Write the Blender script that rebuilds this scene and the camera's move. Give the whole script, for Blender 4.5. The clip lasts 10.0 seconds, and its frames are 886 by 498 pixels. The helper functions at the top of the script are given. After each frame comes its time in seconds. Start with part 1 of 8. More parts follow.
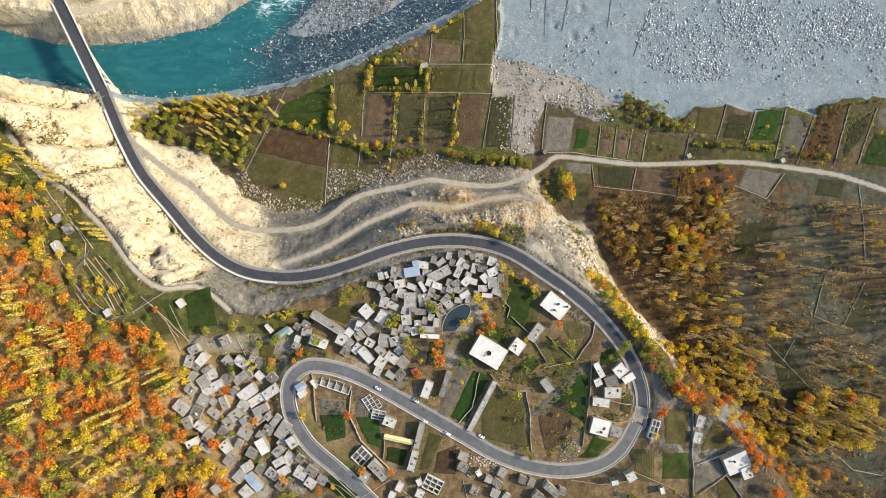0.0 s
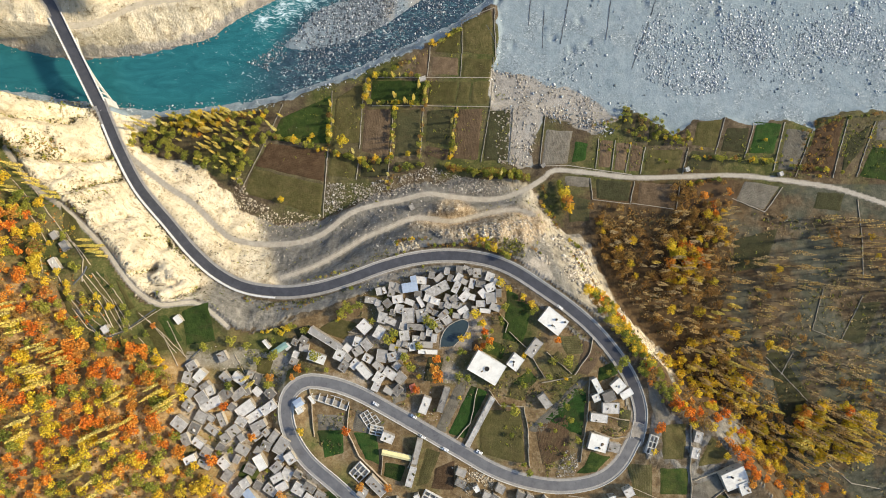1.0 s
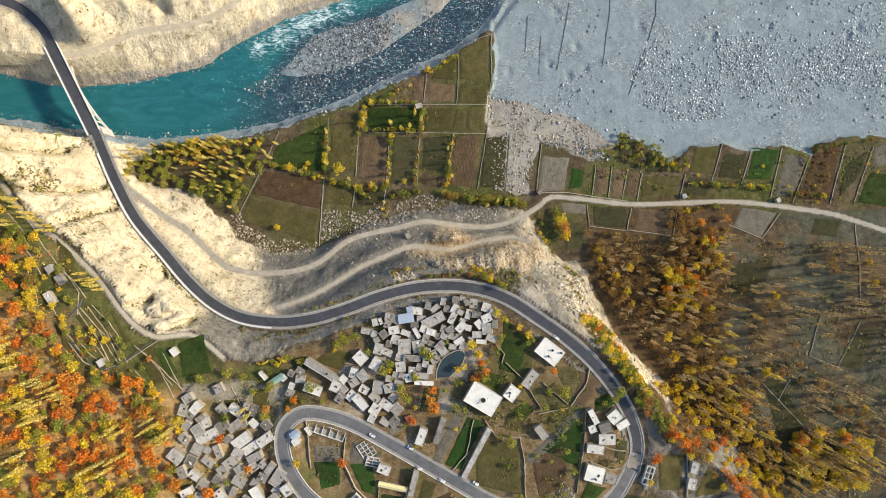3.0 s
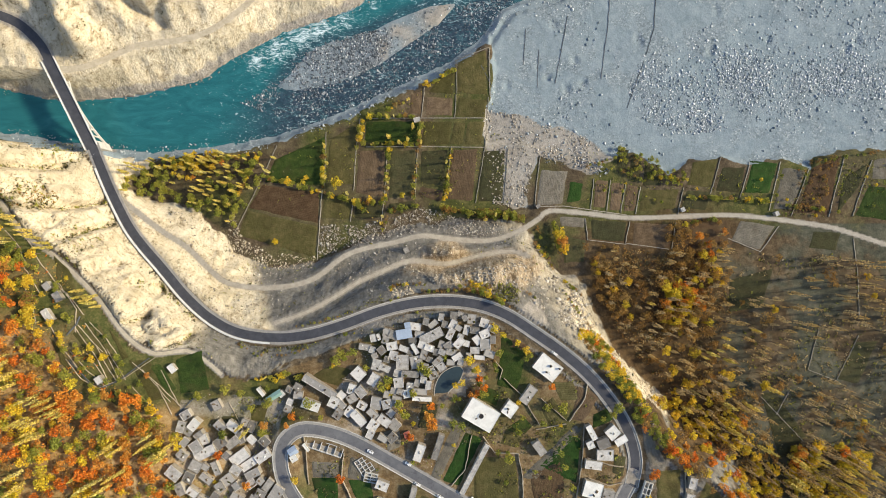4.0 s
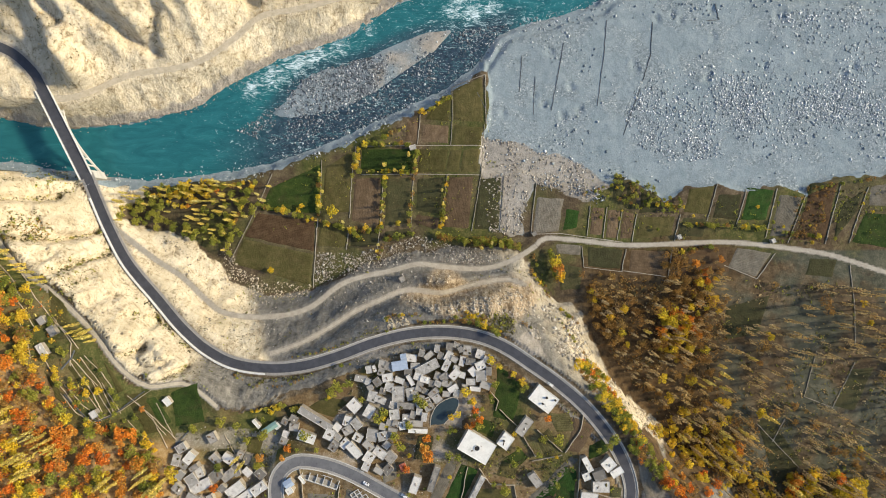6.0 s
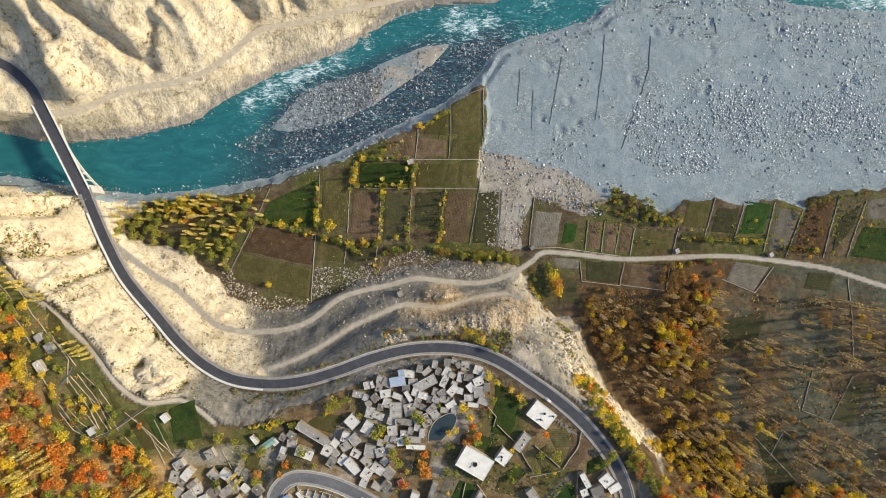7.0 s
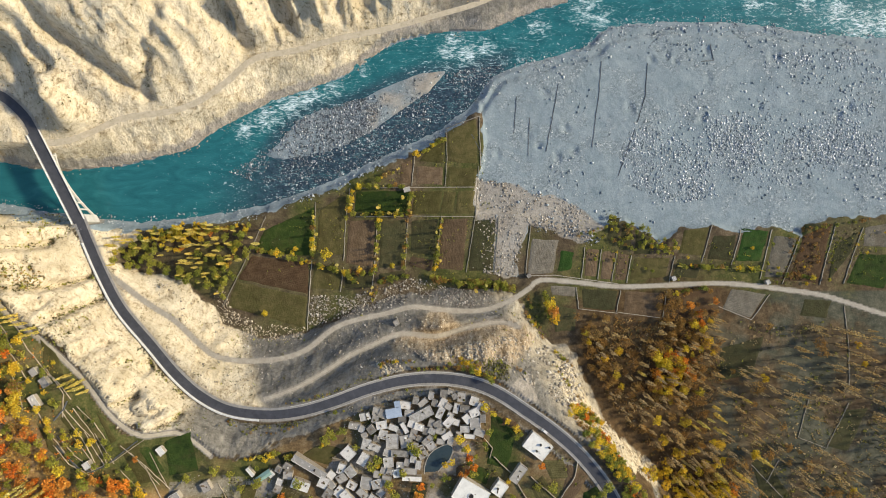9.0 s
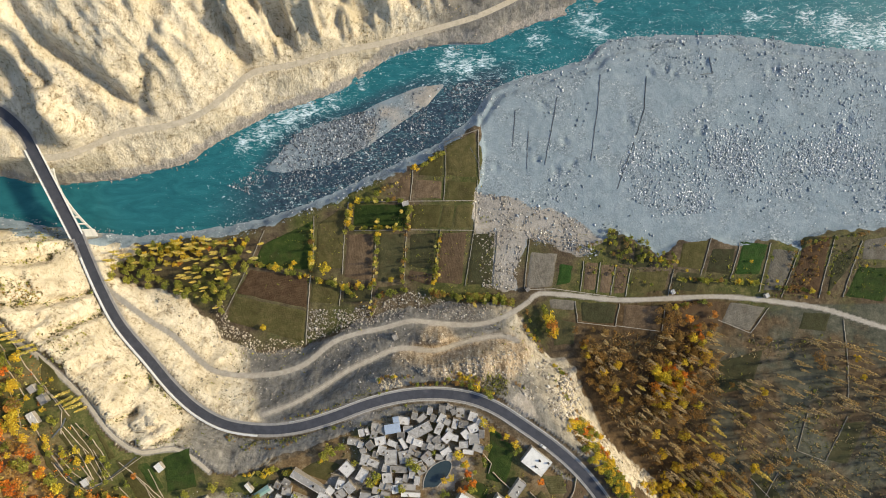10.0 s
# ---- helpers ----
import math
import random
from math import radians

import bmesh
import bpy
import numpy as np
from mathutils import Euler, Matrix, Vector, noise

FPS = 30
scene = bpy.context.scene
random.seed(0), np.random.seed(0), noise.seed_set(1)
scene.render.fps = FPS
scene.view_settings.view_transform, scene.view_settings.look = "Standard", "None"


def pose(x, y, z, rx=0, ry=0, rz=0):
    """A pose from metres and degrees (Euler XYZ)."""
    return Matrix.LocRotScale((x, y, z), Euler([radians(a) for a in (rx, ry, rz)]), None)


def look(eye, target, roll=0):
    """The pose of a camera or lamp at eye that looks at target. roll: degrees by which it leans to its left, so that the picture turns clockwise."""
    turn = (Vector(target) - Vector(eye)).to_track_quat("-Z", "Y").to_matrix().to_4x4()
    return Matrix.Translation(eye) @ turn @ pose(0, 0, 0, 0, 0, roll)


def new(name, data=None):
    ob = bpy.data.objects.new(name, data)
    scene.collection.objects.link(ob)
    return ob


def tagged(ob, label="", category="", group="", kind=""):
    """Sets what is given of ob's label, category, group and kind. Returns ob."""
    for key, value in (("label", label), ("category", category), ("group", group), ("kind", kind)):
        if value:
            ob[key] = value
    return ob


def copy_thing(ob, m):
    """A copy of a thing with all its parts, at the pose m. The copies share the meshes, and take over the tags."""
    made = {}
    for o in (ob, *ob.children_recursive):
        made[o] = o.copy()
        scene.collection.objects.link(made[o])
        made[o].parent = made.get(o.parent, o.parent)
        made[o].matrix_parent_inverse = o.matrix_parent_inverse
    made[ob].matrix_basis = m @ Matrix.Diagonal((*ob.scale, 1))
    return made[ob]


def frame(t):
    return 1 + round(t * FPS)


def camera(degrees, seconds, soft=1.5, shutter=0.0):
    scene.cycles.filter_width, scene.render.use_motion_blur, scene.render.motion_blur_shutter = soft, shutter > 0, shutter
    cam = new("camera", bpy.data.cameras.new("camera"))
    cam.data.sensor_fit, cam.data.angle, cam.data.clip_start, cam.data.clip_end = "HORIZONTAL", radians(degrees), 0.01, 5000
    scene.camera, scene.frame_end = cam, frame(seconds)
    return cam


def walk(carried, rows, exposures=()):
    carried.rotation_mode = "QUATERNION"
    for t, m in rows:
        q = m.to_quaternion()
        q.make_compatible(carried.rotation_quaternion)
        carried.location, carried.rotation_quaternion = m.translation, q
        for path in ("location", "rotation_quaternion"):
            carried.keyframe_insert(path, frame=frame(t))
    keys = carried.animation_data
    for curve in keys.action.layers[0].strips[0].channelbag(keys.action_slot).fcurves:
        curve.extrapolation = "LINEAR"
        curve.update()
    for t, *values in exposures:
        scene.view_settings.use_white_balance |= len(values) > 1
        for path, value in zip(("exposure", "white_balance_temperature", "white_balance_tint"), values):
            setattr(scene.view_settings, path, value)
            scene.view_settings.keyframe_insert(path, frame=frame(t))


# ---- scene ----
cam = camera(78.8, 10.0, soft=0.95)
METRES, EYE, TILT, LEAN, TURN = 112.0, 410.0, -90.0, -1.2, 0.0
ROWS = [
    (0.0, 0.0, 0.0, 0.0, 0.0, 0.0, -0.0),
    (0.5, 0.0056, 0.0013, 0.048, 0.0, -0.04, 0.0),
    (1.0, 0.0118, 0.0028, 0.0981, -0.01, -0.12, 0.02),
    (1.5, 0.0175, 0.004, 0.1462, 0.0, -0.17, 0.05),
    (2.0, 0.0232, 0.0052, 0.1965, -0.0, -0.25, 0.07),
    (2.5, 0.0299, 0.0068, 0.2453, 0.01, -0.3, 0.09),
    (4.0, 0.0489, 0.0124, 0.3966, 0.01, -0.5, 0.17),
    (4.5, 0.0555, 0.0143, 0.4458, 0.01, -0.55, 0.19),
    (5.0, 0.0614, 0.0169, 0.4959, -0.01, -0.61, 0.2),
    (5.5, 0.0671, 0.0195, 0.5489, -0.02, -0.72, 0.22),
    (7.0, 0.0812, 0.0248, 0.6971, -0.12, -0.85, 0.24),
    (7.5, 0.0863, 0.0274, 0.7485, -0.13, -0.91, 0.25),
    (8.0, 0.0913, 0.0293, 0.7986, -0.16, -0.98, 0.27),
    (8.5, 0.096, 0.0311, 0.847, -0.2, -1.02, 0.27),
    (9.0, 0.0994, 0.0338, 0.896, -0.23, -1.08, 0.28),
    (9.5, 0.1036, 0.0365, 0.9435, -0.23, -1.11, 0.31),
    (10.0, 0.1077, 0.04, 0.993, -0.24, -1.18, 0.33),
]
walk(cam, [(t, pose(0, 0, EYE, TILT, LEAN, TURN) @ pose(METRES * x, METRES * y, METRES * z, 90 + pitch, roll, yaw)) for t, x, y, z, yaw, pitch, roll in ROWS], [(0.0, 0.45), (3.0, 0.35), (6.0, 0.26), (10.0, 0.16)])

# ---- light ----
SUN_AZIMUTH, SUN_HEIGHT = 84.0, 30.0      # degrees from +y towards +x, and above the horizon
world = bpy.data.worlds.new("world")
scene.world = world
world.use_nodes = True
sky = world.node_tree.nodes.new("ShaderNodeTexSky")
sky.sky_type, sky.sun_disc = "NISHITA", False
sky.sun_elevation, sky.sun_rotation = radians(SUN_HEIGHT), radians(SUN_AZIMUTH)
world.node_tree.nodes["Background"].inputs[1].default_value = 0.165
world.node_tree.links.new(sky.outputs[0], world.node_tree.nodes["Background"].inputs[0])
sun = new("sun", bpy.data.lights.new("sun", "SUN"))
sun.data.energy, sun.data.angle, sun.data.color = 4.1, radians(5.0), (1.0, 0.86, 0.61)
sun_way = Vector((math.sin(radians(SUN_AZIMUTH)) * math.cos(radians(SUN_HEIGHT)), math.cos(radians(SUN_AZIMUTH)) * math.cos(radians(SUN_HEIGHT)), math.sin(radians(SUN_HEIGHT))))
sun.matrix_world = look(sun_way * 1500, (0, 0, 0))
scene.view_settings.exposure = 0.3


# ---- materials ----
class Nodes:
    """A short way to write node materials."""

    def __init__(self, name, rough=0.9, metal=0.0, spec=0.3):
        self.m = bpy.data.materials.new(name)
        self.m.use_nodes = True
        self.t = self.m.node_tree
        self.b = self.t.nodes["Principled BSDF"]
        self.b.inputs["Roughness"].default_value = rough
        self.b.inputs["Metallic"].default_value = metal
        self.b.inputs["Specular IOR Level"].default_value = spec
        self.place = self.n("ShaderNodeNewGeometry").outputs["Position"]

    def n(self, kind, **sets):
        node = self.t.nodes.new(kind)
        for k, v in sets.items():
            if k == "op":
                node.operation = v
        return node

    def put(self, sock, v):
        if isinstance(v, bpy.types.NodeSocket):
            self.t.links.new(v, sock)
        elif isinstance(v, tuple) and len(v) == 3 and sock.type == "RGBA":
            sock.default_value = (*v, 1)
        else:
            sock.default_value = v

    def math(self, op, a, b=0.0, c=0.0):
        node = self.n("ShaderNodeMath", op=op)
        for s, v in zip(node.inputs, (a, b, c)):
            self.put(s, v)
        return node.outputs[0]

    def noise(self, size, detail=4.0, rough=0.6, vec=None, warp=0.0):
        node = self.n("ShaderNodeTexNoise")
        self.put(node.inputs["Vector"], vec or self.place)
        node.inputs["Scale"].default_value = 1.0 / size
        node.inputs["Detail"].default_value = detail
        node.inputs["Roughness"].default_value = rough
        node.inputs["Distortion"].default_value = warp
        return node.outputs["Fac"]

    def cells(self, size, vec=None, out="Color"):
        node = self.n("ShaderNodeTexVoronoi")
        self.put(node.inputs["Vector"], vec or self.place)
        node.inputs["Scale"].default_value = 1.0 / size
        return node.outputs[out]

    def stretch(self, sx, sy, sz=1.0, turn=0.0):
        node = self.n("ShaderNodeMapping")
        node.vector_type = "POINT"
        self.put(node.inputs["Vector"], self.place)
        node.inputs["Rotation"].default_value = (0, 0, radians(turn))
        node.inputs["Scale"].default_value = (sx, sy, sz)
        return node.outputs[0]

    def band(self, v, lo, hi):
        node = self.n("ShaderNodeMapRange")
        self.put(node.inputs[0], v)
        node.inputs[1].default_value, node.inputs[2].default_value = lo, hi
        return node.outputs[0]

    def mix(self, f, a, b):
        node = self.n("ShaderNodeMix")
        node.data_type = "RGBA"
        self.put(node.inputs[0], f)
        self.put(node.inputs[6], a)
        self.put(node.inputs[7], b)
        return node.outputs[2]

    def ramp(self, v, *stops):
        node = self.n("ShaderNodeValToRGB")
        self.put(node.inputs[0], v)
        e = node.color_ramp.elements
        while len(e) < len(stops):
            e.new(0.5)
        for el, (p, c) in zip(e, stops):
            el.position, el.color = p, (*c, 1)
        return node.outputs[0]

    def chance(self):
        return self.n("ShaderNodeObjectInfo").outputs["Random"]

    def island(self):
        return self.n("ShaderNodeNewGeometry").outputs["Random Per Island"]

    def attribute(self, name):
        node = self.n("ShaderNodeAttribute")
        node.attribute_name = name
        return node

    def bump(self, v, depth, strength=1.0):
        node = self.n("ShaderNodeBump")
        node.inputs["Strength"].default_value = strength
        node.inputs["Distance"].default_value = depth
        self.put(node.inputs["Height"], v)
        self.put(self.b.inputs["Normal"], node.outputs[0])

    def done(self, colour):
        self.put(self.b.inputs["Base Color"], colour)
        return self.m


def ground_material():
    k = Nodes("ground", 0.95, spec=0.15)
    zone = k.n("ShaderNodeSeparateColor")
    k.put(zone.inputs[0], k.attribute("zone").outputs["Color"])
    dust = k.attribute("zone").outputs["Alpha"]
    big, mid, fine = k.noise(22, 5), k.noise(5, 5), k.noise(1.3, 3, 0.75)
    speck = k.noise(0.75, 2, 0.6)
    scree, glow_litter = k.attribute("scree").outputs["Fac"], k.attribute("glow_litter").outputs["Fac"]
    both = k.math("ADD", k.math("MULTIPLY", mid, 0.45), k.math("ADD", k.math("MULTIPLY", big, 0.25), k.math("MULTIPLY", fine, 0.3)))
    soil = k.ramp(both, (0.36, (0.045, 0.033, 0.02)), (0.5, (0.10, 0.075, 0.046)), (0.64, (0.22, 0.175, 0.115)))
    # pale leaf cover of the orchard ground, with the left edge's glow painted in
    leafy = k.ramp(both, (0.36, (0.16, 0.09, 0.035)), (0.5, (0.36, 0.235, 0.10)), (0.64, (0.54, 0.42, 0.24)))
    soil = k.mix(glow_litter, soil, leafy)
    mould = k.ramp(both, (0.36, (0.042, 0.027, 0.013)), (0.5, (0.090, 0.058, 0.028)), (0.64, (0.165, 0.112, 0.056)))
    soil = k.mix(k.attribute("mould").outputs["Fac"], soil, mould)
    grass = k.ramp(k.math("ADD", k.math("MULTIPLY", k.noise(7, 6, 0.7), 0.65), k.math("MULTIPLY", fine, 0.35)), (0.34, (0.032, 0.040, 0.012)), (0.5, (0.078, 0.085, 0.026)), (0.66, (0.18, 0.15, 0.06)))
    dusk = k.ramp(both, (0.36, (0.040, 0.042, 0.030)), (0.5, (0.080, 0.082, 0.058)), (0.64, (0.150, 0.140, 0.100)))
    soil = k.mix(k.math("MULTIPLY", k.attribute("dusk").outputs["Fac"], k.band(k.noise(34, 4, 0.6), 0.42, 0.56)), soil, dusk)
    # stones of the river bed, and sand between them
    grey = k.n("ShaderNodeSeparateColor")
    k.put(grey.inputs[0], k.cells(1.0))
    cobble = k.ramp(grey.outputs[0], (0.0, (0.13, 0.165, 0.18)), (0.6, (0.235, 0.28, 0.30)), (0.9, (0.31, 0.35, 0.37)), (1.0, (0.52, 0.55, 0.56)))
    sand = k.ramp(k.math("ADD", k.math("MULTIPLY", k.noise(11, 6, 0.68, warp=0.8), 0.7), k.math("MULTIPLY", fine, 0.3)), (0.36, (0.180, 0.232, 0.258)), (0.5, (0.235, 0.29, 0.318)), (0.64, (0.29, 0.345, 0.372)))
    strewn = k.band(k.noise(30, 4, 0.62, warp=1.0), 0.46, 0.60)
    gravel = k.mix(k.math("MULTIPLY", strewn, 0.8), sand, cobble)
    # pale conglomerate with seams
    strata = k.noise(8.0, 7, 0.66, vec=k.stretch(1, 1, 2.2), warp=0.8)
    runs = k.noise(3.0, 5, 0.7, vec=k.stretch(1.0, 0.22, 0.3, -42), warp=0.3)
    mixed = k.math("ADD", k.math("MULTIPLY", strata, 0.54), k.math("ADD", k.math("MULTIPLY", runs, 0.31), k.math("MULTIPLY", fine, 0.15)))
    rock = k.ramp(mixed, (0.35, (0.12, 0.09, 0.05)), (0.41, (0.36, 0.285, 0.18)), (0.47, (0.59, 0.50, 0.345)), (0.58, (0.73, 0.645, 0.475)))
    tufts = k.math("MULTIPLY", k.band(k.noise(2.2, 4, 0.74), 0.55, 0.64), k.band(k.noise(15, 4, 0.62), 0.40, 0.58))
    rock = k.mix(k.math("MULTIPLY", k.band(k.noise(38, 5, 0.62), 0.48, 0.66), 0.55), rock, (0.42, 0.35, 0.22))
    rock = k.mix(k.math("MULTIPLY", tufts, 0.75), rock, (0.15, 0.115, 0.05))
    grit = k.ramp(mixed, (0.38, (0.105, 0.097, 0.082)), (0.46, (0.160, 0.150, 0.129)), (0.53, (0.208, 0.196, 0.169)), (0.62, (0.285, 0.267, 0.230)))
    rock = k.mix(k.band(k.math("ADD", scree, k.math("MULTIPLY", k.math("SUBTRACT", big, 0.5), 0.7)), 0.25, 0.75), rock, grit)
    tan = k.ramp(k.math("ADD", k.math("MULTIPLY", k.noise(2.4, 5, 0.7, vec=k.stretch(1.0, 0.2, 0.3, 8)), 0.6), k.math("MULTIPLY", fine, 0.4)), (0.38, (0.15, 0.105, 0.06)), (0.5, (0.36, 0.275, 0.175)), (0.62, (0.58, 0.49, 0.36)))
    rock = k.mix(k.math("MULTIPLY", k.attribute("cut").outputs["Fac"], 1.0), rock, tan)
    tread = k.ramp(both, (0.36, (0.215, 0.192, 0.157)), (0.64, (0.43, 0.39, 0.335)))
    c = k.mix(k.band(k.math("ADD", zone.outputs[2], k.math("MULTIPLY", mid, 0.5)), 0.55, 0.85), soil, grass)
    c = k.mix(k.band(k.math("ADD", zone.outputs[0], k.math("MULTIPLY", mid, 0.5)), 0.6, 0.85), c, rock)
    c = k.mix(k.band(k.math("ADD", zone.outputs[1], k.math("MULTIPLY", mid, 0.4)), 0.6, 0.8), c, gravel)
    c = k.mix(k.math("MULTIPLY", k.band(k.math("ADD", dust, k.math("MULTIPLY", fine, 0.4)), 0.55, 0.95), 0.9), c, tread)
    rugged = k.math("ADD", 0.5, k.math("MULTIPLY", zone.outputs[0], 0.9))
    coarse = k.noise(2.8, 3, 0.55, warp=0.6)
    rills = k.math("MULTIPLY", zone.outputs[0], k.math("ADD", k.math("MULTIPLY", k.noise(8.0, 4, 0.6, vec=k.stretch(1.0, 0.4, 0.6, -42), warp=0.8), 0.7), k.math("MULTIPLY", coarse, 0.3)))
    relief = k.math("ADD", rills, k.math("ADD", k.math("MULTIPLY", mid, 1.2), k.math("ADD", k.math("MULTIPLY", fine, 0.45), k.math("MULTIPLY", speck, 0.08))))
    k.bump(k.math("MULTIPLY", relief, rugged), 1.0)
    return k.done(c)


def water_material():
    k = Nodes("river_water", 0.2, spec=0.22)
    flow = k.stretch(0.55, 1.5, 1.0, -22)
    ripple = k.noise(2.2, 5, 0.65, vec=flow, warp=1.2)
    swirl = k.noise(14, 4, 0.6, vec=flow, warp=1.5)
    deep = k.ramp(swirl, (0.3, (0.016, 0.105, 0.128)), (0.55, (0.022, 0.138, 0.162)), (0.75, (0.034, 0.18, 0.205)))
    shallow = k.ramp(k.noise(3, 4), (0.35, (0.020, 0.036, 0.056)), (0.65, (0.046, 0.076, 0.108)))
    zone = k.n("ShaderNodeSeparateColor")
    k.put(zone.inputs[0], k.attribute("zone").outputs["Color"])
    c = k.mix(zone.outputs[1], deep, shallow)
    streak = k.stretch(0.30, 1.3, 1.0, -24)
    foam = k.math("ADD", k.math("MULTIPLY", k.noise(1.5, 6, 0.72, vec=streak, warp=1.6), 0.6), k.math("MULTIPLY", k.noise(7, 4, 0.65, vec=flow, warp=1.8), 0.4))
    c = k.mix(k.band(k.math("ADD", foam, k.math("MULTIPLY", zone.outputs[0], 0.10)), 0.53, 0.74), c, (0.05, 0.25, 0.27))
    froth = k.band(k.math("ADD", foam, k.math("MULTIPLY", zone.outputs[0], 0.135)), 0.60, 0.71)
    crest = k.band(k.math("ADD", k.noise(2.9, 2, 0.5, vec=k.stretch(0.75, 1.25, 1.0, 30), warp=2.2), k.math("MULTIPLY", zone.outputs[0], 0.06)), 0.66, 0.73)
    froth = k.math("MAXIMUM", froth, k.math("MULTIPLY", crest, k.math("MULTIPLY", zone.outputs[2], 0.6)))
    c = k.mix(froth, c, (0.70, 0.82, 0.86))
    k.put(k.b.inputs["Roughness"], k.math("ADD", k.math("MULTIPLY", froth, 0.6), 0.2))
    k.bump(k.math("MULTIPLY", ripple, k.math("ADD", 0.25, k.math("MULTIPLY", zone.outputs[2], 0.75))), 0.5, 0.6)
    return k.done(c)


def asphalt_material():
    k = Nodes("asphalt", 0.85, spec=0.25)
    c = k.ramp(k.noise(6, 6, 0.7), (0.3, (0.046, 0.049, 0.060)), (0.6, (0.072, 0.075, 0.088)), (0.8, (0.115, 0.115, 0.12)))
    k.bump(k.noise(0.4, 2), 0.03)
    return k.done(c)


def plain(name, a, b, size=2.0, rough=0.9, bump=0.1, metal=0.0, spread=0.25):
    """A plain weathered surface; spread: how far its things differ from one another."""
    k = Nodes(name, rough, metal)
    f = k.noise(size, 5, 0.65)
    own = k.math("MULTIPLY", k.math("SUBTRACT", k.chance(), 0.5), spread)
    c = k.ramp(k.math("ADD", k.math("ADD", k.math("MULTIPLY", f, 0.8), 0.1), own), (0.3, a), (0.68, b))
    c = k.mix(k.math("MULTIPLY", k.band(k.noise(size * 0.45, 4, 0.7, warp=1.0), 0.56, 0.72), 0.5), c, tuple(0.62 * v for v in a))
    if bump:
        k.bump(f, bump)
    return k.done(c)


GROUND, WATER, ASPHALT = ground_material(), water_material(), asphalt_material()
WORN = plain("worn_asphalt", (0.085, 0.087, 0.098), (0.165, 0.165, 0.17), 7, 0.85, 0.03)
TRACK = plain("dirt_track", (0.30, 0.27, 0.22), (0.46, 0.42, 0.35), 4)
CLAY = plain("clay_track", (0.40, 0.345, 0.25), (0.58, 0.51, 0.39), 4)
CONCRETE = plain("concrete", (0.42, 0.41, 0.38), (0.60, 0.59, 0.55), 3)
SHOULDER = plain("roadside_gravel", (0.20, 0.195, 0.18), (0.34, 0.325, 0.30), 3)
STEEL = plain("white_rail", (0.62, 0.62, 0.60), (0.75, 0.75, 0.73), 2, 0.5, 0.0)

# -- terrain --
BRIDGE_S, BRIDGE_N = (-236.8, 116.4), (-263.8, 173.2)
RIVER_SOUTH = [(-388.9, 145.6), (-347.5, 138.8), (-322.6, 129.3), (-297.7, 126.5), (-268.5, 121.1), (-239.2, 117.9), (-218.2, 114.2), (-201.4, 113.9), (-180.4, 115.7), (-146.6, 119.4), (-116.9, 124.7), (-87.2, 135.1), (-61.6, 143.8), (-36.0, 156.0), (-10.3, 168.7)] + [(13.4, 178.7), (36.0, 193.9), (48.8, 206.5), (58.6, 221.7), (80.7, 230.2), (106.3, 237.8), (132.0, 245.5), (140.6, 255.6), (162.0, 261.6), (200.7, 263.0), (244.0, 263.2), (287.5, 257.8), (331.3, 252.4), (375.3, 251.2), (464.0, 248.9), (644.4, 244.2)]
RIVER_NORTH = [(-424.0, 180.2), (-343.7, 167.7), (-303.3, 158.5), (-279.0, 153.5), (-254.4, 152.6), (-221.5, 155.0), (-196.7, 160.7), (-180.1, 164.0), (-163.4, 169.4), (-150.9, 179.0), (-134.1, 188.2), (-113.2, 199.8), (-94.3, 207.4), (-77.6, 212.4), (-54.5, 221.6), (-33.4, 234.2), (-16.5, 245.9), (4.6, 252.7), (29.9, 255.7), (55.3, 256.2), (72.3, 263.8), (97.9, 273.2), (123.5, 279.2), (140.6, 287.6), (157.7, 296.2), (183.4, 306.4), (226.4, 315.1), (287.0, 320.6), (374.4, 325.5), (642.1, 335.2)]
ISLAND = [(-112.6, 163.1), (-109.6, 167.1), (-97.3, 182.3), (-82.0, 196.0), (-59.1, 200.6), (-40.7, 206.7), (-17.6, 217.4), (5.4, 225.9), (28.5, 228.2), (11.5, 208.3), (-10.1, 194.5), (-31.7, 179.2), (-56.3, 167.0), (-79.3, 159.4), (-100.0, 157.0)]
TRACK_NORTH = [(-261.7, 168.4), (-242.9, 170.3), (-227.0, 176.3), (-207.2, 185.8), (-191.4, 189.0), (-171.5, 192.2), (-151.6, 199.7), (-131.6, 214.9)] + [(-113.4, 230.7), (-85.0, 236.8), (-52.4, 246.2), (-19.7, 253.3), (13.1, 262.7), (46.0, 272.6)] + [(71.5, 284.3), (92.5, 295.5), (117.6, 307.3), (155.5, 324.0), (240.1, 341.3), (455.5, 355.7)]
TOE = [(-246.4, 117.3), (-223.4, 115.3), (-204.6, 109.5), (-201.3, 101.1), (-211.3, 92.6), (-212.2, 85.0)] + [(-193.4, 76.3), (-168.6, 72.2), (-145.8, 48.5), (-123.0, 30.5), (-85.5, 31.4), (-52.1, 44.9), (-26.9, 54.2), (15.2, 62.4), (40.5, 62.9), (74.4, 58.8), (83.7, 44.8), (99.9, 25.0), (120.3, 14.0)] + [(131.5, -12.1), (161.9, -52.0), (191.5, -85.7), (223.4, -106.9), (248.9, -136.5), (274.6, -172.5), (298.1, -206.6), (336.8, -262.0)]
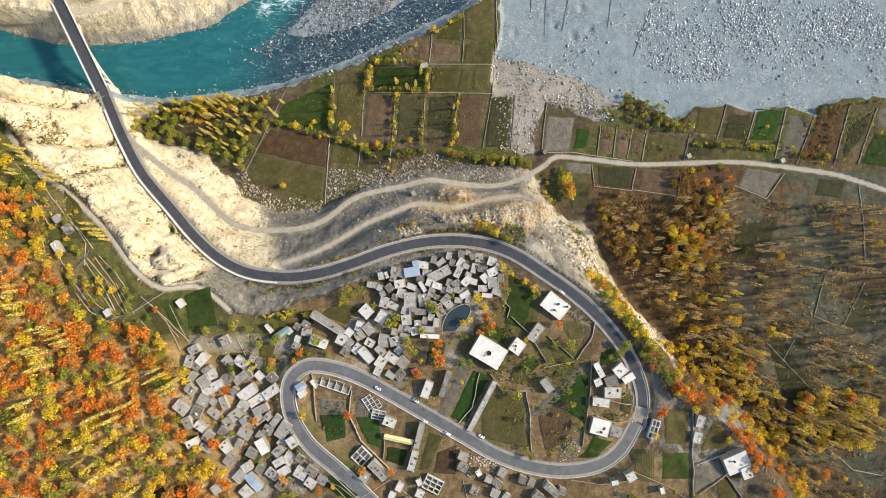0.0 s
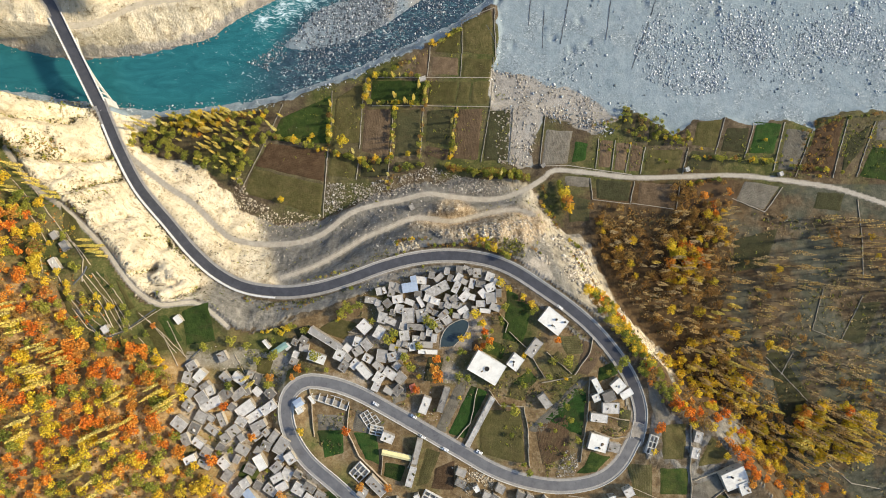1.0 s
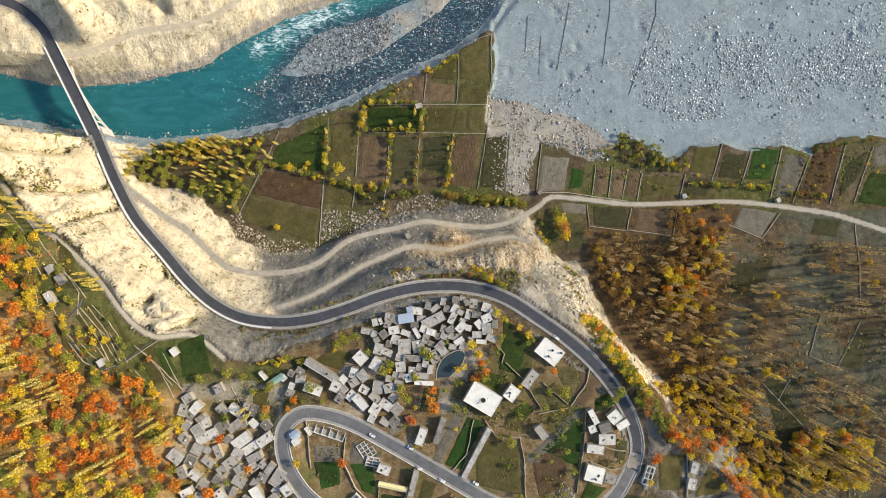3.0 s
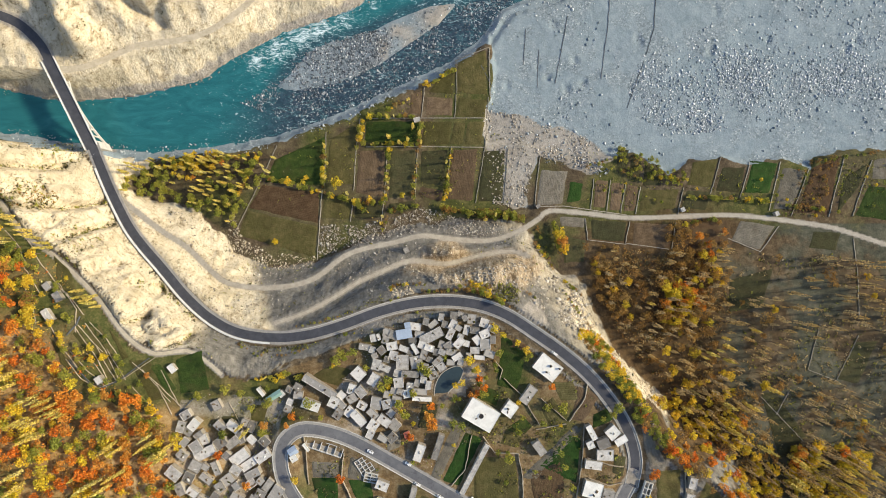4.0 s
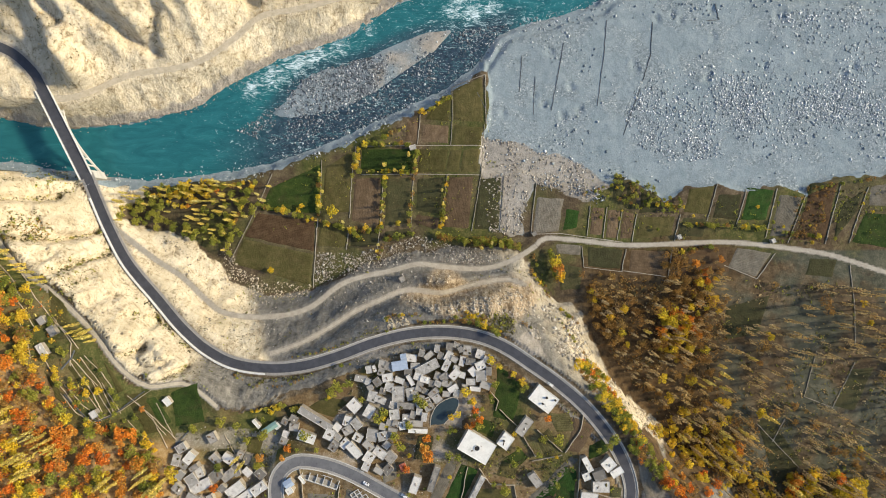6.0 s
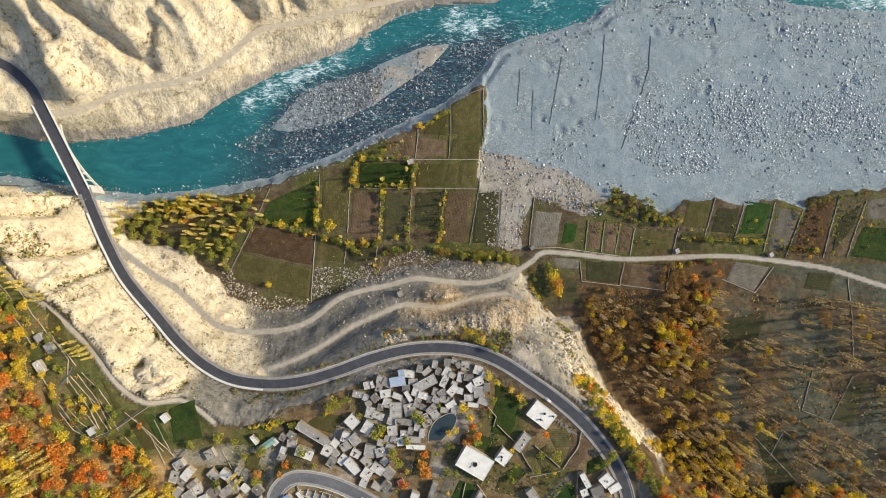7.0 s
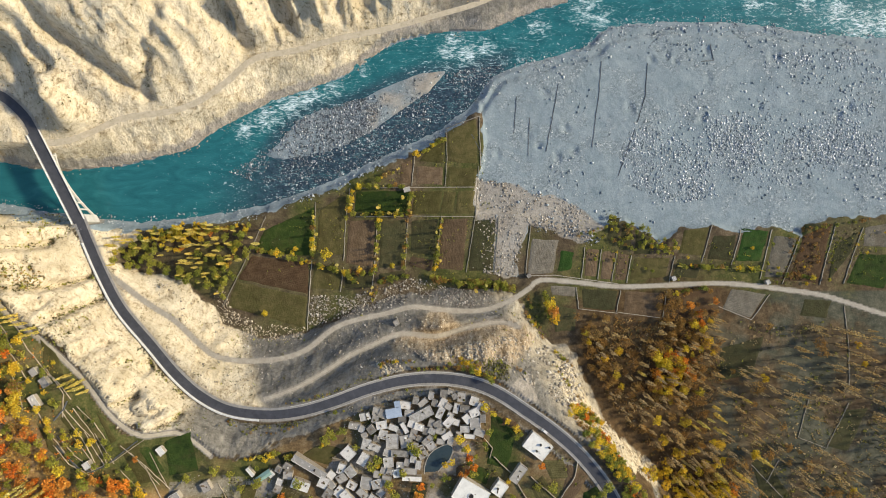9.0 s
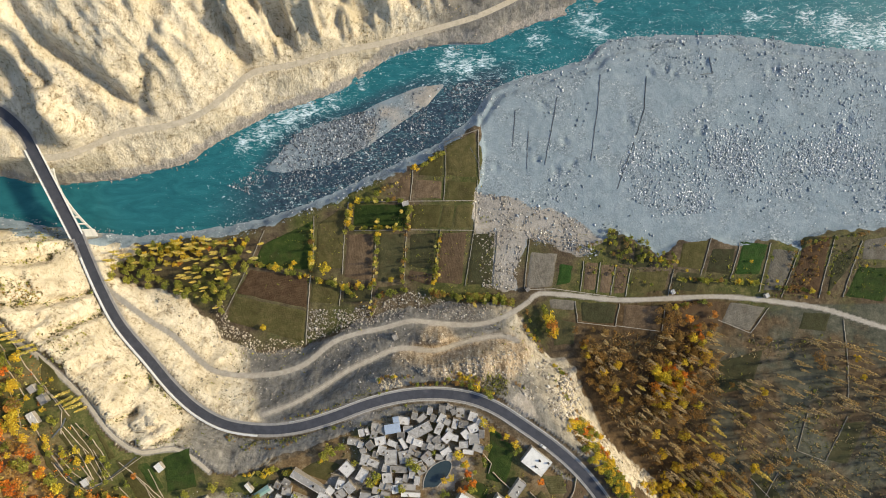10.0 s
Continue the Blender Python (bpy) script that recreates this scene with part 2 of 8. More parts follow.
CROWN = [(-239.1, 109.5), (-221.6, 80.7), (-201.8, 52.7)] + [(-167.4, 19.1), (-141.4, -5.9), (-111.1, -16.8)] + [(-78.3, -14.6), (-47.7, -2.7), (-16.9, 8.5), (13.9, 14.3), (44.8, 11.2)] + [(67.2, -1.9), (84.4, -14.1), (101.7, -26.4), (124.8, -44.0), (142.2, -60.2), (155.0, -78.3), (169.3, -95.6), (191.4, -114.2), (210.9, -134.3), (236.6, -169.2), (260.8, -208.0)]
BROW = [(-319.7, 130.6), (-291.2, 112.7), (-269.9, 78.4), (-255.6, 54.8), (-237.7, 42.2), (-223.3, 28.7), (-205.4, 3.3), (-192.4, -16.4), (-180.9, -25.9)] + [(-156.2, -23.9), (-139.7, -34.7), (-119.6, -45.8)] + [(-92.5, -39.4), (-54.7, -24.3), (-24.4, -11.0), (13.7, -5.3), (44.3, -9.2), (75.0, -30.3), (105.8, -55.2), (125.2, -76.4), (132.1, -99.5), (144.5, -130.3), (183.4, -157.6), (218.5, -200.4)]
FAR_S = [(420.0, -330.0), (-420.0, -330.0)]
FAR_W = [(-420.0, 120.0)]
ROAD = [(-235.3, 115.7, 20.5), (-227.0, 96.5, 22), (-217.1, 76.5, 24.5), (-202.8, 52.5, 27.5)] + [(-181.4, 27.8, 30), (-163.9, 8.2, 32.5), (-146.5, -6.7, 34), (-127.0, -16.1, 35.5)] + [(-101.7, -19.3, 37), (-78.7, -17.0, 39), (-55.6, -10.4, 40.5), (-32.5, -1.9, 41.5), (-9.3, 3.9, 41.8), (14.0, 5.8, 42.5)] + [(36.7, 3.4, 43.5), (55.8, -3.4, 45.5), (75.0, -15.7, 47), (94.3, -29.5, 48.5)] + [(111.4, -44.8, 50), (126.6, -63.7, 51.5), (136.0, -80.7, 52.5), (140.6, -99.5, 53.5), (137.2, -116.5, 55)]
ROAD_LOWER = [(135.6, -115.2, 55), (125.1, -131.9, 56.5), (110.1, -141.8, 57.5), (87.7, -145.3, 58), (65.3, -142.5, 58), (43.0, -134.9, 57.5), (20.7, -122.5, 56.5), (-1.5, -109.8, 55.5)] + [(-23.8, -97.1, 54.5), (-46.0, -85.0, 54), (-64.5, -78.3, 54), (-81.1, -76.7, 54.5), (-91.5, -84.1, 55), (-94.0, -95.9, 55.5), (-90.4, -110.7, 56.5), (-79.3, -127.5, 57.5)] + [(-59.9, -143.9, 59), (-41.7, -160.5, 60.5), (-16.1, -186.4, 62), (13.2, -216.1, 64)]
ROAD_NORTH = [(-263.5, 173.2, 21.5), (-268.3, 184.1, 22), (-277.7, 195.1, 22.5), (-289.0, 202.9, 23), (-308.1, 208.3, 24), (-338.6, 211.4, 26), (-384.2, 211.4, 28)]
PATH_LOW = [(-214.2, 77.3, 23.6), (-206.3, 70.5, 22.4), (-187.1, 54.9, 21), (-169.1, 42.8, 20.5), (-153.1, 26.7, 20), (-141.1, 17.4, 19.8)] + [(-120.5, 13.5, 18.5), (-96.1, 14.8, 17.5), (-77.7, 21.0, 16.5), (-59.2, 35.4, 15), (-42.8, 41.6, 14), (-22.3, 45.8, 13.5), (-1.7, 50.8, 13)] + [(15.2, 48.9, 11.5), (40.5, 46.8, 9.5), (57.4, 49.0, 9), (74.4, 56.2, 8.5), (86.3, 63.9, 7.2)]
LANE = [(86.7, 64.2, 7.2), (94.0, 69.3, 6.5), (121.8, 67.3, 6), (151.8, 64.0, 6), (186.2, 64.5, 6), (225.1, 65.9, 6), (251.2, 64.3, 6), (281.6, 60.5, 6), (307.8, 56.3, 6.3), (329.6, 49.9, 6.6), (360.3, 40.1, 7), (426.4, 22.1, 8)]
PATH_MID = [(-103.3, -10.0, 34), (-81.5, -2.4, 32), (-61.6, 8.4, 29), (-45.6, 18.4, 26), (-29.6, 25.2, 24)] + [(-9.9, 32.6, 21.5), (14.9, 30.2, 19.5), (29.3, 33.1, 15.5), (43.8, 36.8, 14.5), (64.6, 39.3, 13), (76.2, 35.2, 14)]
PATH_BROW = [(-271.9, 75.4, 58), (-254.1, 51.6, 59), (-236.3, 39.0, 60), (-222.1, 25.7, 60), (-207.8, 10.5, 60), (-195.3, -7.6, 60), (-186.3, -18.5, 58), (-173.7, -25.8, 57), (-154.0, -24.3, 55), (-143.2, -30.5, 54), (-132.4, -40.7, 53)]


BAR = [(49.0, 191.1), (51.4, 154.8)] + [(46.2, 145.9), (44.5, 119.4), (60.4, 116.0), (73.2, 117.0), (84.0, 115.3), (101.2, 109.8), (122.8, 107.0), (142.3, 108.8), (157.5, 113.2), (183.5, 97.8), (200.0, 105.7), (224.0, 110.1), (244.6, 104.2), (270.9, 107.8), (292.8, 101.0), (298.1, 107.9), (319.2, 115.0), (350.2, 116.9), (452.4, 118.4), (816.4, 129.4)] + [(828.8, 240.2), (644.4, 243.3), (375.3, 250.4), (331.3, 251.5), (287.5, 256.9), (244.0, 261.9), (200.7, 261.7), (162.0, 260.3), (141.4, 253.9), (132.0, 243.8), (106.3, 236.1), (80.7, 228.5), (60.3, 219.2), (50.9, 204.9)]
VILLAGE = [(-46.9, -11.0), (-24.2, -3.4), (13.7, 0.4), (44.1, -9.1), (53.6, -30.0), (40.3, -49.0), (28.9, -90.8), (-1.5, -105.8), (-24.2, -94.3), (-46.9, -79.0), (-77.0, -75.1), (-103.3, -67.5), (-110.7, -48.6), (-62.0, -56.3), (-46.9, -37.4)]
VILLAGE_W = [(-157.5, -56.4), (-136.4, -52.9), (-111.7, -56.6), (-94.0, -70.9), (-94.7, -99.4), (-79.8, -128.0), (-58.5, -156.7), (-122.3, -163.2), (-136.4, -127.5), (-161.0, -106.1)]
CRACKS = [[(-271.4, 73.4), (-257.9, 69.7), (-243.2, 69.1), (-230.9, 72.9), (-217.4, 78.5)], [(-235.4, 50.1), (-225.5, 55.1), (-215.5, 60.1), (-205.6, 63.3)], [(-182.0, 12.3), (-182.7, 20.5), (-187.4, 25.9)], [(-198.6, -7.0), (-190.4, -5.0), (-182.3, -2.9)], [(-172.8, -26.4), (-164.6, -20.9), (-156.4, -16.8)], [(-191.6, 19.0), (-173.2, 7.8), (-156.5, -7.1)], [(-283.7, 99.5), (-268.6, 95.8), (-249.8, 97.8)]]
SPUR = [(-266.2, 248.3), (-255.5, 231.6), (-244.9, 209.2), (-236.9, 186.7), (-231.9, 174.3)]
GULLIES = [([(-260.0, 275.0), (-246.5, 256.1), (-239.2, 242.1), (-218.0, 225.6), (-199.3, 209.0), (-185.5, 201.3)], 9.0, 5.0), ([(-168.1, 268.0), (-168.1, 253.0), (-172.2, 241.1), (-178.9, 234.5), (-183.1, 217.3), (-187.2, 205.4), (-186.2, 193.0)], 4.0, 3.5), ([(-270.0, 256.0), (-255.6, 239.5), (-248.3, 225.5), (-242.2, 215.3)], 8.0, 4.5), ([(-133.0, 275.0), (-129.2, 258.9), (-122.9, 242.0), (-112.7, 234.3)], 10.0, 5.5)]
DOMES = [(-199.6, 13.3, 18, 8.0), (-167.6, -8.7, 15, 6.5), (-209.6, 36.5, 13, 3.0), (-235.8, 89.7, 17, 5.0), (-229.3, 64.0, 9, 2.5), (-208.8, 50.1, 11, 3.0), (-264.0, 94.1, 15, 4.5), (-185.0, 33.0, 8, 2.5)]
CUT = [(-10.4, 27.6), (11.3, 47.2), (38.3, 36.1), (67.3, 39.5), (83.7, 30.2), (78.2, 15.7), (45.5, 14.3), (16.5, 14.6)]
LEDGE = [(106.0, 6.0), (119.0, -21.0), (138.0, -41.0), (157.0, -60.0), (176.0, -74.0)]
FAN = [(62.2, 0.4), (77.9, 8.2), (85.7, -11.3), (74.0, -9.3)]
PITS = [(221.1, 241.5, 2.6), (162.0, 198.0, 3.4), (197.5, 233.9, 2.6), (178.2, 234.7, 2.4), (273.0, 237.4, 3.6), (107.8, 162.1, 2.6), (98.1, 209.3, 3), (114.2, 184.1, 2.4), (92.9, 170.6, 2.4), (63.2, 163.5, 2.4), (217.1, 189.5, 2.6), (221.2, 221.2, 2.2), (120.6, 166.3, 2.4), (191.1, 238.1, 2), (321.2, 191.5, 2.6), (86.5, 176.9, 2), (329.9, 200.0, 2.4), (262.4, 197.9, 2)]
DEBRIS = [(44.3, 145.4), (75.1, 141.3), (122.4, 124.5), (143.9, 107.5), (122.4, 96.7), (83.7, 111.5), (75.1, 73.0), (51.6, 72.9), (45.2, 115.5)]
TONGUE = [(53.7, 119.8), (85.8, 116.6), (78.5, 92.2), (75.1, 72.2), (51.6, 73.8), (57.1, 96.4)]


def smooth(pts, step=3.0):
    """A Catmull-Rom line through points of any dimension."""
    p = np.array(pts, float)
    p = np.vstack([2 * p[0] - p[1], p, 2 * p[-1] - p[-2]])
    out = []
    for i in range(1, len(p) - 2):
        n = max(2, int(np.linalg.norm(p[i + 1, :2] - p[i, :2]) / step))
        for u in np.arange(n) / n:
            a, b, c, d = p[i - 1:i + 3]
            out.append(0.5 * (2 * b + (c - a) * u + (2 * a - 5 * b + 4 * c - d) * u ** 2 + (3 * b - a - 3 * c + d) * u ** 3))
    out.append(p[-2])
    return np.array(out)


def near(line, X, Y):
    """Distance to a line, and the line's third number at the nearest place."""
    line = np.array(line, float)
    best, val = np.full(X.shape, 1e9), np.zeros(X.shape)
    for a, b in zip(line[:-1], line[1:]):
        dx, dy = b[0] - a[0], b[1] - a[1]
        u = np.clip(((X - a[0]) * dx + (Y - a[1]) * dy) / (dx * dx + dy * dy + 1e-9), 0, 1)
        d = np.hypot(X - a[0] - u * dx, Y - a[1] - u * dy)
        m = d < best
        best = np.where(m, d, best)
        if line.shape[1] > 2:
            val = np.where(m, a[2] + u * (b[2] - a[2]), val)
    return best, val


def inside(poly, X, Y):
    p = np.array(poly, float)[:, :2]
    r = np.zeros(X.shape, bool)
    for (x0, y0), (x1, y1) in zip(p, np.roll(p, -1, 0)):
        if y0 != y1:
            r ^= ((y0 > Y) != (y1 > Y)) & (X < (x1 - x0) * (Y - y0) / (y1 - y0) + x0)
    return r


def ease(v, lo, hi):
    u = np.clip((v - lo) / (hi - lo), 0, 1)
    return u * u * (3 - 2 * u)


def wave(X, Y, size, seed):
    """Smooth value noise from -1 to 1."""
    x, y = X / size + seed * 17.3, Y / size - seed * 9.1
    i, j = np.floor(x), np.floor(y)
    u, v = x - i, y - j
    u, v = u * u * (3 - 2 * u), v * v * (3 - 2 * v)
    def h(a, b):
        s = np.sin(a * 127.1 + b * 311.7 + seed * 74.7) * 43758.5453
        return (s - np.floor(s)) * 2 - 1
    return (h(i, j) * (1 - u) + h(i + 1, j) * u) * (1 - v) + (h(i, j + 1) * (1 - u) + h(i + 1, j + 1) * u) * v


def rough(X, Y, size, seed, steps=4):
    return sum(wave(X, Y, size / 2 ** k, seed + k) / 2 ** k for k in range(steps))


ROADS = [smooth(ROAD, 4), smooth(ROAD_LOWER, 4), smooth(ROAD_NORTH, 4)]
LANES = [smooth(v, 5) for v in (PATH_LOW, LANE, PATH_MID, PATH_BROW)]
TRACK_N = smooth([(x, y, z) for (x, y), z in zip(TRACK_NORTH, np.interp(range(len(TRACK_NORTH)), [0, 6, 9, 14, 19], [21, 16, 12, 7, 5]))], 6)
SOUTH, NORTH = smooth(RIVER_SOUTH, 12), smooth(RIVER_NORTH, 12)
RIVER = np.vstack([SOUTH, NORTH[::-1]])
CLIFF_A = smooth(TOE, 12).tolist() + FAR_S + FAR_W
CLIFF_B = smooth(CROWN, 12).tolist() + FAR_S + FAR_W
CLIFF_C = smooth(BROW, 12).tolist() + FAR_S + FAR_W


def plateau(X, Y):
    w = np.maximum(0, -95 - X)
    return 44.0 - 0.095 * Y + 0.02 * X + 0.23 * w * w / (w + 25)


def ground_height(X, Y, roads=True, grain=True):
    X, Y = np.asarray(X, float), np.asarray(Y, float)
    base = 5.5 + 0.02 * np.maximum(0, -X) - 0.022 * np.minimum(Y - 60, 0) * (X > 0) + 0.4 * rough(X, Y, 40, 3, 2)
    base = np.minimum(base, 13)
    da, db, dc = near(CLIFF_A, X, Y)[0], near(CLIFF_B, X, Y)[0], near(CLIFF_C, X, Y)[0]
    ina, inb, inc = inside(CLIFF_A, X, Y), inside(CLIFF_B, X, Y), inside(CLIFF_C, X, Y)
    dr = [near(r, X, Y) for r in ROADS]
    bench = dr[0][1]
    top = plateau(X, Y)
    bench = np.where(dr[0][0] > 90, top, bench * ease(-dr[0][0], -90, -30) + top * (1 - ease(-dr[0][0], -90, -30)))
    crag = rough(X, Y, 26, 11, 5)
    lumps = rough(X, Y, 9, 23, 3)
    edges = 1 - np.abs(wave(X * 0.55 + Y * 0.25, Y * 1.2 - X * 0.35, 17, 31)) ** 0.8
    edges = 0.65 * edges + 0.35 * (1 - np.abs(wave(X * 0.7 + Y * 0.3, Y * 1.1 - X * 0.3, 7, 33)))
    s = da / (da + db + 1e-6)
    z = np.where(ina & ~inb, base + (bench - base) * (0.6 * s + 0.4 * ease(s, 0, 1)) + (crag * 2.0 + lumps * 0.9 + 4.5 * (edges ** 1.2 - 0.5) * (1 - ease(X, -130, -90) * (1 - ease(X, 40, 75)) * 0.6)) * np.sin(np.pi * s), base)
    s = db / (db + dc + 1e-6)
    tall = np.clip((top - bench) / 12, 0, 1)
    z = np.where(inb & ~inc, bench + (top - bench) * (0.35 * s + 0.65 * ease(s, 0.1, 0.95)) + tall * (crag * 2.6 + lumps * 2.1 + 6.5 * (edges ** 1.3 - 0.55)) * np.sin(np.pi * s) ** 0.6, z)
    for x, y, r, h in DOMES:
        d = np.hypot(X - x, Y - y) + 1.6 * wave(X, Y, 6, 36)
        z = z + np.where(inb & ~inc, h * np.sqrt(np.clip(1 - (d / r) ** 2, 0, 1)), 0)
    z = z + np.where(inside(CUT, X, Y), 2.6 * np.abs(wave(X + 0.15 * Y, Y * 0.22, 6.0, 97)) + 0.8 * wave(X, Y * 0.4, 3.3, 98), 0)
    for line in CRACKS:
        d = near(line, X, Y)[0] + 0.8 * wave(X, Y, 4, 35)
        z = z - np.where(inb & ~inc, 8.5 * np.exp(-(d / 2.4) ** 2) - 2.2 * np.exp(-((d - 5) / 3.0) ** 2), 0)
    z = np.where(inc, top, z)
    # river and its banks
    RX, RY = X + 0.9 * rough(X, Y, 5, 13, 2), Y + 0.9 * rough(X, Y, 5, 17, 2)
    inr = inside(RIVER, RX, RY)
    ds, dn = near(SOUTH, RX, RY)[0], near(NORTH, RX, RY)[0]
    dbank = np.minimum(ds, dn)
    north = ~inr & (dn < ds)
    z = np.where(~inr & ~north, z * ease(ds, 0, 9) + (0.02 + 0.13 * ds) * (1 - ease(ds, 0, 9)), z)
    # the bar of gravel
    dbar = near(BAR, X, Y)[0] + 2.0 * wave(X, Y, 14, 57)
    bar = inside(BAR, X, Y) * ease(dbar, 0, 3)
    shelf = ease(ds + 2.0 * wave(X, Y, 17, 59), 9, 12)
    z = z * (1 - bar) + bar * np.minimum(z, 0.9 + 1.9 * shelf + 0.5 * rough(X, Y, 30, 5, 3))
    for x, y, r in PITS:
        d = np.hypot(X - x, (Y - y) * 0.8) + 1.8 * wave(X, Y, 4, 63)
        z = z - 1.3 * np.exp(-(d / r) ** 2) + 0.25 * np.exp(-((d - 1.6 * r) / (0.6 * r)) ** 2)
    # the far slope
    dt, zt = near(TRACK_N, X, Y)
    edge = inside(np.vstack([TRACK_N[:, :2], [(900, 900), (-900, 900), (-900, TRACK_N[0, 1])]]), X, Y)
    s = dn / (dn + dt + 1e-6)
    low = zt * (0.5 * s + 0.5 * ease(s, 0, 1)) + (lumps * 1.2 + crag * 2.2 + 3.5 * (edges - 0.55)) * np.sin(np.pi * s)
    u, v = X * 0.80 + Y * 0.60, -X * 0.60 + Y * 0.80
    turn = 7.0 * wave(X, Y, 60, 43)
    ribs = 1.15 * (1 - np.abs(wave(u + turn, v * 0.26, 30, 41)) ** 0.8) + 0.55 * (1 - np.abs(wave(u + turn, v * 0.33, 11, 47)) ** 0.8) + 0.22 * (1 - np.abs(wave(u, v * 0.5, 5, 49))) + 0.16 * rough(X, Y, 8, 51, 3)
    side = X * 0.97 + Y * 0.25 + 4.0 * wave(X, Y, 45, 44)
    fins = 1.0 * (1 - np.abs(wave(side, (Y - 0.25 * X) * 0.2, 17, 42)) ** 0.8) + 0.6 * (1 - np.abs(wave(side, Y * 0.3, 8, 48)) ** 0.8) + 0.18 * rough(X, Y, 8, 51, 3)
    east = ease(X, -150, -115)
    ribs = (1.0 + 0.42 * (ribs - 1.0)) * (1 - east) + (fins + 0.1) * east
    climb = np.maximum(0, dt - 2.5)
    flat = ease(-X, 225, 262) * ease(-Y, -262, -225)
    high = zt + (0.62 * climb) * (1 - 0.8 * flat) + (ribs - 1.0) * np.minimum(climb * 0.6, 17) * (1 + 0.55 * ease(X, -185, -150)) * (1 - 0.7 * flat)
    for line, deep, wide in GULLIES:
        d = near(line, X, Y)[0] + 1.2 * wave(X, Y, 7, 45)
        high = high - deep * np.exp(-(d / wide) ** 2) * ease(climb, 0, 14) + 0.25 * deep * np.exp(-((d - 2.2 * wide) / wide) ** 2) * ease(climb, 2, 16)
    d = near(SPUR, X, Y)[0]
    high = high + 20 * np.exp(-(d / 9) ** 2) * (0.8 + 0.3 * wave(X, Y, 9, 37))
    high = high + 1.5 * rough(X, Y, 11, 52, 3) * ease(climb, 1, 8) * (1 - 0.5 * flat) + 0.9 * wave(X + 0.4 * Y, Y * 0.5, 4.5, 53) * ease(climb, 3, 12)
    high = np.minimum(high, 130 + 0.06 * climb)
    z = np.where(north, np.where(edge, high, low), z)
    z = np.where(inr, -0.12 * np.minimum(dbank, 3) - 1.6 * ease(dbank, 1, 12), z)
    di = near(ISLAND + ISLAND[:1], X, Y)[0]
    isle = inside(ISLAND, X + 2.6 * rough(X, Y, 12, 14, 3), Y + 2.6 * rough(X, Y, 12, 18, 3))
    z = np.where(isle, -0.2 + (0.75 + 0.6 * ease(X, -70, -20)) * ease(di, 0, 7) + 0.22 * lumps * (1 - 0.7 * ease(X, -60, -20)), z)
    if roads:
        for d, h in dr:
            free = ~inr & (dbank > 4)
            w = np.where(free, 1 - ease(d, 5.6, 13), 0)
            z = z * (1 - w) + (h - 0.12) * w
        for line in LANES + [TRACK_N]:
            d, h = near(line, X, Y)
            w = 1 - ease(d, 1.9, 8.5)
            z = z * (1 - w) + (h - 0.08) * w
    if grain:
        z = z + 0.12 * rough(X, Y, 5, 61, 2) * ~inr
    return z
# -- end of terrain --


def link_mesh(name, verts, faces, material, parent=None, label="", smooth_faces=False):
    me = bpy.data.meshes.new(name)
    me.from_pydata([tuple(v) for v in verts], [], [tuple(f) for f in faces])
    me.materials.append(material)
    if smooth_faces:
        me.polygons.foreach_set("use_smooth", [True] * len(me.polygons))
    ob = new(name, me)
    ob.parent = parent
    if label:
        ob["label"] = label
    return ob


def sheet(name, xs, ys, height, material, zones, smooth_faces=True):
    X, Y = np.meshgrid(xs, ys)
    Z = height(X, Y)
    n, m = len(xs), len(ys)
    co = np.stack([X, Y, Z], -1).reshape(-1, 3)
    i = np.arange(n * m).reshape(m, n)
    quads = np.stack([i[:-1, :-1], i[:-1, 1:], i[1:, 1:], i[1:, :-1]], -1).reshape(-1, 4)
    me = bpy.data.meshes.new(name)
    me.vertices.add(len(co))
    me.vertices.foreach_set("co", co.ravel())
    me.loops.add(quads.size)
    me.loops.foreach_set("vertex_index", quads.ravel().astype(np.int32))
    me.polygons.add(len(quads))
    me.polygons.foreach_set("loop_start", np.arange(0, quads.size, 4, dtype=np.int32))
    me.update(calc_edges=True)
    me.polygons.foreach_set("use_smooth", np.full(len(quads), smooth_faces))
    layer = me.attributes.new("zone", "FLOAT_COLOR", "POINT")
    layer.data.foreach_set("color", zones(X, Y, Z).reshape(-1, 4).astype(np.float32).ravel())
    me.materials.append(material)
    return new(name, me)


def spaced(lo, hi, step, far):
    inner = np.arange(lo, hi + step / 2, step)
    grow = np.array([4, 10, 20, 40, 80, 160, 320, 640, 1200.0])
    grow = grow[grow < far]
    return np.concatenate([lo - grow[::-1], inner, hi + grow])


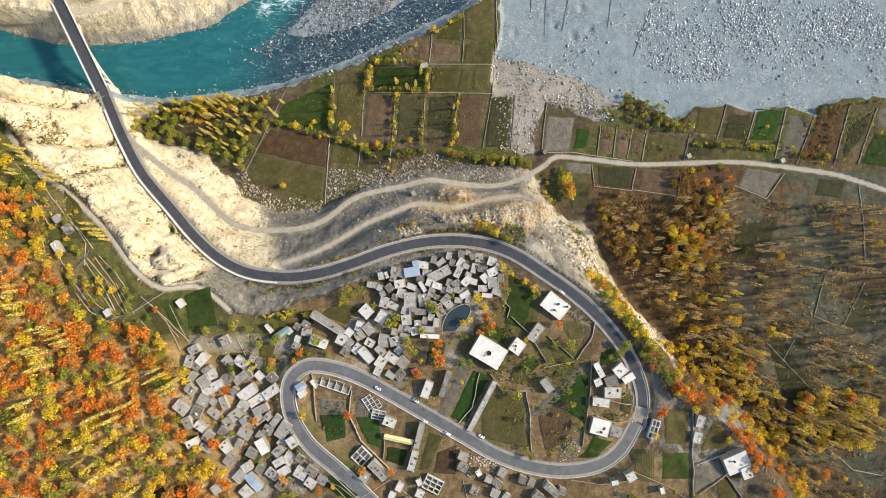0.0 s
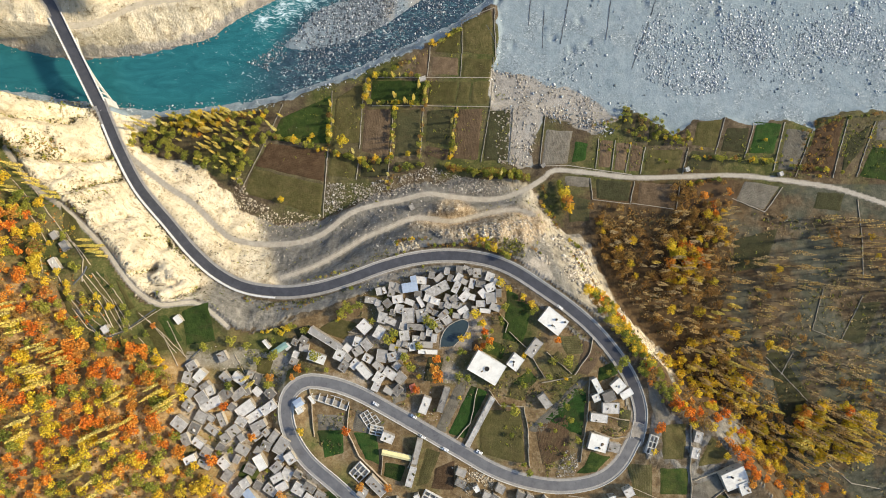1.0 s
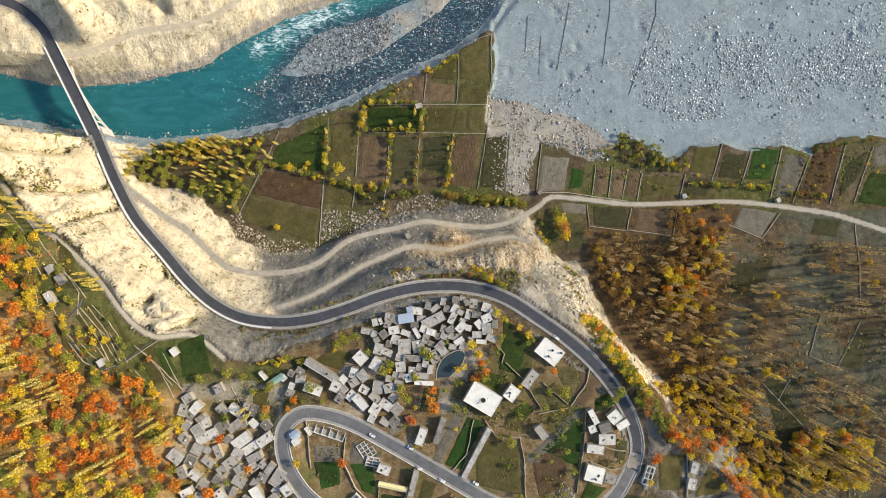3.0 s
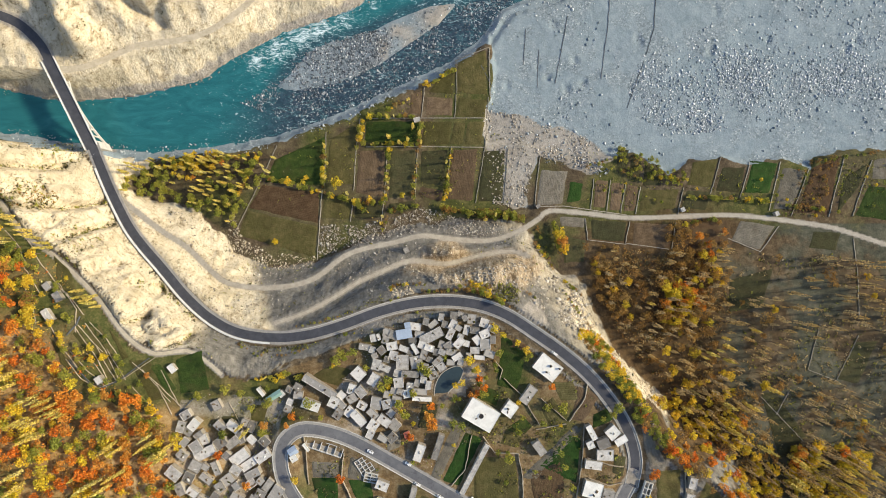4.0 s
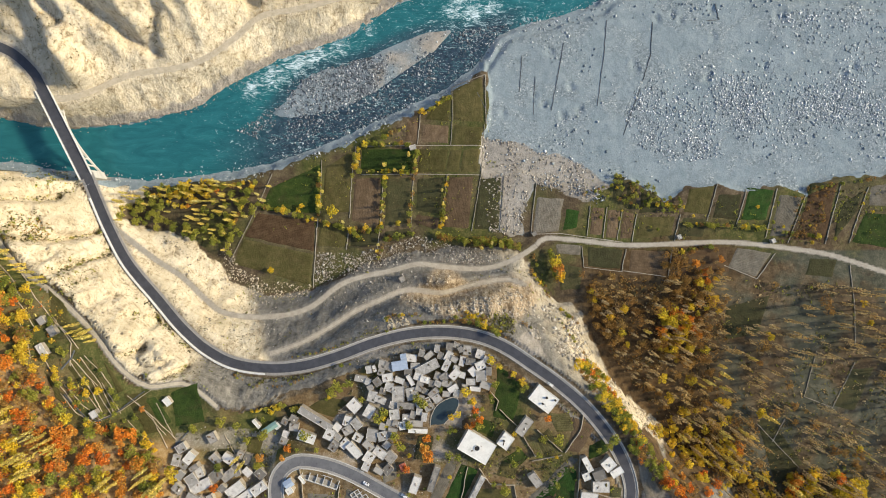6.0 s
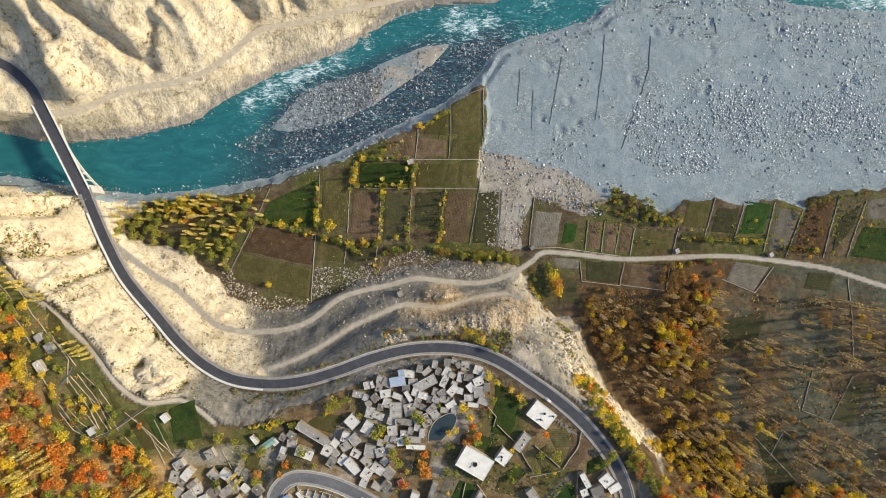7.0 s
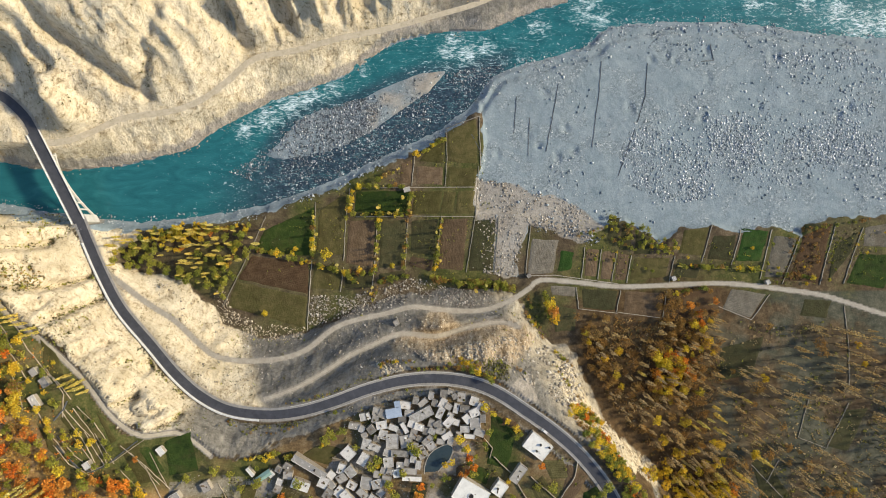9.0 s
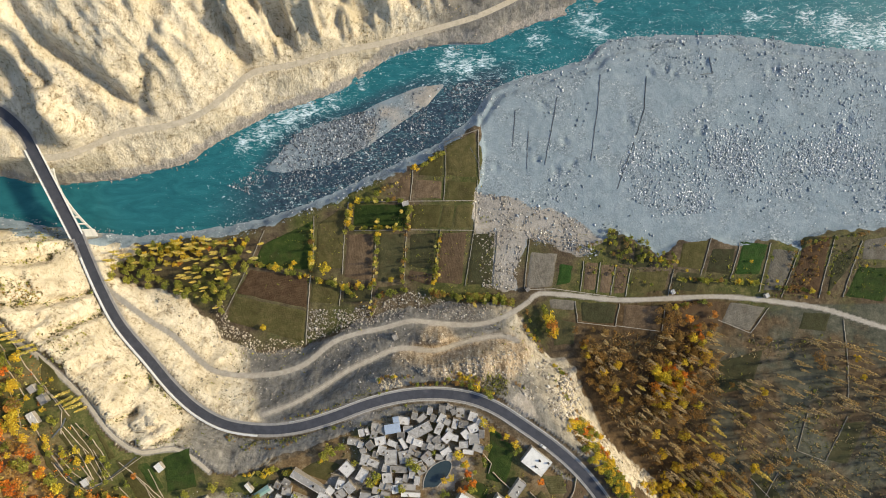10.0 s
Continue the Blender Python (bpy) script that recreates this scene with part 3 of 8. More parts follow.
def ground_zones(X, Y, Z):
    out = np.zeros(X.shape + (4,))
    inr = inside(RIVER, X, Y)
    ds, dn = near(SOUTH, X, Y)[0], near(NORTH, X, Y)[0]
    north = ~inr & (dn < ds)
    ina, inb, inc = inside(CLIFF_A, X, Y), inside(CLIFF_B, X, Y), inside(CLIFF_C, X, Y)
    gy, gx = np.gradient(Z, Y[:, 0], X[0])
    steep = np.hypot(gx, gy)
    rock = np.where(north, 1.0, 0.0)
    da = near(CLIFF_A, X, Y)[0]
    rim = ease(np.where(ina, da, -da) + 2.5 * rough(X, Y, 9, 75, 3), -2.5, 2.5)
    rock = np.where(~inb & ~north, 0.85 * rim, rock)
    east = ease(X, 118, 150)
    rock = np.where(~inb & ~north, rock * (1 - east) + rim * east * np.clip(0.28 + 0.55 * rough(X, Y, 22, 77, 3), 0, 0.8), rock)
    rock = np.where(inb & ~inc, np.clip(steep * 2.2, 0, 1), rock)
    ledge = 1 - ease(near(LEDGE, X, Y)[0] + 2.0 * rough(X, Y, 7, 78, 3), 3.5, 6.0)
    rock = np.maximum(rock, ledge)
    spread = 2.5 * rough(X, Y, 12, 71, 3)
    def soft(poly, shift):
        d = near(poly + poly[:1], X, Y)[0]
        return ease(np.where(inside(poly, X, Y), d, -d) + shift, -1.6, 1.6)
    bar = np.maximum(soft(BAR, spread), soft(TONGUE, spread) * ease(wave(X, Y, 9, 73), -0.6, -0.3))
    gravel = np.maximum(np.where(inr, 1, 0), np.where(north, 0.0, 1 - ease(ds + 2.5 * rough(X, Y, 7, 89, 3), 5.0, 9.0)))
    gravel = np.maximum(gravel, bar * ~north)
    wood = ease(X, 95, 130) * ease(-Y, -68, -45)
    grass = np.where(inc | (~ina & ~north), 0.42 + 0.28 * wave(X, Y, 24, 81) - 0.10 * inc, 0.0) - 0.35 * wood
    grass = grass + inc * 0.34 * ease(-X, 85, 110) * (1 - ease(near(CLIFF_C, X, Y)[0], 24, 50))
    dust = np.zeros(X.shape)
    for line in ROADS:
        dust = np.maximum(dust, 0.8 * (1 - ease(near(line, X, Y)[0], 4.0, 7.0)))
    for line in LANES + [TRACK_N]:
        dust = np.maximum(dust, 1 - ease(near(line, X, Y)[0], 1.2, 3.0))
    dust = np.maximum(dust, north * 0.8 * (1 - ease(dn + 2 * rough(X, Y, 7, 87, 3), 4, 9)))
    yard = (inside(VILLAGE, X, Y) | inside(VILLAGE_W, X, Y)) * (0.40 + 0.42 * wave(X, Y, 11, 83))
    dust = np.maximum(dust, yard)
    dust = np.maximum(dust, soft(DEBRIS, spread) * (0.95 + 0.3 * wave(X, Y, 7, 85)))
    dust = np.maximum(dust, inside(ISLAND, X, Y) * ease(X, -72, -34) * (0.5 + 0.35 * wave(X, Y, 9, 88)))
    dust = np.maximum(dust, soft(FAN, 0.5 * spread))
    out[..., 0], out[..., 1], out[..., 2], out[..., 3] = rock, gravel, grass, dust
    return out


XS, YS = spaced(-335, 345, 1.6, 2000), spaced(-215, 330, 1.6, 2000)
HEIGHTS = ground_height(*np.meshgrid(XS, YS))
DISTANT = 9      # rows of the net beyond its fine middle


def lie(X, Y):
    """The ground's height, read from the net of the ground sheet."""
    u = np.clip((np.asarray(X, float) + 335) / 1.6, 0, 425.99 - 1) + DISTANT
    v = np.clip((np.asarray(Y, float) + 215) / 1.6, 0, 340.99 - 1) + DISTANT
    i, j = u.astype(int), v.astype(int)
    u, v = u - i, v - j
    Z = HEIGHTS
    return (Z[j, i] * (1 - u) + Z[j, i + 1] * u) * (1 - v) + (Z[j + 1, i] * (1 - u) + Z[j + 1, i + 1] * u) * v


def add_layer(ob, name, values):
    ob.data.attributes.new(name, "FLOAT", "POINT").data.foreach_set("value", np.ascontiguousarray(values, np.float32).ravel())


GRID_X, GRID_Y = np.meshgrid(XS, YS)
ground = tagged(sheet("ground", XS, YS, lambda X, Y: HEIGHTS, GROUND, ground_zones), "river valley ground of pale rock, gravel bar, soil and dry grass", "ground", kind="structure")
LEDGE_GAP = near(LEDGE, GRID_X, GRID_Y)[0]
SCREE_SHARE = (GRID_Y < 75) * np.where(inside(CLIFF_B, GRID_X, GRID_Y), ease(GRID_X, -168, -138), ease(GRID_X + 0.5 * GRID_Y, -125, -98)) * (1 - 0.45 * ease(GRID_X + 0.5 * GRID_Y, 74, 96) * ease(GRID_Y, -42, -22)) + 0.9 * ease(GRID_X, -20, 45) * (GRID_Y > 200)
add_layer(ground, "scree", SCREE_SHARE * (0.15 + 0.85 * ease(LEDGE_GAP, 4, 9)))
add_layer(ground, "dusk", ease(GRID_X, 205, 245) * (GRID_Y < 60))
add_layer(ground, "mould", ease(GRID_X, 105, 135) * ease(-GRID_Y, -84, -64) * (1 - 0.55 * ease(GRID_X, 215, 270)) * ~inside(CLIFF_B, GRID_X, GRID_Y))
CUT_GAP = near(CUT + CUT[:1], GRID_X, GRID_Y)[0]
add_layer(ground, "cut", ease(np.where(inside(CUT, GRID_X, GRID_Y), CUT_GAP, -CUT_GAP) + 4 * rough(GRID_X, GRID_Y, 10, 95, 3), -4, 4))
BROW_GAP = near(CLIFF_C, GRID_X, GRID_Y)[0]
# orchard share of the leaf cover whose colour is brightened for glow
add_layer(ground, "glow_litter", (0.3 + 0.7 * ease(-GRID_X, 105, 135) * ease(BROW_GAP + 9 * rough(GRID_X, GRID_Y, 18, 93, 3), 22, 48)) * inside(CLIFF_C, GRID_X, GRID_Y))


RAPIDS = [(-125.9, 181.9, 9), (-109.1, 191.5, 12), (-94.4, 199.8, 13), (-77.6, 206.9, 12), (-58.7, 213.2, 9), (29.9, 249.0, 10), (40.4, 238.5, 12), (25.6, 240.6, 9), (55.3, 242.8, 8), (93.6, 259.7, 8), (129.9, 272.5, 12), (140.6, 266.2, 10), (256.9, 277.2, 7), (300.5, 277.4, 9), (322.4, 271.1, 15), (340.0, 263.9, 18), (362.0, 262.7, 18), (392.8, 260.7, 20), (-37.6, 225.8, 6)]


def water_zones(X, Y, Z):
    out = np.zeros(X.shape + (4,))
    di = near(ISLAND + ISLAND[:1], X, Y)[0]
    ds = near(SOUTH, X, Y)[0]
    calm = 0.18 + 0.25 * wave(X, Y, 30, 7)
    for x, y, r in RAPIDS:
        calm = np.maximum(calm, 1.1 * np.exp(-((X - x) ** 2 + (Y - y) ** 2) / (r * r)))
    out[..., 0] = np.clip(calm, -1, 1) * ease(X, -190, -130) - 0.9 * (1 - ease(X, -190, -120))
    dn = near(NORTH, X, Y)[0]
    out[..., 1] = np.maximum(0.8 * (1 - ease(di, 1, 9)), ease(dn - ds, -6, 12)) * ease(X, -165, -95) * (1 - ease(X, 60, 85))
    out[..., 2] = ease(X, -250, -150)
    out[..., 3] = 1
    return out


tagged(sheet("water", np.arange(-700, 701, 4.0), np.arange(60, 420, 4.0), lambda X, Y: np.zeros(X.shape), WATER, water_zones), "turquoise mountain river with white rapids", "river", kind="structure")


def ribbon(name, line, half, lift, material, thick=0.25, parent=None, offset=0.0, follow=False):
    """A strip along a line of x, y, z with its own thickness."""
    p = np.array(line, float)
    d = np.gradient(p[:, :2], axis=0)
    d /= np.linalg.norm(d, axis=1)[:, None] + 1e-9
    side = np.stack([d[:, 1], -d[:, 0]], 1)
    a, b = p[:, :2] + side * (offset - half), p[:, :2] + side * (offset + half)
    z = p[:, 2] + lift
    if follow:
        z = lie(p[:, 0] + side[:, 0] * offset, p[:, 1] + side[:, 1] * offset) + lift
    n = len(p)
    v = np.concatenate([np.c_[a, z], np.c_[b, z], np.c_[b, z - thick], np.c_[a, z - thick]])
    f = []
    for i in range(n - 1):
        for k in range(4):
            q = (k + 1) % 4
            f.append((k * n + i, q * n + i, q * n + i + 1, k * n + i + 1))
    f += [(0, 3 * n, 2 * n, n), (n - 1, 2 * n - 1, 3 * n - 1, 4 * n - 1)]
    ob = link_mesh(name, v, [t[::-1] for t in f], material, parent)
    return ob


ROAD_ALL = np.vstack([ROADS[0], ROADS[1][1:]])
tagged(ribbon("road", ROADS[0], 3.0, 0.06, ASPHALT), "dark asphalt mountain road curving above the village", "road", kind="structure")
tagged(ribbon("road", ROADS[1], 3.1, 0.06, WORN), "worn grey asphalt road looping through the village", "road", kind="structure")
tagged(ribbon("road", ROADS[2], 3.1, 0.06, ASPHALT), "dark asphalt road curving away from the bridge", "road", kind="structure")
tagged(ribbon("pavement", ROAD_ALL, 4.7, 0.0, SHOULDER, 0.4), "pale gravel shoulder along the asphalt road", "road shoulder", kind="structure")
for line, half, dirt in zip(LANES + [TRACK_N], (1.5, 1.3, 0.95, 1.1, 1.9), (TRACK, TRACK, TRACK, CLAY, CLAY)):
    tagged(ribbon("path", line, half, 0.04, dirt, 0.3), "dusty unpaved track worn into the slope", "track", kind="structure")


# ---- helpers for things ----
def up(x, y, seat=0.0):
    """The ground's height at one place."""
    return float(lie(np.array([x]), np.array([y]))[0]) + seat


def empty(name, m, label="", category="", group=""):
    ob = new(name)
    ob.matrix_world = m
    ob.empty_display_size = 0.5
    return tagged(ob, label, category, group)


def box(bm, cx, cy, cz, sx, sy, sz, turn=0.0, bevel=0.0):
    """A box with its centre and sizes; bevelled where asked."""
    r = bmesh.ops.create_cube(bm, size=1.0, matrix=Matrix.LocRotScale((cx, cy, cz), Euler((0, 0, turn)), (sx, sy, sz)))
    if bevel:
        edges = list({e for v in r["verts"] for e in v.link_edges})
        bmesh.ops.bevel(bm, geom=edges, offset=bevel, segments=1, affect="EDGES")


def part(name, bm, material, parent, label=""):
    me = bpy.data.meshes.new(name)
    bm.to_mesh(me)
    bm.free()
    me.materials.append(material)
    ob = new(name, me)
    ob.parent = parent
    if label:
        ob["label"] = label
    return ob


def shared(name, me, parent, m=None):
    ob = new(name, me)
    ob.parent = parent
    if m is not None:
        ob.matrix_basis = m
    return ob


def mesh_of(name, verts, faces, material, smooth_faces=False):
    me = bpy.data.meshes.new(name)
    me.from_pydata([tuple(v) for v in verts], [], [tuple(f) for f in faces])
    me.materials.append(material)
    if smooth_faces:
        me.polygons.foreach_set("use_smooth", [True] * len(me.polygons))
    return me


def tri_mesh(name, co, tris, material, tone=None):
    """A mesh from arrays of places and triangles, with one tone a vertex."""
    me = bpy.data.meshes.new(name)
    me.vertices.add(len(co))
    me.vertices.foreach_set("co", np.ascontiguousarray(co, np.float32).ravel())
    me.loops.add(tris.size)
    me.loops.foreach_set("vertex_index", tris.ravel().astype(np.int32))
    me.polygons.add(len(tris))
    me.polygons.foreach_set("loop_start", np.arange(0, tris.size, tris.shape[1], dtype=np.int32))
    me.update(calc_edges=True)
    if tone is not None:
        me.attributes.new("tone", "FLOAT", "POINT").data.foreach_set("value", np.ascontiguousarray(tone, np.float32))
    me.materials.append(material)
    return me


# ---- the bridge ----
def bridge():
    a, b = Vector((*BRIDGE_S, 20.6)), Vector((*BRIDGE_N, 21.5))
    way = b - a
    long = way.length
    m = Matrix.Translation(a) @ Matrix.Rotation(math.atan2(way.y, way.x), 4, "Z") @ Matrix.Rotation(-math.asin(way.z / long), 4, "Y")
    top = empty("road_bridge", m, "concrete arch road bridge with pale railings over the river", "bridge")
    bm = bmesh.new()
    box(bm, long / 2, 0, -0.45, long + 6, 9.6, 0.9, 0, 0.08)
    part("deck", bm, CONCRETE, top)
    bm = bmesh.new()
    box(bm, long / 2, 0, 0.08, long + 7, 7.2, 0.14)
    part("carriageway", bm, ASPHALT, top, "dark asphalt carriageway")
    for side in (-1, 1):
        bm = bmesh.new()
        box(bm, long / 2, side * 4.55, 0.5, long + 6, 0.35, 1.0, 0, 0.05)
        rail = part("parapet", bm, STEEL, top, "white painted parapet")
        post = None
        for i in range(int(long / 6)):
            if post is None:
                bm = bmesh.new()
                box(bm, 0, 0, 0.62, 0.5, 0.5, 1.25, 0, 0.05)
                post = part("post", bm, CONCRETE, rail)
                post.location = (3 + i * 6, side * 4.55, 0)
            else:
                shared("post", post.data, rail, Matrix.Translation((3 + i * 6, side * 4.55, 0)))
    # two arch ribs and their spandrel columns
    rise = lambda u: -15.5 + 14.0 * (1 - (2 * u - 1) ** 2)
    for side in (-1, 1):
        v, f, n = [], [], 28
        for i in range(n + 1):
            u = i / n
            for dy in (-0.7, 0.7):
                for dz in (-0.7, 0.7):
                    v.append((u * long, side * 3.4 + dy, rise(u) + dz - 0.3))
        for i in range(n):
            p, q = 4 * i, 4 * i + 4
            f += [(p, p + 1, q + 1, q), (p + 2, q + 2, q + 3, p + 3), (p, q, q + 2, p + 2), (p + 1, p + 3, q + 3, q + 1)]
        rib = link_mesh("arch_rib", v, f, CONCRETE, top)
        for i in range(1, 12):
            u = i / 12
            gap = -0.8 - rise(u)
            if gap > 1.2:
                bm = bmesh.new()
                box(bm, u * long, side * 3.4, rise(u) + gap / 2, 0.9, 0.9, gap, 0, 0.05)
                part("column", bm, CONCRETE, rib)
    for x in (-2.5, long + 2.5):
        bm = bmesh.new()
        box(bm, x, 0, -8.4, 6, 10.5, 15, 0, 0.3)
        part("abutment", bm, CONCRETE, top)


bridge()


def edge_wall(line, offset, wide, high, material, label):
    tagged(ribbon("parapet_wall", line, wide / 2, high, material, high + 0.8, offset=offset), label, "wall")


edge_wall(ROADS[0][4:46], 4.0, 1.1, 0.75, STEEL, "low white concrete parapet along the road edge")
edge_wall(ROADS[0][50:], -4.5, 0.35, 0.5, CONCRETE, "low pale stone parapet along the road edge")
edge_wall(ROADS[0][53:], 4.5, 0.3, 0.4, CONCRETE, "low pale stone kerb wall along the road edge")
edge_wall(ROADS[1], -4.9, 0.35, 0.5, CONCRETE, "low pale stone parapet along the road loop")
edge_wall(ROADS[1][45:], 4.9, 0.35, 0.4, CONCRETE, "low pale roadside wall beside the houses")


# ---- fields ----
def field_material(name, a, b, c, rows=0.0, gap=2.2):
    k = Nodes(name, 0.95, spec=0.1)
    f = k.math("ADD", k.math("MULTIPLY", k.noise(5, 6, 0.7), 0.8), k.math("MULTIPLY", k.chance(), 0.2))
    col = k.ramp(f, (0.32, a), (0.52, b), (0.72, c))
    patch = k.math("MULTIPLY", k.band(k.noise(11, 5, 0.68, warp=0.6), 0.50, 0.66), 0.6)
    col = k.mix(patch, col, tuple(0.55 * v + 0.45 * w for v, w in zip(a, (0.085, 0.06, 0.032))))
    uv = k.n("ShaderNodeUVMap")
    wv = k.n("ShaderNodeTexWave")
    k.put(wv.inputs["Vector"], uv.outputs[0])
    wv.inputs["Scale"].default_value = 0.314 / gap * 2
    wv.inputs["Distortion"].default_value = 1.2
    wv.inputs["Detail"].default_value = 2
    if rows:
        dark = tuple(v * 0.55 for v in b)
        col = k.mix(k.math("MULTIPLY", wv.outputs["Fac"], rows), col, dark)
    k.bump(k.math("ADD", k.math("MULTIPLY", wv.outputs["Fac"], 0.11 if rows else 0.02), k.noise(1.1, 4, 0.7)), 0.5)
    return k.done(col)


FIELD = {
    "green": field_material("crop_green", (0.018, 0.034, 0.009), (0.037, 0.061, 0.014), (0.082, 0.090, 0.025)),
    "bright": field_material("crop_bright_green", (0.018, 0.042, 0.010), (0.030, 0.068, 0.015), (0.064, 0.090, 0.025)),
    "rows": field_material("garden_rows", (0.060, 0.055, 0.022), (0.11, 0.10, 0.04), (0.19, 0.165, 0.085), 0.42, 3.2),
    "olive": field_material("pasture_olive", (0.053, 0.049, 0.016), (0.086, 0.078, 0.029), (0.139, 0.115, 0.049)),
    "brown": field_material("ploughed_brown", (0.082, 0.056, 0.033), (0.135, 0.094, 0.057), (0.197, 0.143, 0.090), 0.16),
    "red": field_material("fallow_red_brown", (0.061, 0.037, 0.020), (0.102, 0.066, 0.037), (0.131, 0.098, 0.049), 0.04),
    "grey": field_material("stubble_grey", (0.115, 0.105, 0.082), (0.172, 0.156, 0.123), (0.238, 0.213, 0.172), 0.13),
    "dark": field_material("shaded_pasture", (0.037, 0.037, 0.018), (0.061, 0.061, 0.029), (0.090, 0.082, 0.041)),
}
FIELD_WORDS = {"rows": "garden plot planted in long straight rows", "green": "green crop field between low stone walls", "bright": "bright green winter crop plot beside houses", "olive": "dry olive pasture plot with low grass",
               "brown": "ploughed brown field with furrows", "red": "fallow reddish brown field", "grey": "pale grey stubble field with furrows", "dark": "dark weedy plot of short grass"}


def field(q, kind):
    """A plot of tilled soil that lies on the ground, four corners in turn."""
    a, b, c, d = [np.array(v) for v in (q + q[:1])[:4]]
    n = max(2, int(max(np.linalg.norm(b - a), np.linalg.norm(c - d)) / 1.6))
    m = max(2, int(max(np.linalg.norm(d - a), np.linalg.norm(c - b)) / 1.6))
    u, v = np.meshgrid(np.linspace(0, 1, n + 1), np.linspace(0, 1, m + 1))
    P = (1 - v)[..., None] * ((1 - u)[..., None] * a + u[..., None] * b) + v[..., None] * ((1 - u)[..., None] * d + u[..., None] * c)
    rim = np.minimum(np.minimum(u, 1 - u) * n, np.minimum(v, 1 - v) * m)
    P = P + 0.5 * np.stack([wave(P[..., 0], P[..., 1], 5, 91), wave(P[..., 0], P[..., 1], 5, 92)], -1)
    z = lie(P[..., 0], P[..., 1]) + np.where(rim > 0.5, 0.30, -0.25)
    co = np.c_[P.reshape(-1, 2), z.ravel()]
    i = np.arange((n + 1) * (m + 1)).reshape(m + 1, n + 1)
    f = np.stack([i[:-1, :-1], i[:-1, 1:], i[1:, 1:], i[1:, :-1]], -1).reshape(-1, 4)
    if np.cross(b - a, d - a) < 0:
        f = f[:, ::-1]
    ob = link_mesh("field", co, f, FIELD[kind], smooth_faces=True)
    wide = np.linalg.norm(b - a)
    deep = np.linalg.norm(d - a)
    if wide > deep:
        st = np.stack([v * deep, u * wide], -1).reshape(-1, 2)
    else:
        st = np.stack([u * wide, v * deep], -1).reshape(-1, 2)
    layer = ob.data.uv_layers.new(name="UVMap")
    idx = np.zeros(len(ob.data.loops), np.int32)
    ob.data.loops.foreach_get("vertex_index", idx)
    layer.data.foreach_set("uv", st[idx].astype(np.float32).ravel())
    tagged(ob, FIELD_WORDS[kind], "field", "farm plots")


field([(24.4, 181.2), (46.9, 190.3), (48.1, 155.2), (24.6, 157.4)], "olive")
field([(24.6, 154.5), (48.0, 152.7), (46.9, 136.9), (23.6, 139.4)], "olive")
field([(0.4, 140.3), (1.7, 155.2), (22.1, 154.0), (21.6, 139.6)], "brown")
field([(-12.3, 141.0), (-10.2, 156.2), (-0.4, 159.9), (-1.3, 141.1)], "brown")
field([(-48.9, 114.3), (-27.9, 115.3), (-30.4, 78.5), (-51.4, 82.6)], "brown")
field([(-2.5, 88.5), (14.4, 85.2), (13.1, 74.6), (-5.1, 80.9)], "brown")
field([(20.4, 115.8), (40.7, 115.8), (36.5, 75.9), (16.5, 77.6)], "brown")
field([(2.5, 157.3), (13.2, 172.3), (23.8, 174.4), (22.1, 155.7)], "olive")
field([(-0.9, 136.1), (21.6, 136.2), (19.5, 118.4), (-2.5, 118.2)], "olive")
field([(21.6, 136.2), (32.2, 135.4), (28.8, 118.4), (18.7, 118.4)], "olive")
field([(32.2, 135.4), (46.5, 137.7), (43.3, 118.0), (29.3, 118.4)], "olive")
field([(-70.2, 122.3), (-47.2, 137.1), (-51.4, 88.1), (-72.4, 90.9)], "olive")
field([(-74.4, 82.5), (-53.1, 79.7), (-54.8, 62.8), (-77.3, 63.5)], "olive")
field([(-45.1, 119.4), (-43.0, 136.3), (-3.0, 136.9), (-3.8, 119.1)], "green")
field([(-110.5, 106.8), (-72.3, 125.6), (-74.8, 87.9), (-117.9, 89.9)], "green")
field([(44.1, 114.2), (61.2, 115.2), (59.0, 76.0), (39.0, 75.9)], "dark")
field([(-25.8, 114.5), (-5.9, 115.7), (-6.8, 80.0), (-27.0, 78.5)], "dark")
field([(-51.4, 75.4), (-29.1, 76.4), (-29.5, 63.8), (-52.2, 63.6)], "dark")
field([(-2.5, 114.8), (17.8, 115.9), (15.3, 86.9), (-3.8, 90.2)], "dark")
field([(-27.0, 75.6), (-8.0, 77.5), (-1.7, 70.3), (-27.0, 65.9)], "dark")
field([(-119.6, 89.1), (-77.3, 83.7), (-78.2, 59.3), (-130.4, 71.5)], "red")
field([(-130.4, 70.7), (-78.2, 58.4), (-80.7, 34.0), (-138.7, 51.4)], "olive")
field([(86.9, 100.6), (108.3, 99.4), (103.9, 73.7), (83.4, 72.8)], "grey")
field([(270.9, 102.6), (289.7, 99.3), (278.3, 69.2), (263.0, 69.9)], "grey")
field([(341.4, 108.2), (369.6, 112.7), (365.5, 91.2), (339.0, 93.2)], "grey")
field([(109.1, 92.1), (119.8, 90.0), (117.7, 76.4), (105.7, 75.0)], "bright")
field([(247.9, 107.6), (267.9, 105.2), (260.8, 82.0), (240.5, 81.9)], "bright")
field([(128.5, 93.5), (139.2, 92.3), (136.1, 70.8), (126.3, 72.1)], "brown")
field([(140.5, 91.9), (151.4, 90.2), (147.7, 68.7), (138.2, 69.5)], "brown")
field([(152.2, 90.2), (162.1, 88.1), (159.3, 68.8), (148.5, 67.9)], "brown")
field([(164.2, 86.0), (192.8, 86.0), (188.5, 69.7), (160.5, 67.9)], "olive")
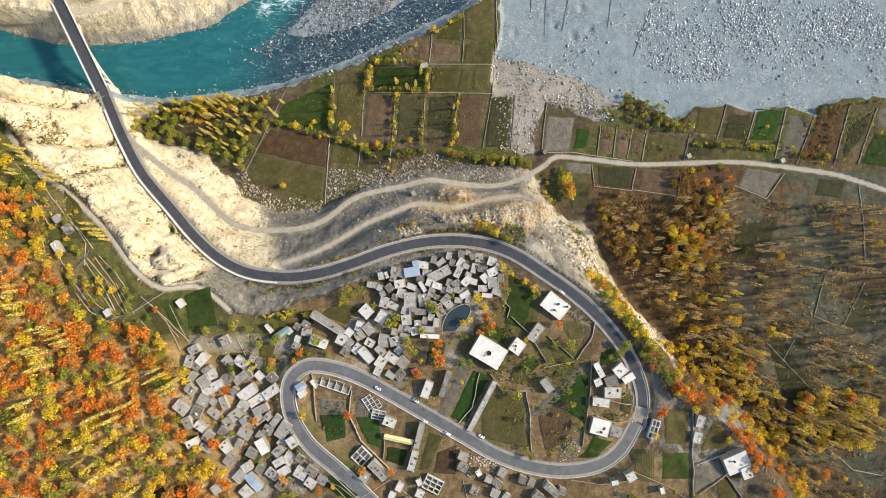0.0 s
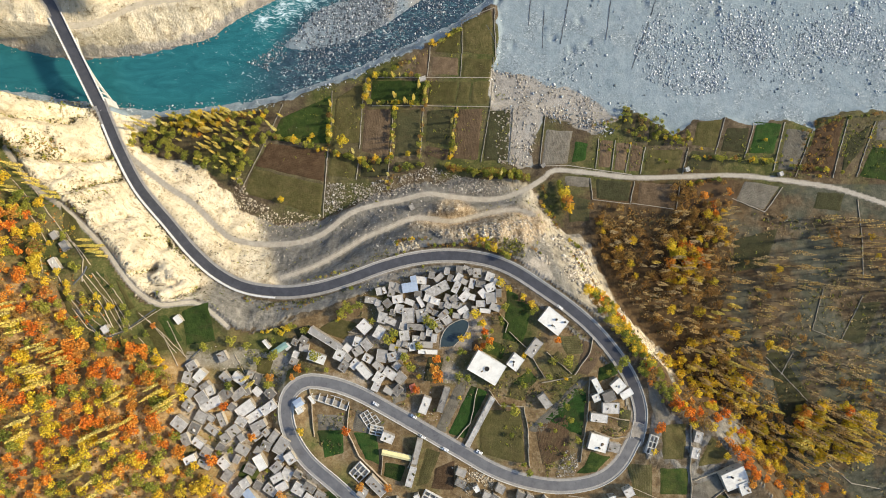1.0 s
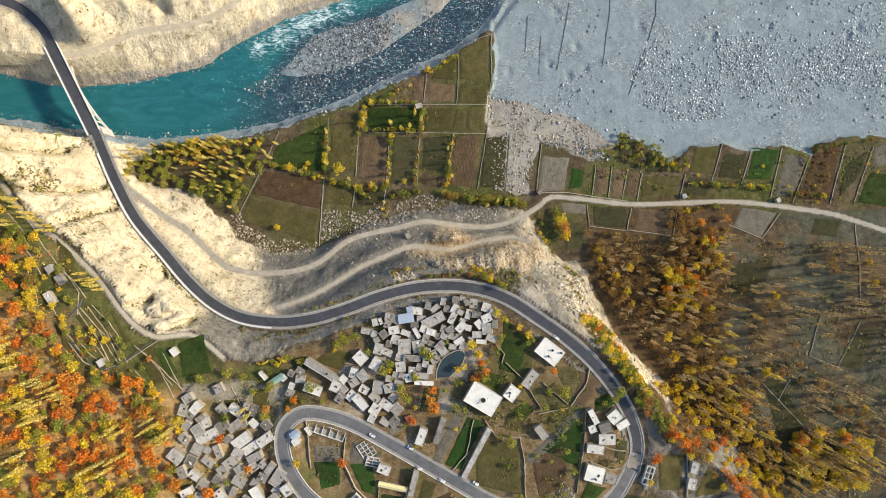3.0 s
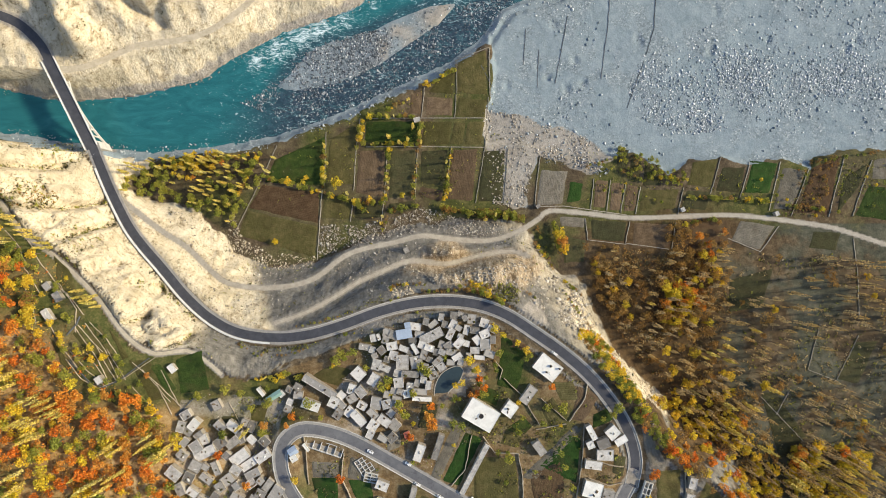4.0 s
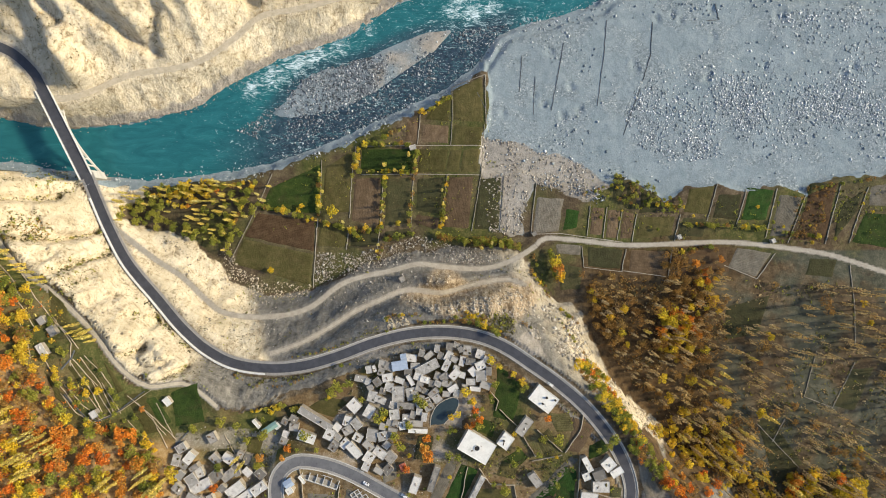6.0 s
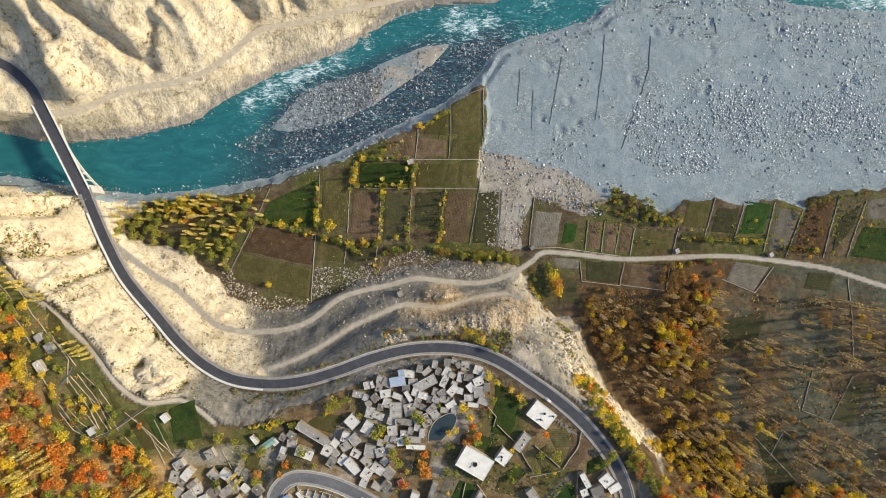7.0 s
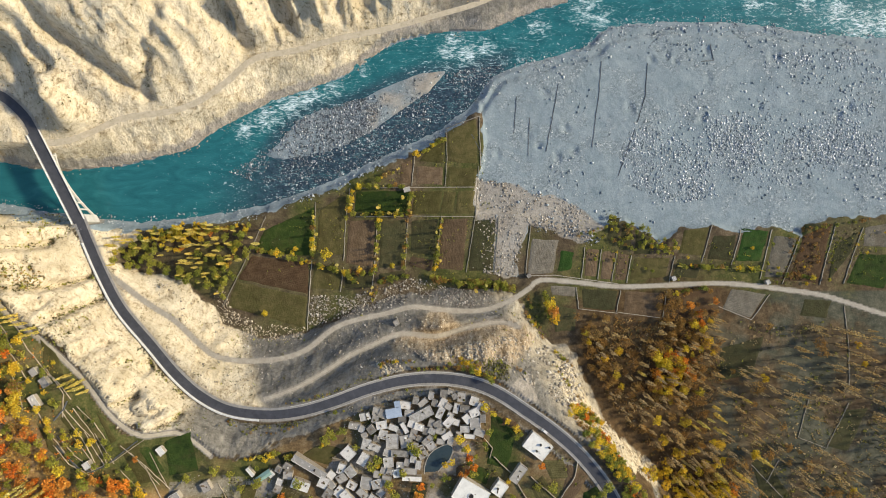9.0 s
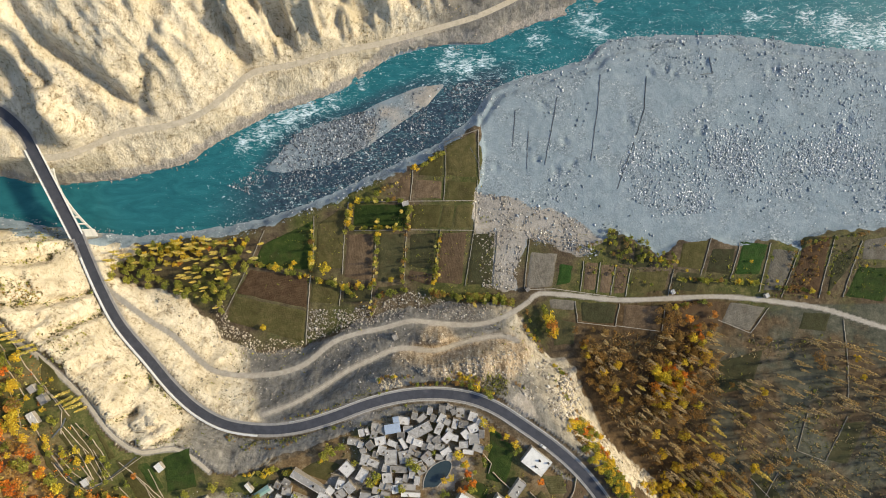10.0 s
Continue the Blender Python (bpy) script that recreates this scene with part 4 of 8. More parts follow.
field([(202.1, 106.9), (222.5, 109.4), (216.7, 86.1), (197.2, 88.1)], "olive")
field([(146.1, 117.3), (155.1, 115.6), (151.3, 96.6), (142.7, 97.4)], "dark")
field([(155.5, 110.7), (164.3, 108.7), (162.1, 90.3), (152.2, 91.1)], "dark")
field([(165.9, 107.3), (179.1, 104.6), (177.9, 87.7), (163.8, 87.7)], "dark")
field([(197.1, 85.1), (216.7, 84.0), (213.2, 68.9), (192.4, 70.6)], "dark")
field([(224.0, 102.4), (242.7, 102.5), (239.2, 81.9), (218.9, 84.0)], "dark")
field([(293.1, 101.6), (316.9, 111.5), (305.9, 65.0), (281.8, 67.0)], "red")
field([(188.9, 59.4), (229.6, 62.1), (233.9, 43.3), (192.7, 34.6)], "red")
field([(317.1, 93.1), (336.6, 105.2), (330.2, 86.7), (312.3, 65.0)], "dark")
field([(124.4, 63.5), (152.7, 61.4), (150.2, 45.2), (125.4, 47.4)], "dark")
field([(293.8, 54.1), (316.3, 52.9), (312.0, 38.3), (290.3, 39.9)], "dark")
field([(337.3, 88.0), (365.6, 86.9), (356.7, 60.9), (325.5, 65.0)], "green")
field([(238.2, 62.1), (266.1, 57.9), (253.2, 39.0), (230.3, 45.8)], "grey")
field([(100.3, 65.9), (121.8, 64.3), (120.3, 55.9), (102.2, 57.5)], "grey")
field([(157.0, 61.0), (188.0, 59.4), (185.4, 41.0), (155.2, 40.9)], "brown")
field([(253.0, -68.6), (263.5, -66.1), (287.9, -101.0), (266.1, -119.5)], "dark")
field([(229.2, 17.5), (264.0, 26.1), (254.8, -3.8), (228.8, -8.1)], "dark")
field([(325.0, -30.4), (344.0, -28.8), (327.8, -62.9), (310.6, -58.6)], "dark")
field([(102.6, 51.5), (122.0, 47.3), (120.1, 31.1), (103.8, 29.4)], "dark")
field([(51.9, -15.7), (70.1, -27.0), (62.7, -53.7), (48.4, -50.7)], "green")
field([(39.4, -49.6), (52.2, -54.4), (48.6, -64.5), (33.2, -57.8)], "green")
field([(10.8, -111.5), (27.0, -79.7), (39.7, -84.1), (23.0, -114.8)], "bright")
field([(-75.2, -108.3), (-55.9, -108.4), (-56.2, -124.8), (-68.6, -126.4)], "bright")
field([(-51.9, -109.8), (-34.4, -110.5), (-32.1, -131.7), (-42.2, -128.0)], "bright")
field([(73.7, -102.4), (98.2, -79.5), (104.2, -85.0), (100.9, -114.1)], "bright")
field([(2.7, -108.2), (18.1, -77.0), (26.4, -79.5), (10.2, -111.3)], "grey")
field([(103.1, -49.7), (118.2, -57.2), (106.0, -74.8), (97.1, -72.6)], "brown")
field([(68.2, -106.4), (92.7, -96.0), (92.7, -125.6), (73.7, -132.6)], "red")
field([(3.2, -133.0), (16.7, -127.7), (16.7, -148.0), (0.5, -146.5)], "red")
field([(34.0, -95.4), (61.4, -96.3), (63.1, -131.5), (31.3, -124.1)], "olive")
field([(83.7, -47.3), (100.1, -47.4), (104.9, -60.0), (91.3, -60.8)], "rows")
field([(76.9, -64.5), (86.1, -56.3), (95.5, -73.0), (84.9, -80.4)], "rows")
field([(129.9, -132.2), (146.1, -130.2), (145.8, -153.5), (131.9, -150.7)], "rows")
field([(-2.6, -119.2), (7.8, -122.8), (-0.7, -143.6), (-9.6, -145.0)], "rows")
field([(152.8, -105.3), (172.0, -106.0), (167.8, -129.1), (152.9, -128.8)], "olive")
field([(175.4, -133.5), (187.4, -113.3), (200.2, -125.9), (191.0, -132.0)], "olive")
field([(-77.3, -44.3), (-62.3, -35.7), (-47.0, -39.5), (-57.5, -50.7)], "olive")
field([(54.9, -74.8), (67.9, -80.3), (62.1, -91.7), (49.4, -88.0)], "olive")
field([(99.3, -133.8), (105.4, -122.2), (120.8, -126.4), (110.0, -135.7)], "green")
field([(111.2, -79.3), (112.2, -68.2), (122.6, -64.7), (127.0, -72.9)], "green")
field([(-29.6, -128.6), (-14.8, -131.4), (-18.5, -142.9), (-31.0, -138.2)], "green")
field([(150.4, -133.0), (170.4, -133.6), (168.8, -150.8), (149.5, -150.7)], "green")
field([(-162.6, -29.8), (-144.1, -22.8), (-140.3, -50.9), (-157.9, -52.5)], "green")
field([(-76.6, -149.9), (-63.8, -145.5), (-45.3, -159.7), (-56.5, -164.7)], "green")
field([(170.3, -144.2), (189.6, -138.7), (193.8, -148.3), (169.8, -159.2)], "grey")
field([(-27.8, -80.3), (-16.5, -74.8), (-14.6, -89.4), (-23.8, -92.6)], "grey")
field([(-214.8, -6.8), (-205.4, -5.1), (-191.0, -37.6), (-200.5, -39.8)], "olive")
field([(-189.8, -28.6), (-176.9, -28.9), (-162.5, -54.5), (-175.6, -55.9)], "olive")
field([(-236.4, 40.1), (-225.6, 29.3), (-217.1, 7.5), (-230.2, 18.2)], "olive")
field([(-180.8, -154.4), (-155.7, -143.1), (-145.0, -164.7), (-170.5, -172.3)], "dark")
field([(-1.5, -60.8), (9.8, -62.3), (7.5, -78.5), (-5.3, -77.8)], "dark")
field([(125.0, -93.2), (134.8, -97.5), (131.9, -111.4), (123.0, -107.0)], "dark")
field([(-134.2, -67.1), (-121.7, -67.6), (-118.9, -77.9), (-130.5, -75.6)], "dark")
field([(-92.4, -43.6), (-80.4, -39.5), (-77.2, -50.7), (-88.5, -49.6)], "dark")
field([(100.0, -75.6), (106.7, -77.8), (73.7, -112.0), (62.6, -109.5)], "grey")
field([(-75.5, -97.5), (-55.6, -99.3), (-56.6, -109.5), (-73.7, -109.5)], "grey")
field([(-49.2, -94.4), (-28.3, -104.6), (-35.7, -113.1), (-51.4, -109.9)], "grey")
field([(144.3, -75.2), (149.4, -78.9), (162.4, -101.9), (148.8, -104.9)], "grey")
field([(-115.5, -60.4), (-103.2, -62.1), (-105.7, -74.6), (-115.1, -72.9)], "olive")
field([(-222.4, -10.3), (-216.9, -7.9), (-203.9, -28.4), (-208.2, -31.8)], "olive")
field([(-205.4, -48.5), (-189.8, -42.2), (-179.5, -56.8), (-194.2, -57.7)], "olive")
field([(-234.7, -10.3), (-225.4, -22.7), (-215.1, -41.5), (-226.9, -28.6)], "olive")
field([(-202.1, -6.9), (-196.5, -13.4), (-187.9, -27.9), (-192.3, -30.0)], "olive")
field([(184.6, -150.7), (194.5, -149.8), (200.0, -161.4), (185.0, -163.4)], "olive")
field([(27.2, -51.1), (39.4, -47.3), (37.0, -56.3), (27.2, -60.0)], "red")
field([(53.7, -24.4), (67.0, -28.2), (70.9, -24.4), (61.5, -18.7)], "red")
field([(-121.9, -128.1), (-108.4, -133.2), (-114.5, -142.7), (-125.0, -137.1)], "green")
field([(-179.2, -33.1), (-170.0, -31.9), (-159.3, -49.2), (-165.2, -52.6)], "green")
field([(-213.9, -5.0), (-207.0, -4.0), (-199.3, -18.4), (-204.3, -20.5)], "green")
field([(66.2, -69.3), (73.6, -76.7), (62.2, -86.6), (53.0, -78.5)], "green")
field([(110.0, -137.2), (94.9, -137.6), (106.1, -125.8), (113.6, -129.6)], "green")


# ---- walls of dry stone ----
WALL = plain("dry_stone", (0.16, 0.145, 0.11), (0.42, 0.38, 0.31), 1.4, bump=0.4)
# dark wall stone; its colour also paints the shadow of lines over the bar
STONE_AND_LINE_SHADE = plain("dark_stone_and_line_shade", (0.055, 0.06, 0.065), (0.13, 0.14, 0.15), 1.0, bump=0.3)
MUDWALL = plain("mud_wall", (0.26, 0.215, 0.155), (0.46, 0.39, 0.29), 2.5, bump=0.3)


def stone_wall(pts, high=0.6, wide=0.5, material=None, label="low dry-stone wall between farm plots"):
    line = []
    for a, b in zip(pts[:-1], pts[1:]):
        n = max(2, int(math.dist(a, b) / 2.0))
        line += [(a[0] + (b[0] - a[0]) * i / n, a[1] + (b[1] - a[1]) * i / n, 0.0) for i in range(n)]
    line = np.array(line + [(*pts[-1], 0.0)])
    line[:, 0] += 0.3 * wave(line[:, 0], line[:, 1], 3, 5)
    line[:, 2] = lie(line[:, 0], line[:, 1]) + 0.15 * wave(line[:, 0], line[:, 1], 2, 9)
    tagged(ribbon("stone_wall", line, wide / 2, high, material or WALL, high + 0.6), label, "wall", "field walls")


stone_wall([(23.6, 182.7), (48.7, 191.2)])
stone_wall([(48.7, 191.2), (49.3, 154.4)])
stone_wall([(24.0, 181.7), (24.6, 157.0)])
stone_wall([(48.0, 154.2), (45.9, 119.3), (38.2, 75.1)])
stone_wall([(24.2, 156.6), (22.9, 139.2)])
stone_wall([(0.4, 161.6), (-1.7, 139.5)])
stone_wall([(-72.3, 127.8), (-74.0, 87.9)])
stone_wall([(-47.2, 137.9), (-50.2, 117.7), (-52.2, 84.7)])
stone_wall([(-27.0, 115.3), (-30.0, 76.4), (-32.1, 59.5)])
stone_wall([(-4.7, 116.5), (-6.8, 79.2)])
stone_wall([(20.4, 117.5), (15.3, 78.4)])
stone_wall([(62.9, 116.1), (59.9, 75.2)])
stone_wall([(86.9, 111.2), (82.5, 72.8)])
stone_wall([(-43.0, 116.9), (-3.4, 117.4), (45.0, 116.7)])
stone_wall([(-42.2, 138.0), (-1.7, 138.6), (46.9, 138.7)])
stone_wall([(127.6, 93.5), (124.9, 70.8)])
stone_wall([(140.1, 92.3), (136.9, 69.5)])
stone_wall([(151.8, 90.2), (147.6, 67.8)])
stone_wall([(162.9, 87.3), (158.7, 66.6)])
stone_wall([(195.4, 86.8), (190.6, 66.7)])
stone_wall([(223.7, 109.7), (215.8, 81.8)])
stone_wall([(246.2, 106.1), (238.4, 79.3)])
stone_wall([(269.2, 106.1), (260.4, 69.1)])
stone_wall([(291.4, 101.2), (277.3, 64.8)])
stone_wall([(83.4, 72.4), (104.7, 72.8), (151.8, 66.1)])
stone_wall([(-108.4, 117.7), (-120.4, 91.6), (-140.4, 51.4)])
stone_wall([(-75.7, 84.5), (-79.4, 33.2)])
stone_wall([(319.1, 111.6), (306.3, 64.1)])
stone_wall([(339.6, 107.3), (324.7, 65.0)])
stone_wall([(-52.3, 79.7), (-54.8, 61.5)])
stone_wall([(154.4, 61.0), (151.0, 44.8), (184.1, 40.2)])
stone_wall([(189.3, 60.3), (186.2, 40.6)])
stone_wall([(267.8, 57.1), (253.7, 38.1), (228.6, 48.4)])
stone_wall([(253.0, -71.1), (284.4, -104.3)])
stone_wall([(264.1, -84.8), (273.9, -67.9)])
stone_wall([(296.1, -148.5), (317.3, -166.3), (339.7, -170.8)])
stone_wall([(325.0, 47.7), (328.3, 17.6), (328.7, -12.4)])
stone_wall([(299.0, -16.7), (288.8, -50.9), (310.6, -59.5), (328.5, -25.3)])
stone_wall([(121.0, 63.5), (122.8, 47.4), (151.8, 43.9)])
stone_wall([(174.2, -106.0), (171.1, -133.6), (169.7, -162.8)], 1.4, 0.45, MUDWALL, "pale mud wall round a village compound")
stone_wall([(172.9, -140.8), (190.8, -136.1), (202.7, -130.8)], 1.4, 0.45, MUDWALL, "pale mud wall round a village compound")
stone_wall([(173.5, -159.2), (193.2, -146.9)], 1.4, 0.45, MUDWALL, "pale mud wall round a village compound")
stone_wall([(193.0, -148.3), (203.5, -164.9)], 1.4, 0.45, MUDWALL, "pale mud wall round a village compound")
stone_wall([(53.4, -45.1), (65.0, -56.3), (76.7, -75.6)], 1.4, 0.45, MUDWALL, "pale mud wall round a village compound")
stone_wall([(39.0, -82.9), (46.4, -93.2), (62.1, -93.9), (64.8, -108.4), (65.2, -131.5)], 1.4, 0.45, MUDWALL, "pale mud wall round a village compound")
stone_wall([(31.5, -82.2), (26.9, -104.1), (17.8, -113.9)], 1.4, 0.45, MUDWALL, "pale mud wall round a village compound")
stone_wall([(106.4, -74.8), (104.6, -96.8), (98.6, -129.4)], 1.4, 0.45, MUDWALL, "pale mud wall round a village compound")
stone_wall([(107.7, -96.8), (121.7, -101.2), (132.1, -103.2)], 1.4, 0.45, MUDWALL, "pale mud wall round a village compound")
stone_wall([(108.0, -109.5), (120.5, -114.2), (130.4, -113.9)], 1.4, 0.45, MUDWALL, "pale mud wall round a village compound")
stone_wall([(47.1, -33.1), (52.4, -39.5), (50.8, -45.8)], 1.4, 0.45, MUDWALL, "pale mud wall round a village compound")
stone_wall([(96.3, -73.3), (107.2, -58.5), (109.3, -49.7)], 1.4, 0.45, MUDWALL, "pale mud wall round a village compound")
stone_wall([(-78.6, -81.2), (-77.7, -96.8), (-75.8, -113.0)], 1.4, 0.45, MUDWALL, "pale mud wall round a village compound")
stone_wall([(-53.0, -92.9), (-54.4, -109.5), (-46.0, -125.7), (-27.3, -143.6)], 1.4, 0.45, MUDWALL, "pale mud wall round a village compound")
stone_wall([(-30.4, -122.1), (-31.8, -137.2)], 1.4, 0.45, MUDWALL, "pale mud wall round a village compound")
stone_wall([(-4.5, -115.5), (-12.5, -145.3)], 1.4, 0.45, MUDWALL, "pale mud wall round a village compound")
stone_wall([(-7.4, -114.8), (-14.1, -132.9)], 1.4, 0.45, MUDWALL, "pale mud wall round a village compound")
stone_wall([(-54.5, -45.1), (-41.3, -47.3), (-46.9, -52.6)], 1.4, 0.45, MUDWALL, "pale mud wall round a village compound")
stone_wall([(77.8, -58.2), (94.4, -72.6)], 1.4, 0.45, MUDWALL, "pale mud wall round a village compound")
stone_wall([(74.4, -78.5), (94.3, -74.8)], 1.4, 0.45, MUDWALL, "pale mud wall round a village compound")
stone_wall([(-219.5, -7.5), (-207.5, -25.4), (-200.5, -39.8)], 0.55, 0.36, MUDWALL, "earth bank of a small farm terrace")
stone_wall([(-213.9, -5.0), (-202.3, -22.0), (-193.7, -41.4)], 0.55, 0.36, MUDWALL, "earth bank of a small farm terrace")
stone_wall([(-201.4, -21.3), (-189.9, -41.5)], 0.55, 0.36, MUDWALL, "earth bank of a small farm terrace")
stone_wall([(-238.6, 3.9), (-224.9, -20.9), (-207.4, -46.7)], 0.55, 0.36, MUDWALL, "earth bank of a small farm terrace")
stone_wall([(-207.4, -46.7), (-189.3, -39.4), (-173.5, -28.2)], 0.55, 0.36, MUDWALL, "earth bank of a small farm terrace")
stone_wall([(-186.5, -30.5), (-172.2, -44.1), (-157.2, -60.1)], 0.55, 0.36, MUDWALL, "earth bank of a small farm terrace")
stone_wall([(-230.4, 21.8), (-219.4, 3.9), (-219.3, -10.4)], 0.55, 0.36, MUDWALL, "earth bank of a small farm terrace")
stone_wall([(-169.8, -36.2), (-159.0, -58.2)], 0.55, 0.36, MUDWALL, "earth bank of a small farm terrace")
stone_wall([(-172.8, -43.4), (-162.0, -65.3)], 0.55, 0.36, MUDWALL, "earth bank of a small farm terrace")
stone_wall([(-225.3, 14.7), (-215.1, 0.4)], 0.55, 0.36, MUDWALL, "earth bank of a small farm terrace")
stone_wall([(-254.9, 51.1), (-237.0, 28.9), (-226.8, 14.7)], 0.55, 0.36, MUDWALL, "earth bank of a small farm terrace")
stone_wall([(-75.2, -148.9), (-60.1, -153.5), (-38.0, -169.4)], 0.55, 0.36, MUDWALL, "earth bank of a small farm terrace")
stone_wall([(-167.4, -93.5), (-150.4, -108.6), (-132.9, -127.4)], 0.55, 0.36, MUDWALL, "earth bank of a small farm terrace")
stone_wall([(-90.2, -132.8), (-71.3, -146.7), (-52.8, -164.5)], 0.55, 0.36, MUDWALL, "earth bank of a small farm terrace")
stone_wall([(-128.2, -59.3), (-120.7, -74.2), (-117.0, -81.6)], 0.55, 0.36, MUDWALL, "earth bank of a small farm terrace")
stone_wall([(65.5, -111.3), (64.6, -122.2), (65.9, -133.0)], 0.55, 0.36, MUDWALL, "earth bank of a small farm terrace")
stone_wall([(-45.3, -160.4), (-27.3, -150.6), (-8.8, -164.8)], 0.55, 0.36, MUDWALL, "earth bank of a small farm terrace")
stone_wall([(128.0, -143.9), (153.1, -154.2), (174.6, -168.4)], 0.55, 0.36, MUDWALL, "earth bank of a small farm terrace")
stone_wall([(20.6, -150.7), (24.2, -168.3)], 0.55, 0.36, MUDWALL, "earth bank of a small farm terrace")
stone_wall([(91.2, -151.6), (109.1, -153.7), (127.5, -151.4)], 0.55, 0.36, MUDWALL, "earth bank of a small farm terrace")
stone_wall([(-263.1, 54.1), (-253.0, 42.4), (-248.0, 33.5)], 0.5, 0.34, MUDWALL, "earth bank of a small farm terrace")
stone_wall([(-252.4, 35.3), (-245.0, 24.7), (-238.9, 12.3)], 0.5, 0.34, MUDWALL, "earth bank of a small farm terrace")
stone_wall([(-248.4, 19.4), (-242.8, 5.3), (-241.1, -4.5)], 0.5, 0.34, MUDWALL, "earth bank of a small farm terrace")
stone_wall([(-224.0, -26.7), (-214.7, -39.3), (-203.4, -46.8)], 0.5, 0.34, MUDWALL, "earth bank of a small farm terrace")
stone_wall([(-221.8, -21.5), (-211.9, -34.1), (-200.3, -45.2)], 0.5, 0.34, MUDWALL, "earth bank of a small farm terrace")
stone_wall([(-212.3, -23.6), (-204.9, -35.1), (-198.8, -43.5)], 0.5, 0.34, MUDWALL, "earth bank of a small farm terrace")
stone_wall([(-206.9, -20.2), (-199.3, -34.7), (-194.5, -42.6)], 0.5, 0.34, MUDWALL, "earth bank of a small farm terrace")
stone_wall([(-218.0, -5.8), (-208.9, -17.3), (-203.6, -23.2)], 0.5, 0.34, MUDWALL, "earth bank of a small farm terrace")
stone_wall([(-211.8, -4.1), (-201.7, -15.1), (-194.9, -26.0)], 0.5, 0.34, MUDWALL, "earth bank of a small farm terrace")
stone_wall([(-186.0, -45.9), (-178.5, -55.1), (-170.8, -60.9)], 0.5, 0.34, MUDWALL, "earth bank of a small farm terrace")
stone_wall([(-180.6, -35.4), (-171.7, -46.6), (-163.4, -57.0)], 0.5, 0.34, MUDWALL, "earth bank of a small farm terrace")
stone_wall([(-177.1, -28.5), (-186.4, -35.9), (-194.2, -42.0), (-201.9, -45.1), (-209.9, -41.9), (-222.1, -27.4)], 0.7, 0.7, STONE_AND_LINE_SHADE, "dark stone wall beside an irrigation ditch")
stone_wall([(-217.2, -0.5), (-218.9, -5.7), (-224.1, -12.0)], 0.7, 0.7, STONE_AND_LINE_SHADE, "dark stone wall beside an irrigation ditch")
stone_wall([(-149.4, -54.8), (-155.8, -61.6), (-159.7, -65.7)], 0.7, 0.7, STONE_AND_LINE_SHADE, "dark stone wall beside an irrigation ditch")


# ---- houses ----
MUD = plain("mud_roof", (0.29, 0.275, 0.25), (0.62, 0.595, 0.55), 2.4, bump=0.15, spread=0.45)
EARTH = plain("earth_roof", (0.16, 0.148, 0.13), (0.38, 0.355, 0.315), 2.5, bump=0.2, spread=0.5)
WHITE = plain("white_roof", (0.54, 0.525, 0.475), (0.76, 0.745, 0.69), 4.0, bump=0.05)
BLUE = plain("blue_sheet_roof", (0.27, 0.34, 0.44), (0.38, 0.45, 0.55), 2.0, 0.5, 0.05)
TEAL = plain("teal_sheet_roof", (0.20, 0.33, 0.29), (0.32, 0.45, 0.40), 2.0, 0.5, 0.05)
RED = plain("red_sheet_roof", (0.45, 0.12, 0.07), (0.55, 0.18, 0.10), 2.0, 0.5, 0.05)
YELLOW = plain("yellow_sheet_roof", (0.66, 0.58, 0.27), (0.78, 0.70, 0.36), 2.0, 0.5, 0.05)
WALLS = plain("house_wall", (0.24, 0.21, 0.165), (0.42, 0.375, 0.30), 1.5, bump=0.15)
DARK = plain("dark_opening", (0.02, 0.018, 0.016), (0.035, 0.032, 0.03), 2.0, 0.8, 0.0)
WOOD = plain("old_wood", (0.12, 0.085, 0.055), (0.22, 0.16, 0.10), 0.8, 0.8, 0.1)
GLASS = plain("window_glass", (0.03, 0.035, 0.04), (0.05, 0.055, 0.06), 1.0, 0.1, 0.0)
ROOF = {"mud": MUD, "earth": EARTH, "white": WHITE, "blue": BLUE, "teal": TEAL, "red": RED, "yellow": YELLOW}
ROOF_WORDS = {"mud": "flat-roofed village house with pale mud roof", "earth": "old flat-roofed house with brown earth roof", "white": "house with bright whitewashed flat roof", "blue": "house with blue-grey metal sheet roof",
              "teal": "long shed with teal metal sheet roof", "red": "small hut with red metal sheet roof", "yellow": "long shed with pale yellow sheet roof"}
dice = random.Random(4)
BUILT = []      # middle and half diagonal of every building
ROOFS = []      # middle, half diagonal and height of every flat roof


